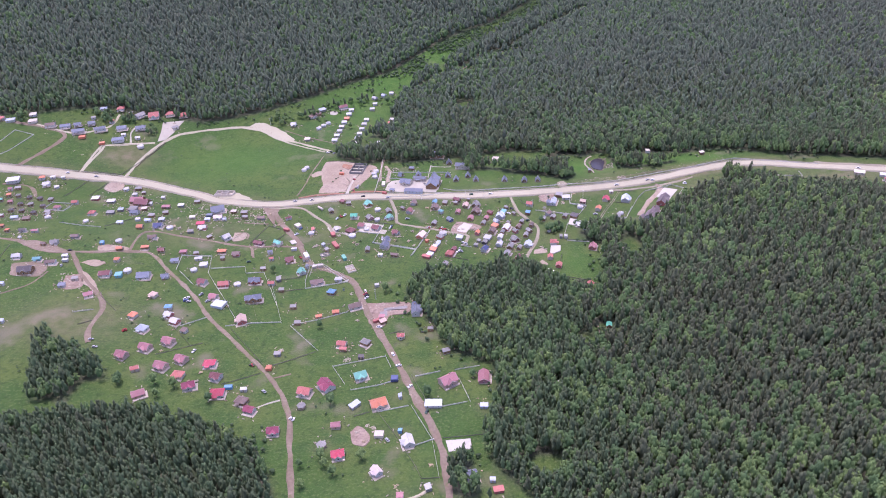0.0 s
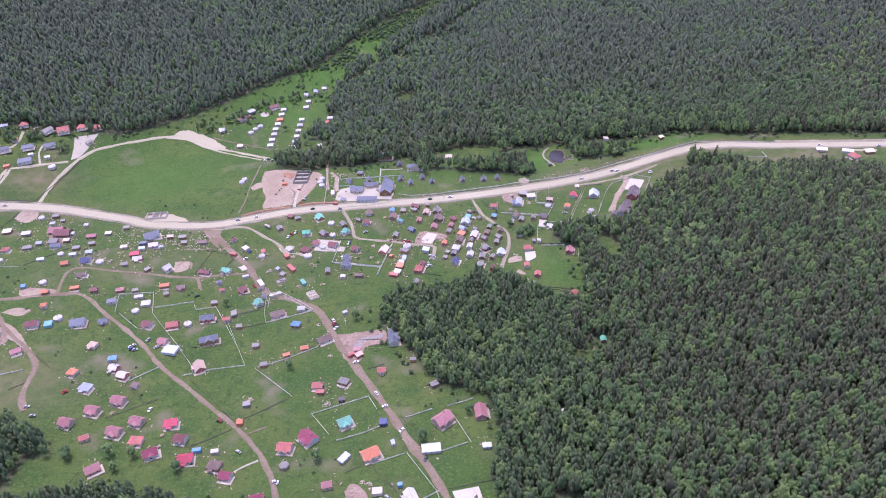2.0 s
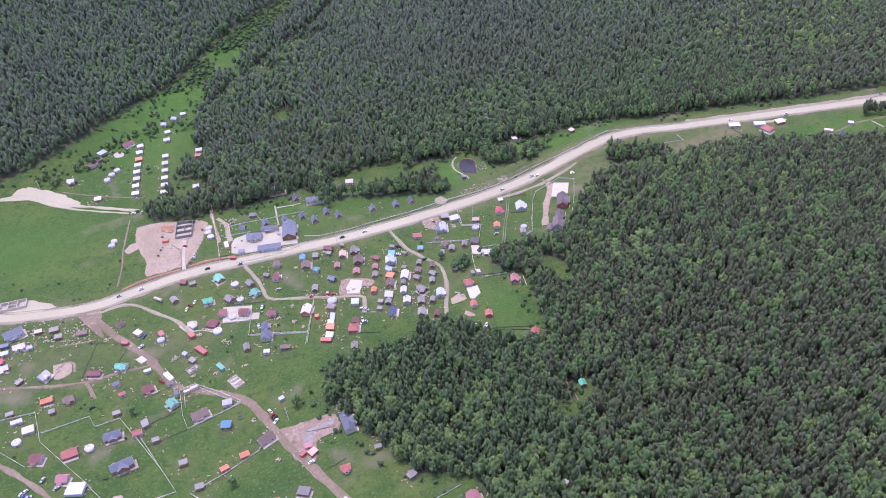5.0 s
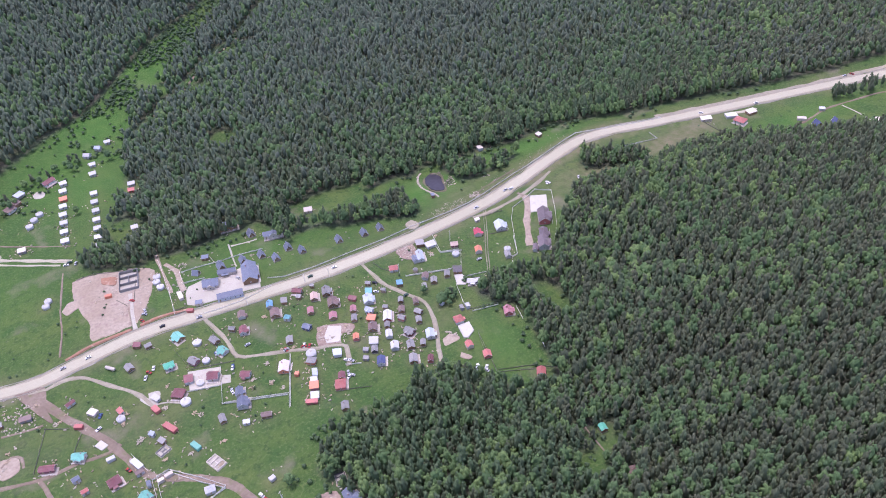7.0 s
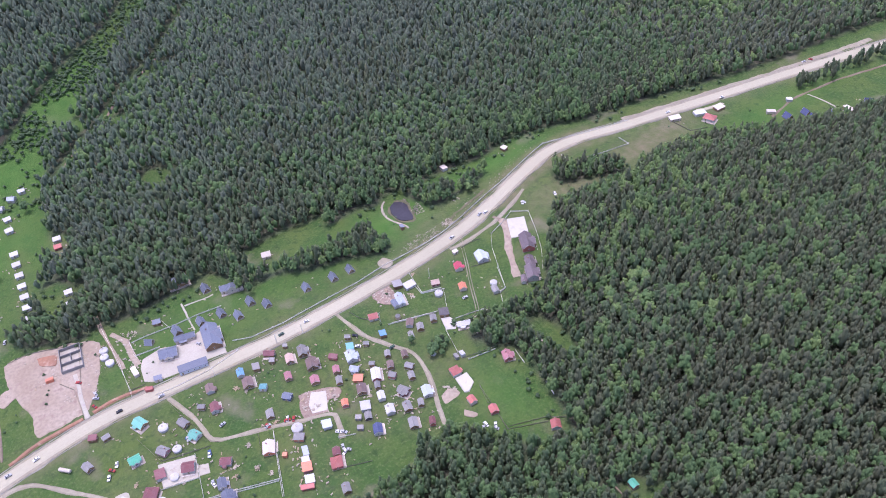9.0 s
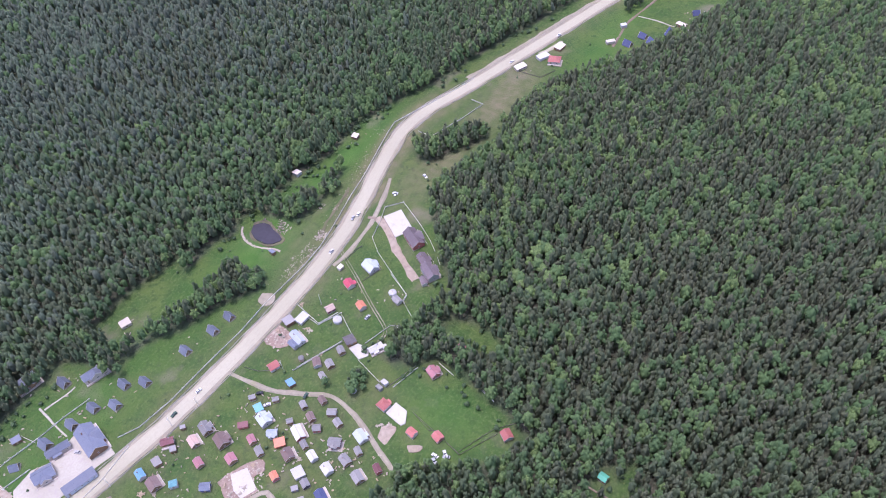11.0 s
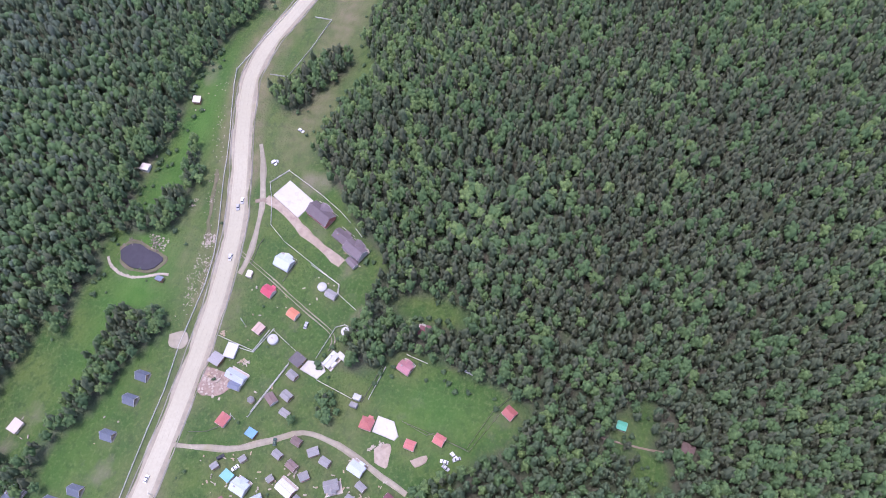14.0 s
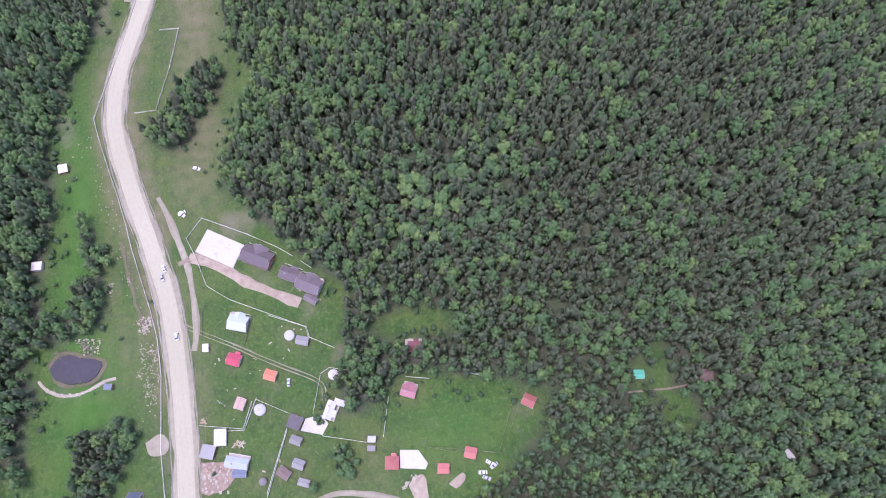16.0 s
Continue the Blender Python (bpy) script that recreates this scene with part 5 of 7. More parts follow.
house("s", -28.7, 561.8, 69, 3.8, 4.2, "W", "W")
house("s", -32.6, 550.4, 69, 5.2, 4.9, "W", "W")
house("s", -35.8, 547.2, 153, 7.1, 2.5, "R", "R")
house("g", -13.5, 555.6, 68, 4.8, 4.3, "M", "B")
house("h", -16.7, 550.0, 68, 7.0, 6.3, "R", "R")
house("s", -8.5, 574.2, 72, 5.6, 5.3, "L", "W")
house("g", -20.7, 534.0, 72, 5.6, 4.5, "G", "B")
yurt(-79.6, 612.6, 141, 4.8, 4.8, "W", "W")
yurt(-87.6, 597.1, 141, 4.7, 4.7, "W", "W")
yurt(-22.3, 582.6, 141, 6.2, 6.2, "W", "W")
container(-35.7, 571.8, 141, 2.4, 2.4, "O", "O")
house("g", -89.4, 641.3, 110, 7.6, 6.1, "T2", "B")
house("s", -113.8, 648.8, 148, 4.9, 3.7, "M", "B")
house("g", -107.7, 644.4, 5, 4.4, 3.5, "G", "B")
house("g", -122.1, 631.9, 107, 5.5, 4.7, "G", "B")
house("x", -100.4, 620.1, 177, 6.5, 5.2, "N", "W")
house("g", -86.3, 615.7, 121, 6.2, 5.5, "G", "P")
house("s", -92.9, 603.0, 79, 6.5, 5.5, "M", "W")
house("h", -101.0, 595.0, 142, 7.5, 6.8, "M", "B")
house("s", -134.0, 600.2, 108, 5.0, 3.0, "R", "W")
house("g", -61.4, 552.3, 161, 6.0, 3.6, "B", "B")
house("g", -84.1, 563.0, 88, 5.7, 4.0, "G", "B")
container(-115.6, 590.7, 111, 5.5, 3.3, "R", "R")
yurt(-80.3, 630.5, 148, 5.4, 5.4, "W", "W")
yurt(-99.0, 587.0, 148, 6.1, 6.1, "W", "W")
yurt(-134.8, 594.9, 149, 5.0, 5.0, "W", "W")
tank(-132.5, 638.4, 131, 6.8, 2.7, "C", "C")
house("g", -158.6, 621.6, 23, 5.8, 2.9, "M", "W")
container(-148.2, 607.9, 128, 5.4, 4.3, "C", "C")
container(-111.6, 573.2, 119, 9.3, 3.3, "R", "R")
container(-102.4, 552.9, 113, 6.4, 2.9, "T2", "T2")
foundation(-118.9, 560.0, 24, 6.9, 4.8, "G", "G")
foundation(-95.6, 537.0, 113, 9.6, 6.3, "C", "C")
house("s", -118.0, 566.2, 120, 4.6, 3.2, "G", "B")
house("s", -121.8, 574.0, 128, 3.4, 2.7, "L", "W")
house("x", -160.3, 578.8, 150, 7.5, 4.9, "T2", "C")
house("g", -176.8, 579.2, 157, 8.7, 4.4, "M", "P")
house("g", -164.4, 564.3, 10, 4.2, 3.4, "S", "W")
house("g", -161.5, 554.1, 9, 3.9, 2.9, "R", "W")
house("g", -146.6, 552.4, 11, 7.0, 6.3, "M", "B")
container(-145.4, 568.7, 4, 4.5, 2.3, "W", "W")
house("s", -130.8, 541.6, 89, 3.9, 2.3, "S", "W")
house("g", -133.8, 534.1, 114, 6.5, 5.8, "T2", "W")
house("s", -133.4, 551.5, 10, 4.8, 2.4, "B", "W")
house("h", -103.4, 521.0, 173, 5.7, 4.5, "W", "W")
house("s", -183.3, 623.2, 170, 7.0, 3.5, "B", "G")
container(-157.1, 601.3, 149, 4.9, 2.5, "R", "R")
container(-133.6, 558.0, 113, 8.4, 3.4, "W", "W")
container(-120.1, 542.1, 9, 4.4, 2.0, "C", "C")
container(-124.7, 540.7, 9, 3.5, 1.6, "C", "C")
house("g", -225.9, 641.6, 16, 12.3, 9.2, "S", "W")
house("s", -245.3, 627.6, 177, 5.5, 3.3, "C", "C")
house("g", -230.5, 606.5, 180, 7.5, 5.3, "W", "R")
house("s", -238.9, 599.0, 0, 5.2, 3.1, "G", "G")
house("x", -206.0, 588.6, 43, 6.7, 6.1, "W", "W")
house("h", -204.1, 565.2, 1, 7.3, 4.4, "O", "B")
house("g", -191.7, 561.6, 1, 6.2, 5.2, "B", "R")
house("s", -201.2, 555.0, 1, 3.7, 3.0, "G", "B")
house("s", -213.9, 544.9, 1, 6.7, 5.0, "W", "W")
house("s", -220.3, 553.7, 1, 6.5, 2.6, "W", "W")
house("g", -209.1, 520.7, 158, 7.5, 6.0, "M", "W")
house("g", -191.8, 517.9, 1, 8.5, 6.4, "R", "R")
house("g", -195.7, 500.9, 158, 6.6, 5.6, "P", "C")
container(-189.4, 491.4, 158, 9.6, 7.7, "L", "W")
house("x", -168.7, 522.4, 180, 9.7, 6.3, "S", "R")
house("g", -155.3, 519.0, 178, 5.3, 4.2, "R", "W")
house("s", -165.6, 539.6, 179, 4.5, 2.7, "G", "B")
house("g", -119.9, 518.5, 10, 10.1, 6.1, "B", "W")
house("h", -106.8, 504.2, 159, 6.1, 5.5, "U", "B")
house("x", -164.9, 497.8, 8, 12.7, 6.4, "S", "B")
house("s", -150.6, 524.8, 100, 5.8, 4.1, "G", "G")
house("s", -146.0, 509.7, 178, 4.2, 2.9, "G", "B")
house("s", -200.7, 635.0, 177, 6.2, 3.7, "G", "B")
house("s", -210.6, 637.5, 176, 5.0, 3.0, "C", "B")
house("s", -215.3, 621.8, 178, 3.6, 2.5, "L", "W")
container(-231.1, 631.3, 177, 5.1, 3.6, "S", "S")
yurt(-181.6, 518.4, 0, 5.4, 5.4, "W", "W")
yurt(-220.1, 537.8, 1, 5.3, 5.3, "W", "W")
foundation(-228.3, 677.8, 173, 17.7, 8.0, "C", "C")
house("s", -435.2, 697.9, 9, 12.0, 8.4, "W", "W")
house("h", -411.0, 705.3, 9, 5.8, 4.7, "O", "W")
house("g", -404.3, 697.4, 9, 7.0, 5.6, "W", "W")
house("s", -401.8, 707.8, 9, 4.9, 2.9, "W", "W")
house("s", -392.4, 708.7, 9, 3.7, 2.2, "W", "W")
house("h", -430.5, 675.1, 11, 4.4, 3.9, "O", "B")
house("h", -424.4, 663.5, 11, 4.6, 4.1, "P", "B")
house("h", -433.7, 665.2, 12, 3.8, 3.5, "T2", "B")
house("s", -427.1, 687.5, 10, 5.7, 3.4, "G", "B")
house("g", -432.9, 684.7, 10, 4.0, 3.2, "P", "W")
house("h", -422.1, 675.4, 10, 4.2, 3.8, "G", "B")
house("h", -411.2, 673.9, 10, 4.7, 4.2, "K", "B")
house("h", -401.7, 673.8, 9, 4.5, 4.0, "K", "B")
house("h", -391.8, 673.4, 7, 4.8, 4.3, "G", "B")
house("h", -405.5, 662.0, 9, 4.9, 4.4, "G", "B")
house("h", -414.3, 660.9, 10, 4.8, 4.3, "K", "B")
house("h", -416.7, 647.6, 9, 4.5, 4.1, "K", "B")
house("h", -407.3, 648.1, 7, 4.6, 4.1, "K", "B")
house("h", -395.3, 645.0, 4, 4.7, 4.3, "K", "B")
house("h", -393.5, 660.1, 6, 4.7, 4.3, "K", "B")
house("g", -418.9, 635.6, 8, 3.6, 2.9, "W", "R")
house("g", -405.9, 632.0, 5, 6.7, 4.0, "L", "W")
house("s", -394.9, 630.3, 2, 6.9, 4.8, "B", "B")
house("h", -379.7, 657.8, 3, 6.3, 5.1, "P", "W")
house("h", -380.7, 640.8, 0, 4.9, 4.4, "G", "B")
yurt(-377.8, 634.7, 179, 5.7, 4.5, "W", "W")
house("g", -368.0, 669.5, 2, 6.0, 4.8, "R", "W")
house("s", -351.9, 678.5, 1, 7.4, 5.9, "W", "R")
house("h", -341.5, 643.3, 176, 6.6, 6.0, "R", "W")
house("s", -334.6, 671.9, 176, 7.9, 4.7, "W", "G")
house("g", -308.8, 670.1, 174, 12.9, 9.0, "P", "B")
house("s", -306.8, 651.4, 175, 7.8, 6.3, "G", "G")
house("s", -294.8, 662.4, 174, 4.5, 3.2, "W", "W")
yurt(-329.0, 697.0, 0, 5.5, 5.5, "W", "W")
house("s", -317.1, 697.4, 178, 6.4, 3.8, "G", "B")
house("s", -316.8, 685.2, 176, 4.6, 3.2, "W", "W")
house("s", -276.9, 653.0, 175, 8.1, 4.0, "P", "B")
house("s", -263.6, 655.2, 174, 5.5, 3.8, "W", "G")
house("g", -270.3, 610.7, 179, 8.1, 6.4, "U2", "W")
house("g", -283.1, 622.5, 178, 5.6, 3.9, "L", "W")
yurt(-293.7, 626.3, 177, 5.0, 5.0, "W", "W")
house("s", -271.4, 623.8, 178, 5.4, 3.8, "L", "W")
house("g", -285.3, 608.1, 179, 5.7, 5.1, "O", "B")
yurt(-259.1, 606.7, 180, 5.9, 4.7, "W", "W")
house("s", -306.4, 618.2, 178, 6.0, 3.0, "L", "W")
yurt(-294.0, 581.5, 1, 5.4, 5.4, "W", "W")
house("g", -288.3, 567.4, 2, 5.9, 4.1, "O", "B")
house("s", -306.1, 576.9, 2, 3.6, 3.2, "U", "U")
house("g", -333.1, 588.2, 1, 7.0, 4.2, "B", "G")
yurt(-339.0, 624.1, 178, 4.7, 4.7, "W", "W")
house("g", -345.5, 576.7, 2, 6.6, 5.3, "G", "W")
house("g", -353.1, 573.4, 2, 4.4, 3.1, "B", "B")
house("h", -406.4, 610.6, 2, 4.1, 3.7, "O", "B")
house("h", -396.2, 600.2, 1, 3.7, 3.3, "O", "B")
house("g", -383.1, 600.5, 1, 6.4, 3.5, "K", "W")
house("g", -372.2, 599.4, 0, 6.0, 3.3, "P", "W")
house("s", -296.0, 650.4, 175, 5.2, 3.6, "C", "B")
house("s", -317.6, 650.0, 175, 5.2, 3.6, "L", "G")
house("s", -324.6, 643.5, 176, 7.7, 3.8, "G", "G")
house("g", -366.0, 553.3, 2, 7.3, 5.5, "W", "W")
house("g", -348.2, 549.6, 2, 6.6, 4.0, "T", "T")
house("g", -335.6, 545.2, 2, 8.9, 4.9, "B", "W")
house("x", -349.4, 532.2, 2, 11.7, 8.2, "K", "B")
house("s", -328.0, 554.8, 2, 5.0, 3.0, "W", "W")
house("h", -284.9, 550.6, 2, 4.7, 4.5, "O", "C")
house("g", -287.0, 529.9, 2, 9.2, 6.9, "M", "W")
house("s", -276.2, 528.8, 2, 5.6, 5.1, "T", "T")
house("g", -256.4, 528.1, 2, 10.2, 8.7, "S", "W")
house("g", -239.7, 527.8, 2, 6.1, 4.9, "S", "W")
house("s", -238.6, 550.4, 2, 6.7, 4.0, "S", "W")
house("g", -268.2, 588.3, 1, 7.7, 4.2, "B", "W")
house("h", -268.4, 570.1, 2, 6.8, 3.8, "O", "B")
house("g", -253.9, 566.0, 2, 5.5, 4.9, "M", "B")
house("h", -235.2, 563.5, 2, 6.1, 4.3, "P", "B")
yurt(-271.5, 535.3, 2, 6.1, 6.1, "W", "W")
container(-325.4, 548.7, 2, 4.5, 2.7, "W", "W")
house("s", -360.2, 514.2, 2, 3.7, 2.9, "L", "W")
house("s", -339.0, 467.2, 1, 3.6, 2.9, "L", "W")
house("s", -314.3, 513.4, 2, 5.7, 4.0, "S", "W")
house("g", -289.7, 501.6, 21, 6.9, 5.5, "P", "C")
house("h", -241.3, 502.4, 153, 6.1, 5.5, "P2", "C")
house("h", -225.6, 487.0, 1, 5.7, 4.6, "U", "W")
house("g", -222.7, 477.7, 153, 6.5, 5.5, "W", "R")
house("g", -216.0, 469.8, 153, 6.9, 5.9, "W", "R")
house("s", -206.6, 459.3, 153, 5.1, 4.4, "B", "W")
house("h", -248.2, 476.4, 154, 6.3, 5.7, "O", "C")
house("h", -236.6, 461.0, 154, 8.2, 6.4, "L", "W")
house("s", -307.8, 522.6, 2, 5.2, 3.1, "G", "C")
house("x", -241.3, 431.4, 155, 8.4, 6.6, "P", "P2")
house("x", -227.9, 439.8, 155, 8.6, 6.7, "P", "P2")
house("x", -214.0, 446.7, 154, 8.7, 6.8, "P", "P2")
house("x", -199.8, 427.4, 154, 8.5, 6.6, "P", "P2")
house("x", -211.5, 420.4, 155, 9.0, 7.0, "P", "P2")
house("g", -228.0, 417.3, 18, 5.7, 4.5, "R", "C")
house("h", -197.7, 411.5, 167, 8.2, 6.4, "R", "C")
house("x", -187.9, 400.8, 16, 8.8, 6.8, "M2", "W")
house("h", -179.7, 423.1, 0, 8.4, 6.6, "R2", "W")
house("x", -172.2, 409.8, 160, 7.7, 6.0, "M", "W")
house("h", -167.7, 393.6, 180, 9.3, 7.3, "R2", "W")
house("g", -217.9, 392.7, 25, 8.6, 6.7, "P", "P2")
house("h", -150.6, 386.3, 159, 8.1, 6.3, "B", "B")
house("g", -143.8, 377.6, 159, 7.3, 5.7, "M2", "W")
house("s", -151.4, 396.9, 179, 4.4, 2.4, "W", "W")
house("x", -125.5, 358.7, 4, 7.7, 6.0, "M2", "W")
container(-161.9, 399.6, 179, 5.1, 2.6, "U", "U")
house("g", -168.4, 471.9, 108, 9.1, 7.3, "P2", "R")
house("s", -133.3, 487.0, 177, 4.7, 3.3, "G", "B")
house("g", -112.6, 473.6, 13, 4.7, 3.3, "O", "R")
house("g", -100.7, 478.2, 4, 5.3, 4.0, "O", "R")
house("s", -127.1, 467.1, 177, 4.8, 3.3, "G", "B")
house("g", -92.3, 440.4, 168, 6.8, 5.3, "R", "C")
house("s", -90.8, 434.6, 168, 5.4, 2.7, "R", "B")
house("h", -75.9, 441.0, 148, 6.8, 5.3, "G", "B")
house("s", -77.7, 425.5, 176, 3.9, 2.7, "K", "K")
house("g", -87.3, 484.4, 21, 9.6, 6.2, "B", "W")
house("s", -66.5, 469.5, 175, 4.3, 3.5, "P", "C")
house("x", -41.9, 475.6, 90, 13.4, 6.6, "S", "W")
foundation(-41.6, 491.8, 82, 7.4, 5.4, "K", "K")
container(-70.2, 465.4, 28, 4.6, 2.3, "R", "R")
house("s", -65.2, 464.2, 30, 5.2, 3.8, "P2", "B")
house("x", -51.6, 446.1, 175, 5.5, 4.3, "R", "C")
house("s", -31.1, 452.4, 175, 4.1, 2.4, "G", "B")
container(-138.9, 418.0, 178, 3.8, 3.8, "O", "O")
container(-53.9, 402.0, 176, 4.4, 4.4, "U2", "U2")
house("s", -135.7, 432.5, 177, 4.7, 3.3, "G", "G")
house("x", -111.2, 392.9, 163, 8.8, 6.9, "R", "C")
house("x", -97.8, 397.8, 127, 10.8, 8.4, "M2", "W")
house("x", -76.5, 406.0, 19, 8.4, 7.1, "T2", "W")
house("x", -62.9, 378.8, 18, 10.4, 8.1, "O", "C")
house("s", -77.7, 378.8, 46, 7.4, 4.1, "L", "W")
house("s", -49.5, 384.8, 99, 3.7, 2.4, "L", "W")
house("g", -87.7, 361.3, 3, 6.0, 4.7, "P", "P2")
house("x", -83.8, 337.3, 10, 8.0, 6.2, "R2", "W")
house("x", -43.0, 345.1, 105, 8.6, 6.7, "W", "W")
container(-48.1, 354.4, 176, 2.6, 2.4, "U", "B")
house("x", -60.1, 322.9, 124, 6.6, 5.2, "W2", "W")
house("x", -19.1, 396.5, 32, 11.2, 8.8, "P", "P2")
house("g", 3.8, 398.8, 88, 10.5, 7.3, "P", "P")
house("s", -28.4, 376.3, 176, 10.9, 6.0, "L", "W")
house("s", 2.9, 372.3, 176, 5.2, 3.1, "L", "L")
house("x", -8.2, 316.4, 10, 9.9, 7.4, "S", "W")
house("s", 5.1, 313.0, 177, 3.3, 2.3, "L", "L")
house("s", 7.9, 305.8, 9, 5.9, 3.6, "R", "R")
house("s", -46.1, 304.6, 177, 4.0, 3.6, "P", "W")
house("s", -30.8, 309.8, 106, 4.5, 3.6, "W", "G")
gazebo(-94.4, 345.4, 177, 5.9, 5.9, "G", "C")
container(-60.7, 352.2, 176, 5.5, 4.4, "C", "C")
gazebo(-111.4, 379.7, 177, 5.4, 5.4, "G", "G")
house("h", -368.7, 825.0, 11, 8.0, 7.2, "R", "W")
house("s", -385.8, 822.0, 11, 7.4, 5.2, "L", "W")
house("g", -347.1, 817.2, 51, 10.5, 7.4, "G", "W")
house("x", -332.4, 818.9, 10, 11.0, 9.9, "R", "W")
house("h", -317.4, 825.1, 10, 8.6, 7.8, "R", "C")
house("h", -303.7, 825.9, 10, 8.1, 7.3, "R", "C")
house("s", -372.2, 802.3, 10, 5.4, 4.3, "R", "W")
house("s", -391.7, 805.2, 10, 4.8, 3.4, "G", "W")
house("g", -359.2, 792.7, 10, 9.9, 6.9, "S", "W")
house("g", -341.0, 796.6, 10, 10.5, 6.3, "S", "W")
house("g", -379.6, 786.8, 17, 11.8, 5.9, "S", "W")
house("g", -399.3, 779.8, 10, 12.3, 6.1, "S", "W")
house("g", -414.4, 786.0, 10, 10.2, 6.1, "S", "W")
house("g", -403.6, 791.1, 10, 7.1, 5.0, "S", "W")
house("g", -429.3, 785.5, 10, 10.2, 6.1, "B", "W")
house("g", -390.7, 795.7, 10, 7.4, 5.2, "S", "W")
house("s", -451.3, 799.8, 10, 7.1, 6.4, "C", "W")
house("s", -448.1, 789.1, 10, 8.6, 6.9, "C", "C")
house("s", -469.5, 786.8, 10, 9.5, 5.7, "L", "W")
house("g", -478.5, 788.1, 10, 6.2, 4.9, "R", "W")
house("s", -358.0, 772.9, 10, 12.4, 7.4, "S", "W")
house("s", -339.9, 779.8, 10, 5.1, 3.5, "W", "W")
house("s", -354.9, 782.6, 10, 4.8, 2.9, "W", "W")
house("s", -306.9, 803.3, 42, 7.1, 5.0, "G", "C")
container(-393.6, 772.3, 10, 6.5, 5.2, "O", "O")
container(-372.1, 765.8, 10, 5.4, 4.3, "O", "O")
yurt(-334.0, 766.9, 9, 6.7, 6.7, "W", "W")
house("s", -125.6, 862.4, 1, 5.8, 4.6, "W", "W")
house("s", -127.5, 852.3, 179, 5.8, 4.6, "W", "W")
house("s", -129.0, 841.5, 176, 6.1, 4.9, "O", "O")
house("s", -130.8, 831.9, 175, 5.8, 4.6, "W", "W")
house("s", -132.6, 820.8, 174, 5.7, 4.6, "W", "W")
house("s", -133.7, 809.6, 173, 5.7, 4.6, "W", "W")
house("s", -135.3, 798.1, 172, 5.7, 4.5, "W", "W")
house("s", -136.5, 786.3, 172, 5.9, 4.7, "W", "W")
house("s", -102.3, 864.4, 177, 5.6, 4.5, "W", "W")
house("s", -99.9, 877.5, 180, 5.3, 4.2, "W", "W")
house("s", -106.6, 836.3, 173, 5.5, 4.4, "W", "W")
house("s", -108.3, 824.2, 172, 5.5, 4.4, "W", "W")
house("s", -109.6, 811.8, 172, 5.4, 4.3, "W", "W")
house("s", -111.2, 799.6, 172, 5.4, 4.3, "W", "W")
house("s", -112.6, 788.1, 172, 5.6, 4.5, "W", "W")
house("s", -114.1, 776.9, 172, 5.5, 4.4, "W", "W")
house("s", -115.1, 766.3, 172, 4.9, 3.9, "W", "W")
house("g", -101.1, 891.6, 147, 5.8, 5.3, "W", "W")
house("g", -90.8, 898.2, 144, 5.7, 5.2, "L", "W")
house("g", -82.2, 903.1, 174, 5.1, 4.6, "W", "W")
house("s", -77.8, 832.6, 169, 5.6, 4.4, "W", "W")
house("s", -88.2, 773.2, 172, 5.2, 4.2, "W", "W")
house("s", -90.6, 761.9, 172, 4.6, 3.7, "W", "W")
house("g", -185.7, 827.2, 166, 6.2, 5.6, "W", "W")
house("g", -135.6, 868.6, 28, 10.3, 6.2, "M", "W")
house("s", -167.1, 846.1, 33, 8.3, 6.7, "B", "W")
house("s", -158.2, 860.8, 33, 7.5, 6.0, "L", "G")
house("s", -161.5, 851.8, 33, 5.8, 4.7, "B", "B")
house("s", -166.2, 792.5, 174, 5.9, 4.7, "C", "G")
yurt(-157.3, 819.7, 177, 5.5, 5.5, "W", "W")
yurt(-153.1, 826.4, 177, 5.5, 5.5, "W", "W")
yurt(-148.5, 831.7, 178, 5.5, 5.5, "W", "W")
yurt(-159.4, 720.4, 172, 4.9, 4.9, "W", "W")
yurt(-157.3, 725.1, 172, 4.9, 4.9, "W", "W")
house("s", -79.8, 823.7, 170, 5.2, 4.1, "R", "R")
house("x", -31.2, 674.0, 77, 18.9, 10.4, "S", "B")
house("g", -44.0, 684.4, 162, 12.6, 5.0, "S", "C")
house("x", -56.8, 679.5, 160, 11.0, 8.4, "S", "C")
house("s", -49.2, 660.2, 167, 17.3, 5.6, "S", "L")
house("s", -69.2, 665.3, 160, 4.8, 3.4, "S", "C")
house("s", -52.7, 708.6, 161, 5.0, 3.7, "S", "B")
foundation(-105.0, 715.2, 79, 19.6, 12.7, "G", "G")
yurt(-87.2, 708.1, 140, 5.1, 5.1, "W", "W")
yurt(-88.7, 702.7, 140, 5.1, 5.1, "W", "W")
yurt(-87.5, 696.2, 140, 5.0, 5.0, "W", "W")
a_frame(-62.7, 696.7, 140, 4.9, 4.4, "S", "B")
container(-78.1, 679.2, 90, 7.5, 3.0, "C", "C")
container(-120.5, 706.5, 169, 4.3, 2.2, "O", "O")
container(-76.2, 661.3, 153, 4.1, 2.5, "R", "R")
a_frame(-45.7, 694.0, 92, 8.3, 7.5, "S", "B")
a_frame(-30.6, 691.6, 90, 7.6, 6.9, "S", "B")
a_frame(-17.6, 689.8, 90, 7.7, 6.9, "S", "B")
a_frame(-9.9, 681.0, 89, 7.5, 6.8, "S", "B")
a_frame(1.3, 687.0, 88, 7.7, 6.9, "S", "B")
a_frame(8.6, 678.2, 88, 7.6, 6.8, "S", "B")
a_frame(35.1, 674.4, 86, 7.6, 6.9, "S", "B")
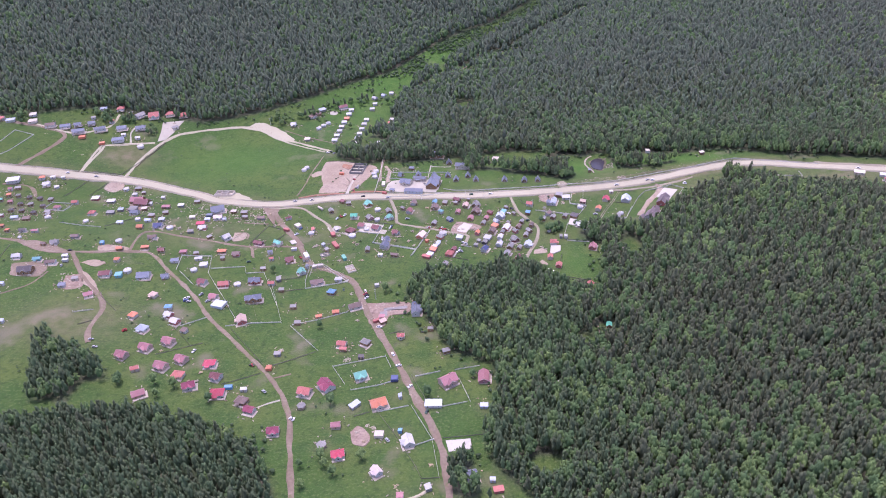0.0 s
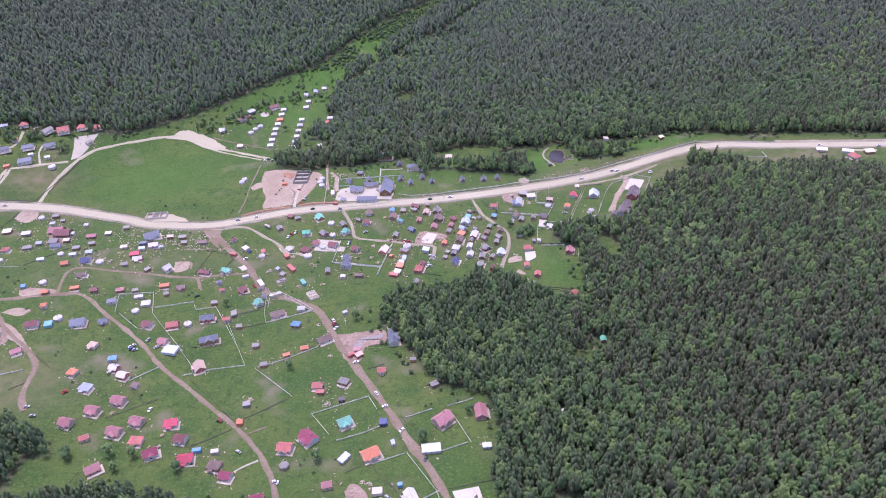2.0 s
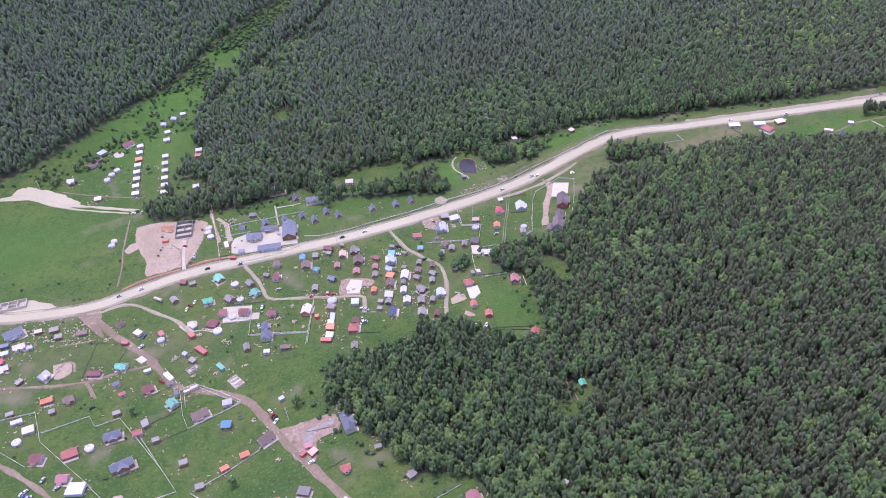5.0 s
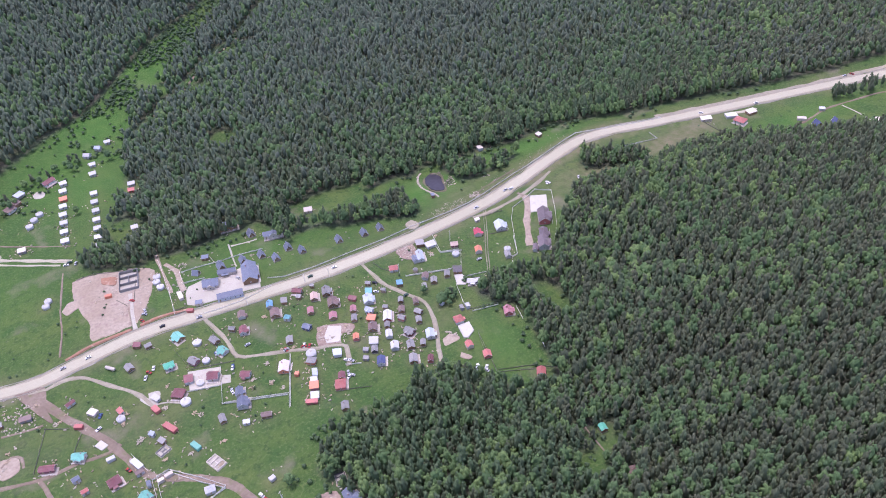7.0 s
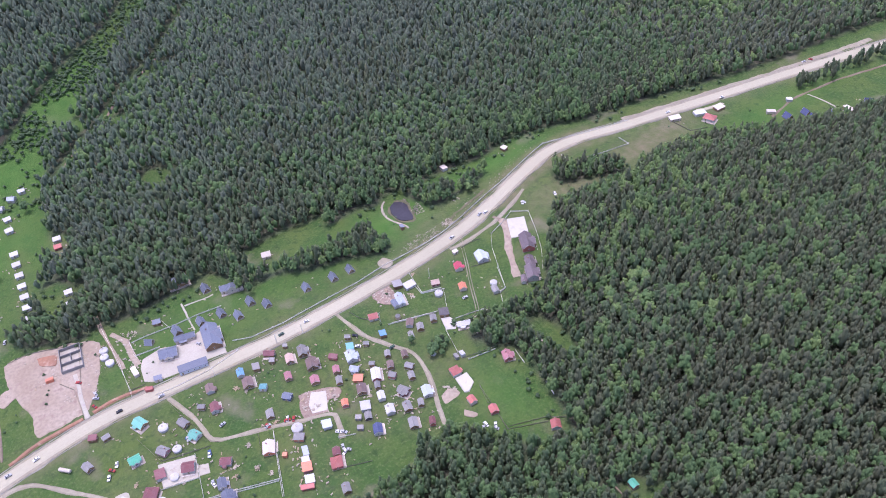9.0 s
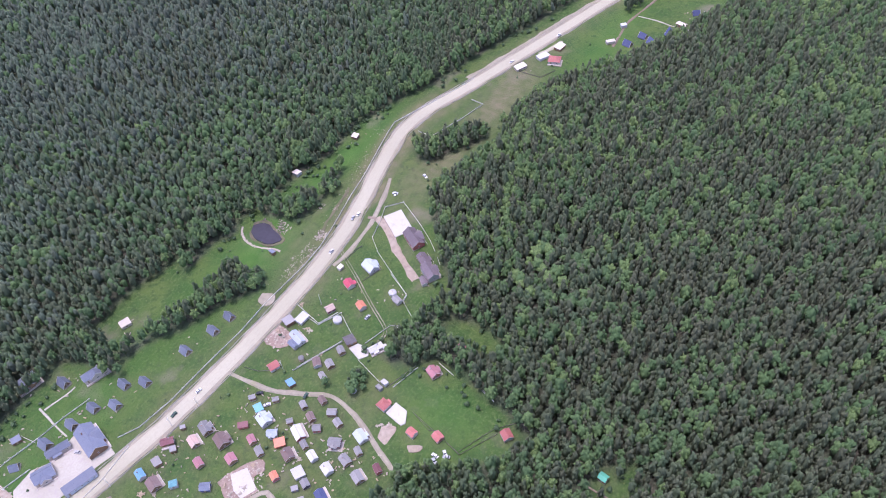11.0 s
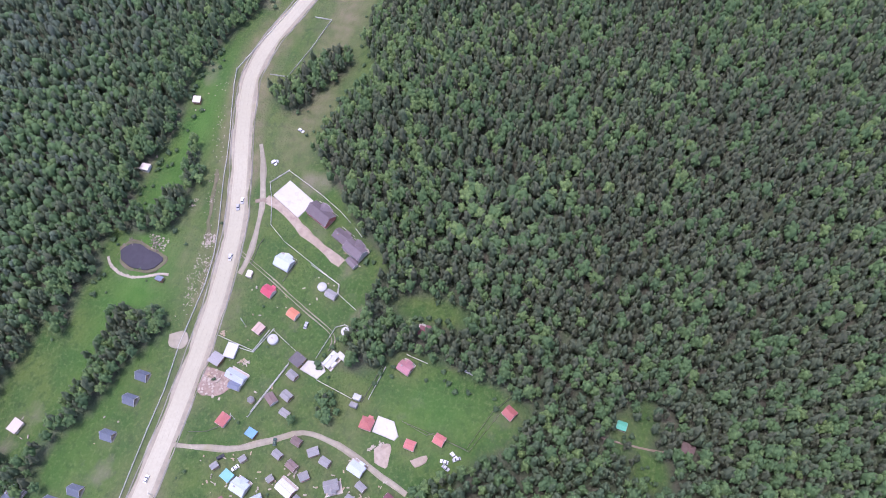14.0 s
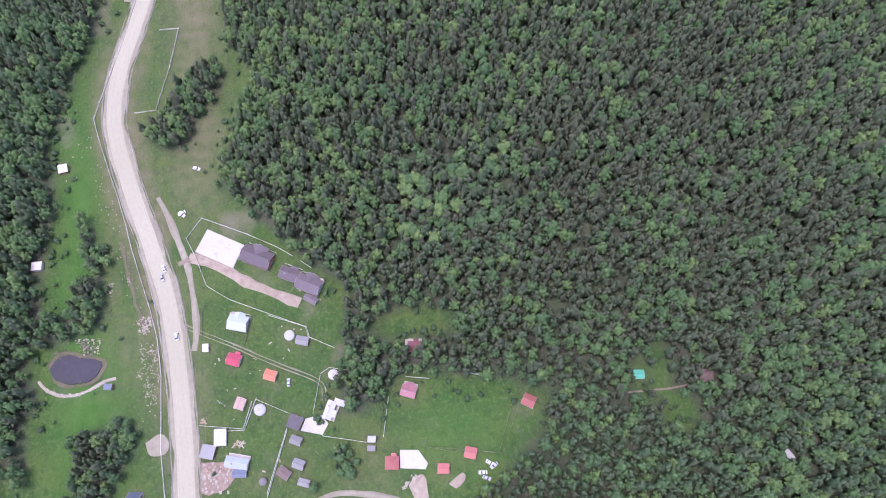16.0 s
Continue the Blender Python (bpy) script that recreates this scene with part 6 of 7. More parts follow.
a_frame(53.3, 671.1, 85, 7.7, 6.9, "S", "B")
a_frame(65.5, 670.2, 84, 7.4, 6.6, "S", "B")
house("x", -2.8, 705.8, 166, 14.6, 5.8, "S", "C")
a_frame(-16.3, 716.8, 90, 8.2, 7.3, "S", "B")
house("x", -28.2, 734.0, 172, 12.8, 8.0, "S", "B")
house("h", 367.8, 629.4, 110, 9.3, 7.9, "R", "W")
container(367.8, 639.2, 155, 9.2, 5.5, "W", "W")
house("s", 348.4, 647.1, 158, 9.1, 5.0, "C", "C")
house("s", 384.4, 634.3, 175, 8.3, 5.8, "C", "B")
a_frame(412.5, 592.1, 80, 8.2, 7.4, "U2", "B")
a_frame(426.8, 586.5, 78, 7.7, 6.9, "U2", "B")
a_frame(419.8, 576.1, 62, 8.9, 8.0, "U2", "B")
a_frame(433.2, 566.6, 56, 11.4, 10.3, "U2", "B")
a_frame(472.2, 564.0, 127, 7.2, 6.4, "U2", "B")
house("s", 450.3, 566.3, 81, 8.2, 4.9, "C", "B")
container(432.3, 605.4, 137, 4.4, 3.5, "W", "W")
container(408.4, 604.2, 138, 6.7, 3.4, "C", "C")

house("s", -356.8, 819.9, 48, 4.3, 2.6, "G", "B")
yurt(-394.4, 695.1, 0, 4.8, 4.8, "W", "W")
house("s", -383.9, 647.5, -2, 5.8, 3.5, "G", "B")
yurt(-379.7, 587.5, 0, 3.2, 3.2, "W", "W")
house("s", -309.2, 688.2, 178, 3.7, 2.6, "G", "B")
house("s", -286.5, 675.5, 169, 3.8, 2.6, "W", "W")
house("g", -302.2, 664.0, 168, 14.0, 10.1, "M", "B")
house("s", -250.4, 661.9, 178, 5.5, 3.3, "G", "B")
house("g", -301.8, 641.8, 172, 8.1, 5.8, "S", "W")
house("s", -283.8, 634.0, 175, 6.1, 3.7, "G", "B")
house("s", -273.0, 639.4, 181, 5.3, 3.2, "G", "B")
house("s", -234.4, 614.1, 180, 7.5, 4.5, "R2", "B")
house("x", -221.7, 625.5, 182, 7.7, 5.5, "W2", "W")
house("s", -230.5, 622.4, 177, 5.1, 3.1, "L", "W")
house("s", -220.2, 589.1, 45, 4.7, 2.8, "G", "B")
house("s", -198.0, 625.8, 173, 5.1, 3.1, "G", "B")
house("s", -224.3, 561.8, 3, 4.5, 2.7, "G", "B")
house("s", -113.6, 599.1, 115, 5.9, 3.5, "W", "W")
house("s", -73.0, 553.4, 161, 4.0, 2.6, "W", "W")
container(-72.8, 510.6, 15, 3.2, 2.6, "W", "W")
house("h", -20.3, 427.3, 20, 5.3, 4.1, "G", "B")


# ---- yards, paving, water ----
patch("bare_earth", [(-139.9, 737.2), (-129.0, 738.4), (-109.9, 732.4), (-89.9, 723.6), (-88.7, 709.7), (-99.3, 683.7), (-107.4, 672.3), (-111.0, 669.4), (-132.1, 669.7), (-139.5, 671.8), (-137.2, 687.3), (-140.7, 704.4), (-142.1, 721.6)], MAT_EARTH, "bare reddish earth of a building site", wobble=0.4)
patch("yard", [(-71.4, 686.9), (-59.1, 688.6), (-49.5, 683.1), (-30.4, 686.6), (-22.7, 682.3), (-28.5, 658.4), (-41.8, 661.2), (-58, 662.7), (-71.1, 664.8), (-76.8, 669.5), (-74.7, 681.5)], MAT_PALE, "pale paved hotel yard", wobble=0)
patch("concrete_pad", [(185.6, 636), (174.6, 618), (164, 624.3), (174.9, 642.4)], MAT_SLAB, "clean white concrete pad beside the guest house", lift=0.3, wobble=0)
patch("terrace", [(90.7, 595), (91.5, 587.8), (87.3, 584.8), (82.6, 587.9), (85.6, 597.6)], MAT_SLAB, "white paved terrace", lift=0.35, wobble=0)
patch("concrete_pad", [(72.4, 554.8), (71.4, 546.7), (65.1, 543), (62.7, 544.4), (64.5, 555.6)], MAT_SLAB, "white concrete slab beside a red-roofed house", lift=0.35, wobble=0)
patch("concrete_pad", [(-4.4, 599.8), (3.1, 595.3), (-2.8, 583), (-10.9, 586.2), (-10, 592.2)], MAT_SLAB, "pale slab of a house under construction", lift=0.3, wobble=0)
patch("bare_earth", [(-11, 602.6), (-3.8, 601), (9.7, 593.4), (7.1, 586.8), (0.6, 588.7), (-3.5, 581.8), (-13.9, 585.3), (-16.6, 589.2)], MAT_CHURNED, "trampled earth of a building plot")
patch("yard", [(-241.6, 815.4), (-234.4, 820), (-217.5, 828.5), (-195.2, 814.2), (-181.4, 796.2), (-191.8, 792), (-221.3, 813.7)], MAT_ROAD, "pale gravel parking by the campsite")
patch("yard", [(-322.1, 812.1), (-301, 819.2), (-307.6, 795.1), (-313.5, 782.8), (-320.2, 778.6), (-320.4, 796.1)], MAT_PALE, "pale paved square among the northern houses", wobble=0)
patch("concrete_pad", [(-21.1, 345.7), (-6.3, 346.4), (-5.4, 338), (-19.3, 336.4)], MAT_SLAB, "white building slab beside the lane", lift=0.35, wobble=0)
patch("bare_earth", [(-239, 676.9), (-237.1, 684), (-220.3, 681.9), (-200.5, 664.4), (-214.5, 663.9), (-225.9, 667.2)], MAT_ROAD, "gravel lay-by beside the highway")
patch("bare_earth", [(-189.1, 651.7), (-170.9, 646.4), (-171.9, 628.3), (-170.2, 614.3), (-177.2, 625.1)], MAT_LANE, "worn earth at the road junction")
patch("bare_earth", [(-78.5, 489), (-62, 488.6), (-47, 487.6), (-47.5, 474.5), (-60.5, 472.6), (-64.5, 459.5), (-73, 461.5), (-80, 480)], MAT_CHURNED, "churned brown earth of a building plot")
patch("concrete_pad", [(-66, 481.6), (-48.4, 483.4), (-48.2, 480), (-65.8, 478)], MAT_GREYSLAB, "long pale concrete strip on the building plot", lift=0.3, wobble=0)
patch("concrete_pad", [(-68.6, 477.4), (-62.9, 477.7), (-62.6, 471.6), (-68.4, 471.4)], MAT_GREYSLAB, "poured slab on the building plot", lift=0.3, wobble=0)
patch("bare_earth", [(-309.6, 574.1), (-297.9, 576.1), (-281.9, 570.2), (-287.5, 563.9), (-305, 565.8)], MAT_EARTH, "bare earth beside a lane")
patch("bare_earth", [(-313.5, 547.4), (-304.8, 552.4), (-293.7, 548.8), (-299.6, 542.3)], MAT_EARTH, "bare earth beside a lane")
patch("bare_earth", [(-377.2, 579), (-365, 583), (-347.2, 574.7), (-325.4, 562.7), (-333.9, 561), (-359, 566.2)], MAT_LANE, "bare earth of a farmyard")
patch("bare_earth", [(-307.4, 535.2), (-302, 532.7), (-288.7, 516), (-285.3, 504.7), (-293, 512.1), (-301.5, 519.5)], MAT_EARTH, "bare earth at the lane head")
patch("yard", [(77, 641.4), (75.4, 628.2), (66, 629.1), (63.9, 641.5)], MAT_CHURNED, "builders yard with rubble by the highway")
patch("yard", [(-117, 606.6), (-111.1, 605.5), (-111.1, 600.5), (-117.5, 599.5)], MAT_PALE, "pale gravel yard")
patch("yard", [(-92, 610.8), (-73.4, 604), (-77.4, 589.5), (-95, 595.2)], MAT_PALE, "paved courtyard between two houses", wobble=0)
patch("yard", [(-75, 596.6), (-69.9, 594.3), (-71.6, 588), (-76.8, 590)], MAT_PALE, "paved courtyard beside a house", wobble=0)
patch("concrete_pad", [(-147.8, 585.9), (-144.8, 580.1), (-148.8, 578.1), (-152, 583.6)], MAT_SLAB, "white flat slab on the grass", lift=0.4, wobble=0)
patch("yard", [(-120.9, 606.7), (-112.6, 596.3), (-116.6, 594.5), (-122.6, 604.2)], MAT_PALE, "pale drive beside a lane")
patch("bare_earth", [(-149.4, 859.2), (-144.7, 862.2), (-139.9, 857.7), (-142.9, 852.7), (-148.9, 854.1)], MAT_PALE, "round paved terrace")
patch("bare_earth", [(-352.7, 699.4), (-347, 710.5), (-335.5, 708.4), (-334, 697.1), (-341.3, 691.8)], MAT_EARTH, "bare earth plot by the highway")
patch("bare_earth", [(-421.7, 694.6), (-413.7, 691.5), (-406.9, 680.3), (-408.2, 676.8), (-415.9, 688.2)], MAT_LANE, "bare earth between the cabins")
patch("bare_earth", [(-320.3, 677.6), (-305, 680.4), (-295.5, 657.6), (-305.1, 640.3)], MAT_LANE, "trampled farmyard earth")
patch("bare_earth", [(-201.6, 599.6), (-191.5, 597.9), (-190.2, 588.1), (-199.8, 584.8)], MAT_EARTH, "sandy earth beside a white house")
patch("bare_earth", [(-121.9, 729.7), (-112.1, 725.2), (-112.4, 719.5), (-114.5, 716.9), (-121.7, 722.4)], MAT_REDEARTH, "red heap of dug earth on the building site", lift=0.5)
patch("bare_earth", [(-151, 709.8), (-146.5, 715.6), (-140, 715.2), (-136, 708.8), (-142.1, 706.6), (-148.2, 704.3)], MAT_EARTH, "earth spilled on the meadow beside the site", lift=0.25)
patch("bare_earth", [(-318.5, 529.5), (-306.9, 529.9), (-299.6, 514.4), (-312.3, 510.3)], MAT_CHURNED, "earth of a building plot")
patch("bare_earth", [(-367.6, 544.4), (-348.1, 547.8), (-335.9, 539.9), (-339.6, 527.6), (-360.4, 528.4)], MAT_LANE, "farmyard earth round a large house")
patch("bare_earth", [(-78.3, 356.3), (-73.6, 361.2), (-66.7, 353.8), (-68.5, 345.4), (-76.1, 346.7)], MAT_CHURNED, "sandy building plot")
patch("bare_earth", [(51.2, 550.6), (57.8, 552.1), (61.2, 545.8), (54.6, 544.3), (49.7, 545)], MAT_EARTH, "sandy trodden ground")
patch("bare_earth", [(55.7, 535.1), (59.8, 528.4), (56.6, 527.7), (53.3, 532.1)], MAT_EARTH, "sandy trodden ground")
patch("bare_earth", [(88.4, 666.0), (91.8, 659.0), (87.5, 655.4), (82.6, 657.0), (82.6, 663.8)], MAT_SHOULDER, "pale rubble platform beside the highway fence", lift=0.5, wobble=0.15)
patch("bank", [(126.9, 712.1), (132.0, 708.3), (134.3, 703.8), (132.8, 695.6), (128.1, 683.9), (123.2, 683.6), (118.2, 687.9), (116.8, 695.3), (116.9, 702.6), (120.9, 708.6)], MAT_BANK, "muddy grassy bank round the pond", lift=0.2, wobble=0.5)
patch("water", [(126.5, 709.8), (130.5, 706.6), (132.3, 702.9), (131.1, 696), (127.4, 686.3), (123.6, 686), (119.7, 689.6), (118.6, 695.8), (118.7, 701.9), (121.8, 706.9)], MAT_WATER, "dark still water of a small pond", lift=1.0)
tagged(new("path", ribbon("path", [(184.2, 677.6), (170.2, 674.5), (156.5, 671.4), (139.7, 666.4)], 3.4, MAT_BANK, 0.16, 0.8)), "strip of dug brown earth beside the fence", "path", kind="structure")
tagged(new("path", ribbon("path", [(121.5, 714.2), (117.4, 711), (114.1, 704.8), (113.3, 697.5), (114.9, 690.8), (117.8, 684.7), (118.8, 679.2)], 1.9, MAT_RUBBLE, 0.18, 0.3)), "curved pale stone path round the pond", "path", kind="structure")
tagged(new("path", ribbon("path", [(-33.8, 715.4), (-35.4, 701.9), (-36.5, 688.3)], 1.6, MAT_PALE, 0.18, 0.3)), "pale paved path on the hotel lawn", "path", kind="structure")
tagged(new("path", ribbon("path", [(-33, 712.4), (-20.1, 709.7), (-14.4, 709.7)], 1.6, MAT_PALE, 0.18, 0.3)), "pale paved path on the hotel lawn", "path", kind="structure")
tagged(new("path", ribbon("path", [(-156, 661.8), (-140.5, 665.9), (-126.5, 666.6), (-113.8, 666.6)], 3.4, MAT_REDEARTH, 0.6, 0.3)), "reddish dug verge beside the highway", "path", kind="structure")
tagged(new("path", ribbon("path", [(-107.9, 667.5), (-97.6, 668.1), (-86.9, 667.2), (-76.5, 664.2)], 3.0, MAT_REDEARTH, 0.6, 0.3)), "reddish dug verge beside the highway", "path", kind="structure")
tagged(new("path", ribbon("path", [(-158.7, 666.8), (-153.8, 691.1), (-151.7, 711.5), (-144, 751.1)], 1.6, MAT_LANE, 0.18, 0.3)), "faint worn path over the meadow", "path", kind="structure")
tagged(new("path", ribbon("path", [(-81.3, 744.1), (-82.6, 721.9), (-82.5, 702.7), (-82.6, 687)], 3.2, MAT_EARTH, 0.18, 0.3)), "bare strip beside the hotel fence", "path", kind="structure")
tagged(new("path", ribbon("path", [(-79.2, 719.6), (-74.2, 708.1), (-74.5, 694.8), (-74.2, 684.1)], 5.0, MAT_EARTH, 0.18, 0.3)), "dusty drive behind the hotel", "path", kind="structure")
tagged(new("path", ribbon("path", [(-111.8, 664.9), (-110.3, 680.6), (-108.1, 692.4), (-107.4, 702.2)], 4.0, MAT_PALE, 0.3, 0.2)), "pale concrete ramp into the building site", "path", kind="structure")
tagged(new("path", ribbon("path", [(404.9, 601), (417.5, 602.2), (438.2, 605.1), (455.3, 602.9), (484.8, 598.7), (531.9, 586.2), (560.5, 576.7)], 2.6, MAT_LANE, 0.18, 0.3)), "dirt track to the dark-blue cabins", "path", kind="structure")
tagged(new("path", ribbon("path", [(450.7, 601.7), (451.3, 579.9), (442.7, 555.8)], 1.4, MAT_PALE, 0.18, 0.3)), "pale path between the cabins", "path", kind="structure")
tagged(new("path", ribbon("path", [(85.3, 458.2), (84.8, 444.3), (84.6, 431.7), (85.6, 420)], 1.2, MAT_LANE, 0.18, 0.3)), "footpath to the forest hut", "path", kind="structure")
tagged(new("path", ribbon("path", [(-193.4, 816.2), (-171.2, 803.1), (-134.1, 779.9)], 1.6, MAT_LANE, 0.18, 0.3)), "path across the campsite", "path", kind="structure")
tagged(new("path", ribbon("path", [(-192, 793.3), (-169.6, 777.7), (-143.8, 761.4)], 2.4, MAT_ROAD, 0.18, 0.3)), "gravel track past the campsite", "path", kind="structure")
tagged(new("path", ribbon("path", [(-139.7, 381.3), (-133.3, 385), (-126.5, 387.6)], 1.6, MAT_PALE, 0.18, 0.3)), "pale drive to a house", "path", kind="structure")
tagged(new("path", ribbon("path", [(-115.1, 595.5), (-107.8, 593.5), (-102.2, 589.2)], 1.6, MAT_PALE, 0.18, 0.3)), "pale drive to a house", "path", kind="structure")
tagged(new("path", ribbon("path", [(-199.2, 593.7), (-193.7, 599), (-188.8, 595.5), (-188.6, 587.6)], 2.4, MAT_LANE, 0.18, 0.3)), "curved dirt drive", "path", kind="structure")
tagged(new("path", ribbon("path", [(-182.2, 572.8), (-180.3, 568.1), (-178.8, 560.3)], 2.0, MAT_LANE, 0.18, 0.3)), "short dirt drive", "path", kind="structure")
tagged(new("path", ribbon("path", [(-197.3, 617.5), (-184.8, 615), (-175.1, 614.4)], 2.2, MAT_LANE, 0.18, 0.3)), "dirt track behind the yards", "path", kind="structure")
tagged(new("path", ribbon("path", [(-444, 693.8), (-430.4, 694.6), (-417.5, 692.4), (-407.7, 680.1)], 2.4, MAT_LANE, 0.18, 0.3)), "dirt track among the cabins", "path", kind="structure")
tagged(new("path", ribbon("path", [(-357.4, 502.8), (-346.7, 510.6), (-339.6, 517.2), (-333.7, 534.5)], 1.6, MAT_LANE, 0.18, 0.3)), "faint track over the pasture", "path", kind="structure")
tagged(new("path", ribbon("path", [(-28.7, 310.6), (-35.5, 305.9), (-42.3, 303.4)], 2.2, MAT_ROAD, 0.18, 0.3)), "pale drive", "path", kind="structure")
tagged(new("path", ribbon("path", [(-135.1, 408.8), (-125.7, 412.1), (-123.3, 412.9)], 1.6, MAT_LANE, 0.18, 0.3)), "worn path", "path", kind="structure")
tagged(new("path", ribbon("path", [(319.1, 674.7), (348.2, 666.4), (378.9, 658.7), (410.6, 651), (442.5, 642.7), (476.7, 635.4), (511.8, 627.8), (561.4, 618.1)], 7.0, MAT_SHOULDER, 0.18, 0.3)), "dug gravel strip north of the highway", "path", kind="structure")
tagged(new("path", ribbon("path", [(370.8, 644.8), (377.2, 641.2), (389.1, 637.8), (393.1, 636.7)], 4.0, MAT_ROAD, 0.18, 0.3)), "gravel forecourt by the highway", "path", kind="structure")
tagged(new("path", ribbon("path", [(169.5, 650.3), (171, 646.6), (171.2, 641)], 3.5, MAT_LANE, 0.18, 0.3)), "dusty gateway from the highway", "path", kind="structure")
tagged(new("path", ribbon("path", [(172.5, 645), (169.4, 636.5), (164.4, 629), (159.6, 622), (154.6, 614.5), (150.2, 606.5), (143.7, 594)], 5.6, MAT_EARTH, 0.18, 0.3)), "dusty earth drive of the guest house", "path", kind="structure")
tagged(new("path", ribbon("path", [(-443.9, 786.8), (-417.3, 780.4), (-403.7, 779.1), (-386.5, 785), (-371.1, 798.3), (-368.4, 816.9)], 3.5, MAT_ROAD, 0.18, 0.3)), "pale gravel street of the northern hamlet", "path", kind="structure")
tagged(new("path", ribbon("path", [(-369.1, 763.1), (-371.8, 752.9), (-379.8, 723.7)], 3.0, MAT_ROAD, 0.18, 0.3)), "pale gravel lane", "path", kind="structure")
tagged(new("path", ribbon("path", [(-345, 771.2), (-349.2, 787.8), (-347.8, 797.6)], 2.5, MAT_PALE, 0.18, 0.3)), "pale drive between houses", "path", kind="structure")
tagged(new("path", ribbon("path", [(-246.4, 592.5), (-215.5, 583.9), (-186.8, 575.5), (-181.8, 574), (-177, 557.9)], 2.6, MAT_LANE, 0.18, 0.3)), "dirt lane between plots", "path", kind="structure")

tagged(new("ditch", ribbon("ditch", [(-337.7, 723.0), (-329.3, 738.7), (-318.6, 763.4), (-312.1, 779.5)], 1.7, MAT_DITCH, 0.12, 0.5)), "dark overgrown ditch beside the road", "ditch", kind="structure")
tagged(new("ditch", ribbon("ditch", [(-387.1, 721.3), (-368.1, 720.7), (-354.4, 720.0), (-341.0, 720.8)], 1.7, MAT_DITCH, 0.12, 0.5)), "dark overgrown ditch beside the road", "ditch", kind="structure")
tagged(new("ditch", ribbon("ditch", [(-382.0, 722.1), (-376.5, 740.4), (-372.6, 755.4)], 1.7, MAT_DITCH, 0.12, 0.5)), "dark overgrown ditch beside the road", "ditch", kind="structure")


# ---- fences ----
fence([(-136.9, 737.4), (-124.9, 737.2), (-108, 729.4), (-98.2, 723), (-103.1, 704.7), (-106.8, 691.7)], False)
fence([(-116.7, 700.7), (-111.4, 690.9), (-111.9, 680.2), (-113, 665.4)], False)
fence([(-81.3, 743.3), (-82.6, 721.1), (-82.9, 694.2), (-86.1, 663.6)])
fence([(-72.5, 704.8), (-73.2, 690.5), (-73.9, 693.6)])
fence([(-86.3, 668.6), (-77, 667.4)], False)
fence([(321.4, 670.3), (294.5, 677.6), (268.9, 686.1), (251.7, 691.5), (241.2, 689.1), (221.8, 683.5), (206.9, 678.9), (192.3, 675), (179.8, 672.2), (164.4, 667.9), (149.3, 663.6), (134.7, 660.3), (117.5, 658.6), (84.2, 659.0), (61.6, 657.2), (42, 657.6), (25.1, 657.6), (9, 657.4), (-11.6, 659.5), (-22, 664.5)])
fence([(191.3, 638.4), (182, 646.2), (171.6, 641.7), (157.1, 637), (149.1, 626.4), (140.5, 609.2), (131.9, 591.8), (127.3, 590.8)])
fence([(191.3, 638.4), (186.3, 629), (179.3, 616), (171, 602.4), (165.8, 595.5)])
fence([(163.1, 592), (159.2, 587.4)])
fence([(109.1, 587), (92.4, 591.5)])
fence([(101.5, 616), (93.7, 601.9)])
fence([(87.3, 603.4), (60.5, 613.5)])
fence([(93.1, 641.7), (89.4, 622.6), (101.2, 618.2)])
fence([(82.2, 587.8), (77.2, 569)])
fence([(76.6, 564.1), (96.2, 559)], False)
fence([(103.9, 549.2), (101.7, 538.5)])
fence([(139.5, 609), (132.2, 592.2), (127.4, 591.4), (120.8, 579.9)])
fence([(109.7, 587), (112, 582.8), (109.8, 574)])
fence([(133.4, 639.6), (144, 639.4), (148.6, 638.1)], False)
fence([(127.5, 620.5), (139.9, 616.4)], False)
fence([(72, 541.7), (65.8, 510.3)], False)
fence([(67.1, 511.4), (85.8, 503.7), (97.2, 494.4)], False)
fence([(102.4, 520.4), (100, 512.6)])
fence([(252.3, 670.8), (252.5, 660.2), (277.7, 652.8), (299.2, 648.1), (299.5, 658.5)])
fence([(-174.2, 610.8), (-184.2, 580.1)], False)
fence([(-174.8, 610.6), (-162.2, 603.6)], False)
fence([(-166.1, 577.3), (-156.6, 597)], False)
fence([(-127.3, 529.5), (-126.2, 545.2), (-119.5, 546.3), (-105.3, 531.8), (-95.6, 520.2), (-104.3, 516.4)])
fence([(-129.3, 550.6), (-130, 531.1)], False)
fence([(-134.9, 566.8), (-129.3, 550.6)])
fence([(-96.1, 594.8), (-77.7, 589.1)])
fence([(-73.3, 603.7), (-80.9, 574.6)])
fence([(-80.9, 574.6), (-45.5, 560.6)])
fence([(-33.7, 589.4), (-48.4, 551.2)])
fence([(-94.4, 632.6), (-89.4, 611.2), (-64, 603.2)], False)
fence([(-71.1, 644.7), (-63.3, 605.5)], False)
fence([(-40.3, 594.5), (-45.3, 580.7)], False)
fence([(-44.8, 561.5), (-65.5, 569.8), (-79.9, 575)])
fence([(-33.2, 590), (-47.5, 551.3)])
fence([(-7.7, 563.7), (1, 559.5)])
fence([(-14.9, 545.9), (-1.3, 540)], False)
fence([(-210.9, 559.3), (-207.9, 534.3), (-194.3, 511.1), (-181.7, 490.1)])
fence([(-207.3, 541.1), (-181, 544.3), (-178.3, 534.7), (-164.4, 536), (-155.2, 513.5), (-145.9, 489.6)])
fence([(-235.6, 560.1), (-210.9, 559.3)])
fence([(-230.7, 536.5), (-215.6, 518.3)])
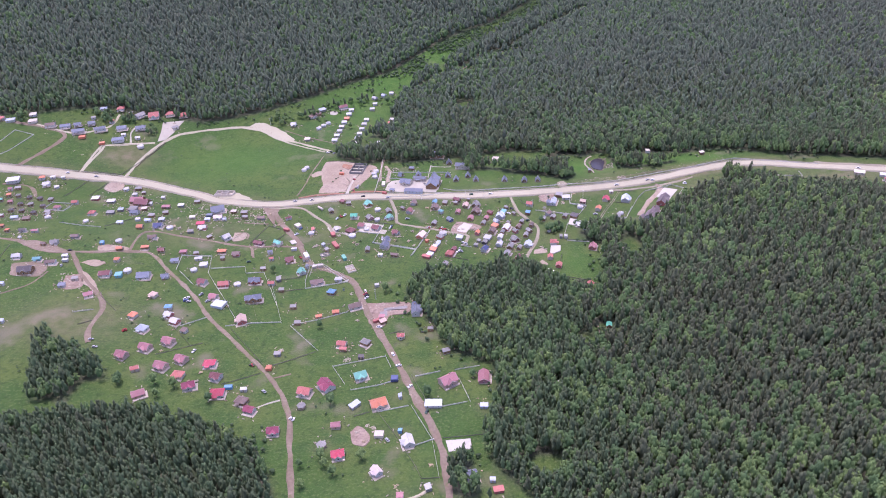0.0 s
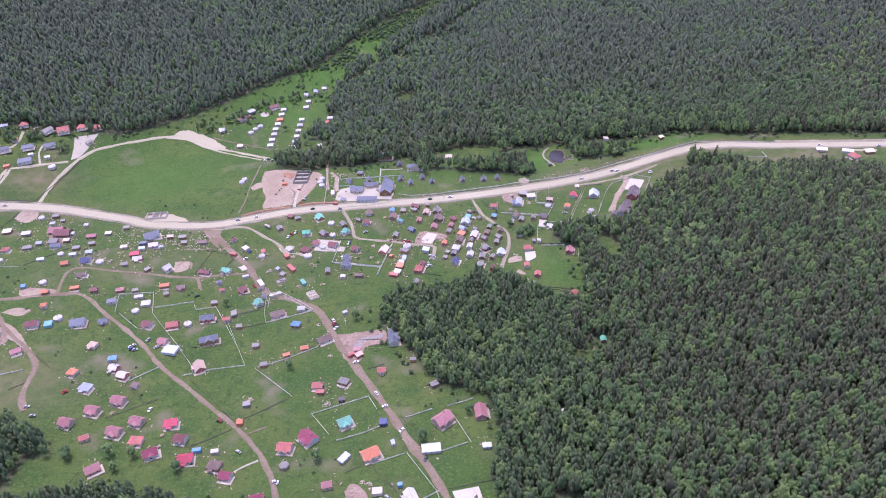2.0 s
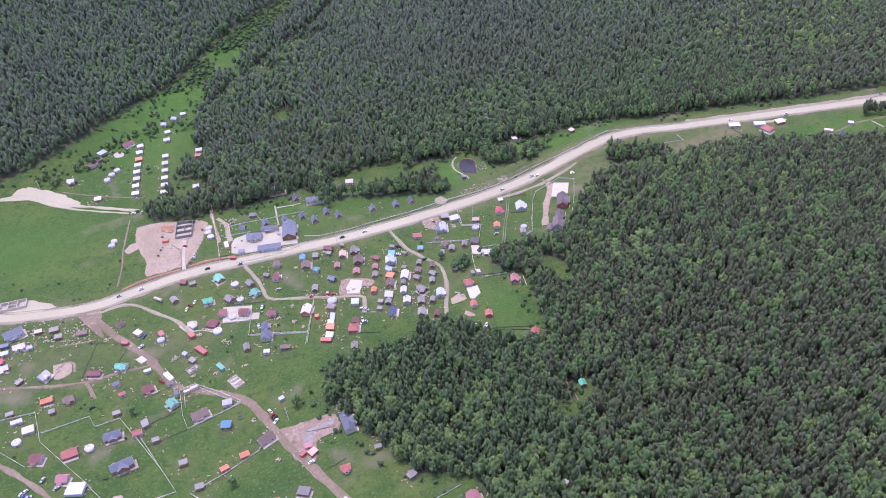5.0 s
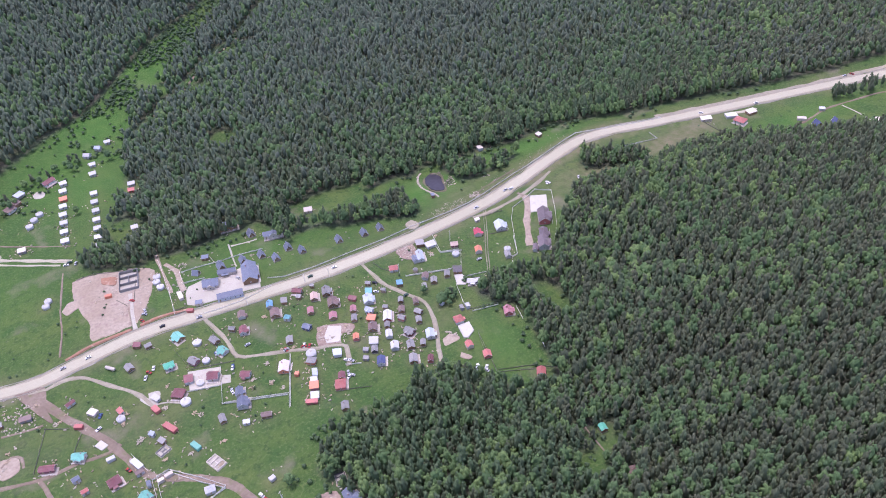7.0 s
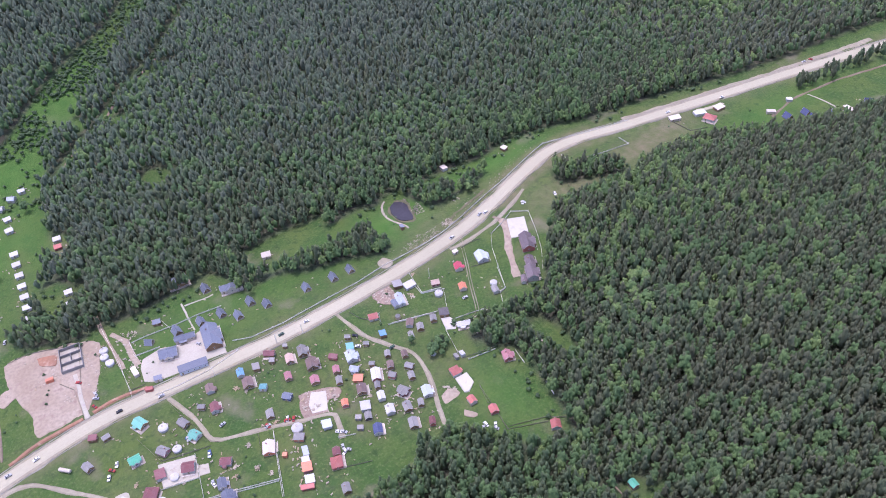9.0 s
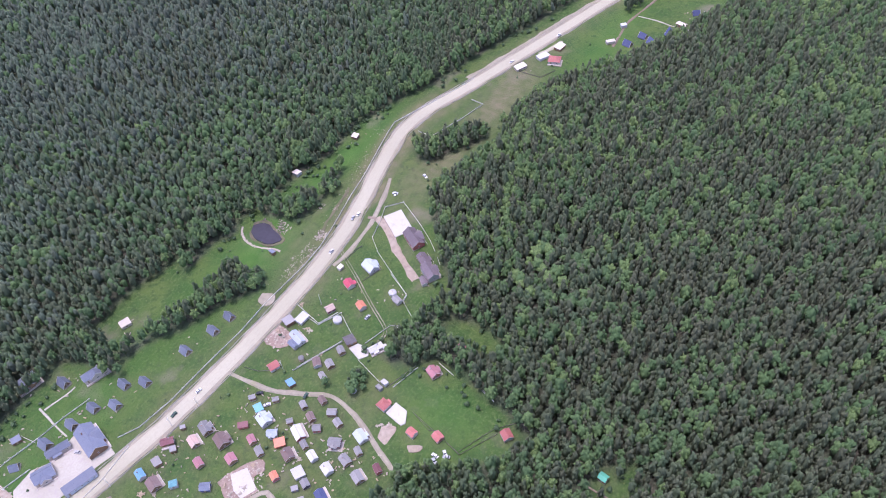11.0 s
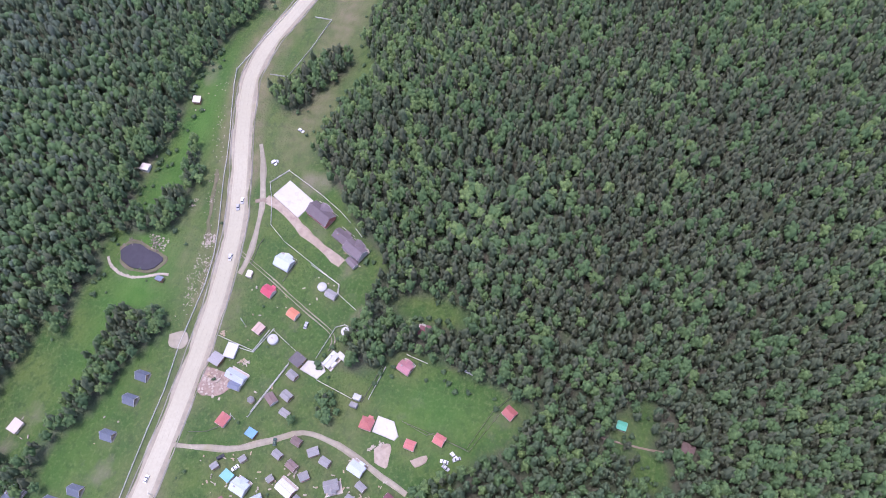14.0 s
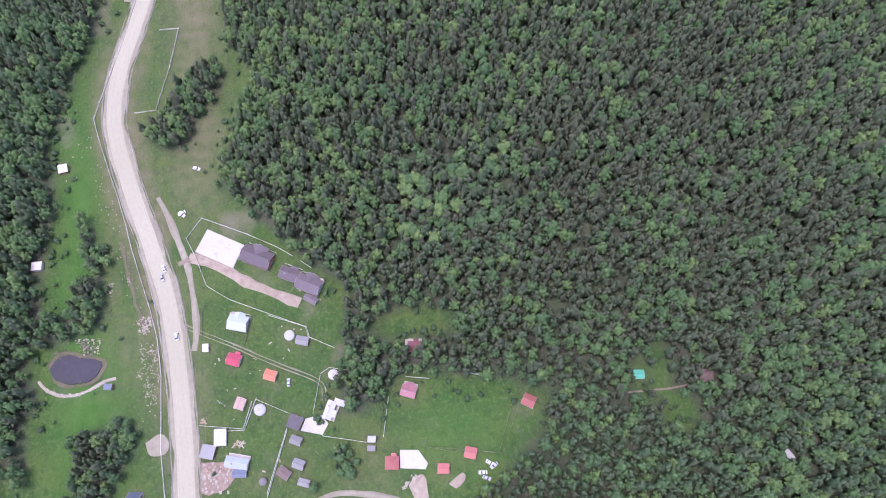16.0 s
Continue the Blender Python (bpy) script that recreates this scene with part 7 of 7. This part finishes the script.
fence([(-128, 511.8), (-129.6, 522.7), (-128.9, 544.1), (-119.9, 544.9), (-106, 528.8), (-96.1, 518.7), (-128, 511.8)])
fence([(-150.6, 508.3), (-128, 511.8)], False)
fence([(-147.6, 524.9), (-132.6, 528.1)], False)
fence([(-154.2, 516.1), (-139.5, 469.9), (-160.8, 469.4), (-179.1, 466.1)])
fence([(-132.2, 465), (-108.6, 435.9)])
fence([(-131, 466.1), (-112, 471.6), (-92.2, 479.2)])
fence([(-163.4, 489.1), (-156.9, 470.4)], False)
fence([(-186, 496.3), (-173.4, 474)])
fence([(-175.2, 463.9), (-142.2, 420.8)], False)
fence([(-86.1, 399.6), (-96.2, 418.1), (-61.3, 426.2), (-56.9, 414.2)])
fence([(-137.3, 421.6), (-121.8, 428.6), (-109.8, 434.9)], False)
fence([(-64.6, 480.3), (-48.6, 477.7)], False)
fence([(-60.2, 450.8), (-49.7, 453.2)], False)
fence([(-81.8, 393.9), (-65.9, 396.8), (-51.3, 401.7)])
fence([(-62.9, 372.5), (-50.2, 350.4), (-38.3, 326.7), (-34.6, 317.2)], False)
fence([(-62.9, 372.5), (-43.7, 376.8)])
fence([(-40.5, 404), (-24.2, 407.9)])
fence([(-14.7, 408.6), (1.8, 411.5)])
fence([(-12.1, 399.8), (-5.4, 377.8)])
fence([(-22.9, 374.4), (-7.3, 377.9)])
fence([(-42.3, 376.7), (-29, 347.3), (-24.6, 316.6)])
fence([(-38.8, 342.9), (-27.8, 347.2)])
fence([(-22.3, 347.7), (4.3, 349.3)], False)
fence([(-43.3, 406.3), (-29.3, 372)], False)
fence([(-77.5, 369.5), (-68.1, 372.9)], False)
fence([(-34.6, 317.2), (-24, 317.3)], False)
fence([(-223.3, 474.5), (-197.2, 442.3)], False)
fence([(-211.4, 465.7), (-195.1, 476.2)])
fence([(-167.3, 403.4), (-143.5, 414.1)], False)
fence([(-468.6, 752), (-460.6, 773.4), (-440.6, 769.1), (-455.5, 740.8), (-461.9, 733.8)])
fence([(-368.6, 723.1), (-341.2, 722.4), (-332.3, 737.2), (-311.8, 775.9)], False)
fence([(-82, 742.6), (-82.4, 716.3), (-83.9, 690.5), (-85.2, 666.3)])
fence([(-72.3, 704.6), (-73.2, 691.8), (-58.7, 689.1)])
fence([(-86, 664.2), (-78.8, 663.8)], False)
fence([(-74.5, 655.7), (-62.9, 653.6), (-42.9, 652.6), (-22.2, 655.6)])
fence([(-83, 699.9), (-82.1, 671.4)], False)
fence([(-293.7, 480.8), (-279.9, 484.2)])
fence([(-284.1, 466.2), (-276.4, 470.9)], False)
fence([(-282.8, 503.9), (-262.8, 482.8)], False)
fence([(-219.3, 433.7), (-190.4, 446.6)], False)
fence([(-391.6, 657.9), (-388.9, 669.8), (-368.7, 669.5), (-372, 652.3), (-390.8, 655.9)])
fence([(-362.1, 622.8), (-340.4, 615.2), (-320.3, 610.4)])
fence([(-382.5, 682.8), (-368.3, 710.1)], False)
fence([(-360.3, 684.8), (-349.7, 707.9)], False)
fence([(-317.9, 612.5), (-290.4, 637.9)], False)
fence([(-379.6, 551.6), (-381, 574.3)], False)
fence([(-235.2, 558.6), (-234.4, 539.1)])
fence([(101.8, 520.5), (99.7, 511.8)])
fence([(78.7, 561.3), (95.7, 557.5)])
fence([(72.2, 543.1), (68.4, 530.7), (70.1, 527.7)], False)
fence([(67.3, 518.5), (65.4, 510.4), (85.3, 500.5)], False)
fence([(89.3, 629.5), (88.7, 622.2), (102.4, 616.2)])
fence([(45.3, 638.1), (47.4, 630.1), (51.1, 624.8)], False)
fence([(344.8, 645.9), (345.7, 628.7), (358.4, 623.3)], False)
fence([(57.9, 613.9), (86.6, 603.3)])
fence([(-81.4, 574.7), (-74.6, 572.2)], False)
fence([(-71.3, 703.8), (-63.6, 703.4), (-43.5, 700.1), (-30.3, 699.1), (-14.7, 696.3)])
fence([(-49.6, 708.5), (-47.9, 699.4)])


# ---- cars ----
car(168, 656.9, 17, "white", 0.3)
car(163.5, 657.7, 200, "silver", 0.3)
car(194.5, 648, 225, "white")
car(134.8, 651.4, 10, "silver", 0.3)
car(134.6, 651.2, 188, "white", 0.3)
car(107.5, 601.4, 358, "silver")
car(3.4, 649.2, 178, "green", 0.3)
car(20.7, 648.7, -3, "white", 0.3)
car(37.7, 619.5, 312, "black")
car(34.6, 611.2, 140, "white")
car(-23.4, 592, 242, "white")
car(-20.7, 589.8, 57, "red")
car(-34.1, 594.6, 15, "silver")
car(49.8, 597.5, 11, "green")
car(-34.1, 594.9, 97, "red")
car(-72.9, 581.2, 259, "silver")
car(-8.8, 557, 257, "silver")
car(-7.8, 553.9, 142, "silver")
car(-9.7, 553.6, 208, "white")
car(-5.6, 566.6, 316, "white")
car(-53.3, 611.8, 13, "silver")
car(-66.6, 599.4, 78, "blue")
car(-71.7, 615.7, 157, "blue")
car(-3.5, 564.8, 308, "silver")
car(-95.6, 657.7, 176, "black", 0.3)
car(-72.6, 652.6, 176, "silver", 0.3)
car(-109.2, 624.5, 246, "white")
car(-112.5, 622.6, 308, "red")
car(-115.3, 619.1, 242, "white")
car(-72.3, 615.3, 252, "silver")
car(-23.9, 591.3, 347, "red")
car(-147.5, 594.3, 205, "white")
car(-144.9, 603.7, 236, "blue")
car(-138.5, 557.1, 299, "red")
car(-73.1, 580.2, 96, "white")
car(-179.4, 551.1, 23, "green")
car(-206.2, 505.2, 230, "silver")
car(-199.3, 496.5, 32, "silver")
car(-216.3, 499.3, 24, "white")
car(-213.2, 495.7, 7, "silver")
car(-98.2, 507.8, 277, "green")
car(-80.8, 500.8, 43, "red")
car(-79.6, 495.8, 221, "white")
car(-151.4, 422.5, 136, "red")
car(-56.3, 427.7, 119, "white")
car(-51.9, 415.6, 182, "white")
car(-81.1, 504.5, 111, "white")
car(-79.6, 498.7, 39, "black")
car(-67.6, 458.7, 11, "white")
car(-116, 370, 350, "white")
car(-43.6, 394.4, 220, "white")
car(-32.5, 370.3, 248, "green")
car(-55.6, 348.1, 122, "silver")
car(-151.4, 422.3, 345, "green")
car(-138.1, 395.7, 136, "silver")
car(-116, 369.3, 313, "silver")
car(-249.1, 459.9, 232, "red")
car(-194.2, 437.5, 245, "white")
car(-391, 717.2, 179, "white", 0.3)
car(-363.3, 715.6, -1, "silver", 0.3)
car(-328.4, 565.1, 352, "black")
car(-326.2, 542.4, 109, "silver")
car(-268.8, 449.1, 4, "silver")
car(-263.2, 440.8, 355, "silver")
car(-249.1, 459.9, 7, "red")
car(-215.1, 500.1, 212, "white")
car(-215.6, 496.9, 22, "blue")
car(60.9, 514.8, 120, "silver")
car(56.1, 518.7, 245, "silver")
car(398.1, 642.7, 168, "white", 0.3)
car(351.6, 656.6, -10, "white", 0.3)
car(489.5, 632.8, 163, "silver")
car(496.5, 631.3, 108, "red")
car(-39.1, 675.8, 115, "silver")
car(-133.9, 756.6, 67, "silver")
car(-107.4, 694, 133, "red")
car(-102.2, 679.2, 95, "silver")
car(-103.2, 676, 136, "silver")
car(-105.8, 670.5, 293, "red")
car(217.6, 640.3, 246, "white")
car(195.1, 648, 112, "white")
car(62.2, 516.5, 235, "white")
car(58.6, 520, 86, "white")
car(-142.8, 655.9, 187, "white", 0.3)
car(-158, 654.9, 6, "silver", 0.3)
car(-67.3, 598.4, 243, "white")
car(-137.7, 760.4, 158, "green")
car(-140.4, 758.5, 346, "white")


# ---- groves and single trees ----
grove([(451.8, 615.9), (493.7, 606.5), (551.1, 598.9), (541.3, 592.8), (484.1, 599.9), (447.8, 610.4)], 29, "tall")
grove([(68, 588.6), (77.7, 580.5), (71.5, 570.2), (62.9, 575.6)], 11, "leafy")
grove([(183.4, 694.7), (182, 683.1), (172.3, 681.7), (172, 690.6)], 12, "leafy")
grove([(97.5, 680.2), (97.6, 671.2), (87, 671.1), (86.7, 678.3)], 14, "leafy")
grove([(228.6, 622.7), (229.1, 614.1), (220.4, 613.2), (221.1, 621.7)], 7, "pine")
grove([(-392.2, 814.5), (-383.4, 817.9), (-372.8, 814.8), (-370.9, 800.3), (-382.3, 799.9)], 12, "leafy")
grove([(-363.7, 809.8), (-350.7, 812.2), (-347.4, 802.9), (-359.4, 800.8)], 8, "leafy")
grove([(-465.5, 797.6), (-456.6, 799.3), (-450.4, 781), (-457.4, 779.8)], 8, "leafy")
grove([(-336.5, 801.7), (-321.6, 804.3), (-319.8, 788.5), (-330.9, 786.5)], 7, "leafy")
grove([(-213.4, 831.4), (-204.3, 840), (-192.6, 836.1), (-194.4, 826.5), (-210.1, 822.8)], 9, "leafy")
grove([(-182.1, 843.1), (-153.9, 871.8), (-125.1, 885.5), (-108.1, 889.3), (-107.3, 875.8), (-128.6, 874.7), (-151, 864.2), (-175.3, 837.9)], 22, "leafy")
grove([(38, 530.6), (41.8, 532.2), (46.7, 526.6), (52.4, 518.8), (52.5, 515.6), (37, 527.5)], 14, "leafy")
tree(-234.4, 402.6, "leafy")
tree(-210.8, 403.1, "leafy")
tree(-197.2, 400.5, "leafy")
tree(-171.3, 386.4, "leafy")
tree(-206.1, 391.4, "leafy")
tree(-234.4, 406.3, "leafy")
tree(-93.5, 335.7, "leafy")
tree(-90.9, 329.2, "leafy")
tree(-85.3, 322.6, "leafy")
tree(-105.4, 330, "leafy")
tree(-102.4, 314.4, "leafy")
tree(-31.9, 384.7, "leafy")
tree(-3.2, 400.4, "leafy")
tree(-93.2, 381.4, "leafy")
tree(-69.6, 333.5, "leafy")
tree(-156.6, 536.3, "leafy")
tree(-65.6, 502.3, "leafy")
tree(-110.3, 461.6, "leafy")
tree(60.5, 592.7, "leafy")
tree(-122.5, 817.8, "leafy")
tree(-85.9, 879.9, "leafy")


# ---- piles and clutter ----
pile(83.1, 625.7)
pile(72.5, 639.1)
pile(71.8, 633.7)
pile(82.8, 623.5)
pile(57, 553.6)
pile(59.6, 549.6)
pile(94.5, 639.7)
pile(-112.7, 721.2)
pile(-116.6, 716.3)
pile(-116.6, 708.2)
pile(-97.8, 712.9)
pile(-69.5, 712.7)
pile(-66.5, 710.2)
pile(-73.2, 713.6)
pile(-95.2, 694.5)
pile(-101.2, 682)
pile(-128.6, 730.2)
pile(-144.2, 711.7)
pile(-115.7, 683.6)
pile(-10.6, 597.8)
pile(-12.3, 592.5)
pile(5.7, 593.2)
pile(4.5, 589)
pile(21, 576.2)
pile(-32.5, 624.6)
pile(-36.2, 629.5)
pile(-9.6, 588.5)
pile(-5.7, 588.7)
pile(-64.6, 358.9)
pile(-60.5, 354.2)
pile(-74.4, 356)
pile(-70, 348)
pile(-68.5, 360.9)
pile(-49, 312.5)
pile(-29.5, 326.7)
pile(-47.7, 591)
pile(-50.5, 575.2)
pile(-45.9, 567.1)
pile(-59.6, 582.5)
pile(-62.3, 576.8)
pile(-29.3, 594.4)
pile(-216.7, 437.6)
pile(-135.8, 434.6)
pile(-184.3, 406.8)
pile(-184, 415.3)
pile(-134.8, 436.1)
pile(-88, 424.1)
pile(-86.2, 424.9)
pile(-133.8, 438.1)
pile(-84.3, 467.9)
pile(-91.7, 502.7)
pile(-342.6, 674.8)
pile(-335.5, 670.2)
pile(-324.9, 697.1)
pile(-311.4, 689.1)
pile(-315.7, 641.1)
pile(-257.2, 612.8)
pile(-251.1, 608.9)
pile(-276.7, 642.6)
pile(-247.9, 620.4)
pile(-110.6, 589.9)
pile(-105.5, 606.1)
pile(-181.6, 634.9)
pile(-183.9, 623.9)
pile(-165.7, 611.3)
pile(-168.9, 611.5)
pile(-135.9, 563.2)
pile(-88.3, 548.3)
pile(-93.6, 534.7)
pile(-106, 549.9)
pile(-129.3, 573.3)
pile(-127.7, 575.5)
pile(-195.4, 602.4)
pile(-119.5, 553.5)
pile(-47.6, 589.9)
pile(-50.6, 574.4)
pile(-36.2, 630)
pile(-58.8, 642.5)
pile(-96.6, 576.9)
pile(-94, 574.5)
pile(-251.5, 644.9)
pile(-245.6, 648.6)
pile(-176.8, 632.2)
pile(-198.1, 591.3)
pile(-196, 596.3)
pile(-133.9, 591)
pile(-131.5, 597.2)
pile(-118.2, 567)
pile(-94.7, 534)
pile(-213.8, 638.2)
pile(-197.3, 640.9)
pile(-206, 626.4)
pile(-395.3, 751.1)
pile(-386.4, 746)
pile(-384.1, 753.9)
pile(-430.1, 773.4)
pile(129.3, 663.3)
pile(109.7, 665.1)
pile(124.7, 661.6)
pile(113.9, 664.2)
pile(139.4, 666.8)
pile(118.7, 668.5)
pile(141.4, 666.8)
pile(144.4, 668.6)
pile(143, 665)
pile(140.3, 665)
pile(164.7, 673.2)
pile(163, 682.3)
pile(159.2, 682.2)
strew([(241.7, 701), (242.8, 693), (189.6, 676.8), (144.5, 664.6), (96.4, 661.3), (95.4, 668.1), (119.4, 665.7), (156, 674.2), (195.5, 685)], 130, 0.2)
strew([(122.1, 714.3), (117.9, 710.4), (114.8, 704.8), (113.9, 697.5), (115.5, 690.8), (118.5, 684.7), (119.6, 679.2), (118.2, 679.2), (116.9, 684.7), (114, 690.8), (112.4, 697.4), (113.3, 704.8), (116.5, 711)], 150, 0.3)
strew([(139.7, 698.8), (138.2, 686.2), (130.5, 686.1), (131.6, 694.8)], 60, 0.35)
strew([(146.4, 669.5), (145.6, 663.2), (138.1, 662.4), (137.9, 668.6)], 60, 0.35)
strew([(134.3, 668.5), (133.2, 659), (111.5, 658.3), (103.3, 660.9), (103.9, 665.1), (118.7, 668.5)], 150, 0.22)
strew([(-112.7, 729.5), (-97.2, 718.7), (-95.2, 694.5), (-102.3, 673.5), (-118.3, 679.2), (-125.2, 707.5)], 90, 0.45)
strew([(-79.6, 721.1), (-63.9, 710.2), (-72, 685.3), (-81.9, 675.7), (-80.8, 692.6)], 50, 0.5)
strew([(77, 641.7), (75.4, 628.2), (62.9, 629.2), (63.9, 641.5)], 70, 0.5)
strew([(-9.6, 604), (9, 592.2), (5.5, 586.4), (-4.2, 580.7), (-16.1, 588)], 70, 0.4)
strew([(-77.6, 486.9), (-49.6, 485.6), (-47.7, 470.4), (-72.9, 461.4)], 50, 0.4)
strew([(-257.6, 653.9), (-238.3, 660.3), (-178.9, 643.3), (-174.8, 621.4), (-205.1, 622.7), (-245.6, 624.2)], 70, 0.5)
strew([(-356.2, 705.1), (-310.6, 710.9), (-287.5, 639), (-327.9, 637.2)], 90, 0.5)
strew([(-293.7, 657.4), (-244.5, 644.4), (-232.8, 601.4), (-271.6, 601.4)], 60, 0.5)
strew([(-261.9, 662.8), (-179.6, 647.1), (-171.7, 604.2), (-243.5, 605.1)], 110, 0.45)
strew([(-194.7, 650.3), (-174.5, 628.8), (-177, 607.9), (-197.1, 619.9)], 70, 0.45)
strew([(-326.8, 532), (-306.4, 532.6), (-296.3, 509.4), (-316.1, 508.9)], 50, 0.5)
deadwood(129.5, 708.6)
deadwood(131.8, 705.4)
deadwood(131.5, 701.2)
deadwood(128.9, 697.8)
deadwood(135.8, 694.7)
deadwood(133.2, 729.8)
deadwood(125.6, 709.2)
deadwood(132.2, 691.1)
utility_pole(-72.5, 493.7)
utility_pole(-210.6, 825.9)
utility_pole(-1.7, 645.6)
utility_pole(14.5, 642.7)
utility_pole(101.4, 631.1)
utility_pole(55.8, 619.4)
utility_pole(-41.9, 646.5)
utility_pole(-72.7, 496.1)

for thing in scene.objects:
    if thing.parent is None and thing.get("category") in ("house", "shed", "cabin", "yurt", "container", "gazebo", "building"):
        HOUSE_SPOTS.append((thing.location.x, thing.location.y, 7.0))
yard_clutter()
lay_heaps()
build_ground()
plant_forest()
plant_shrubs()
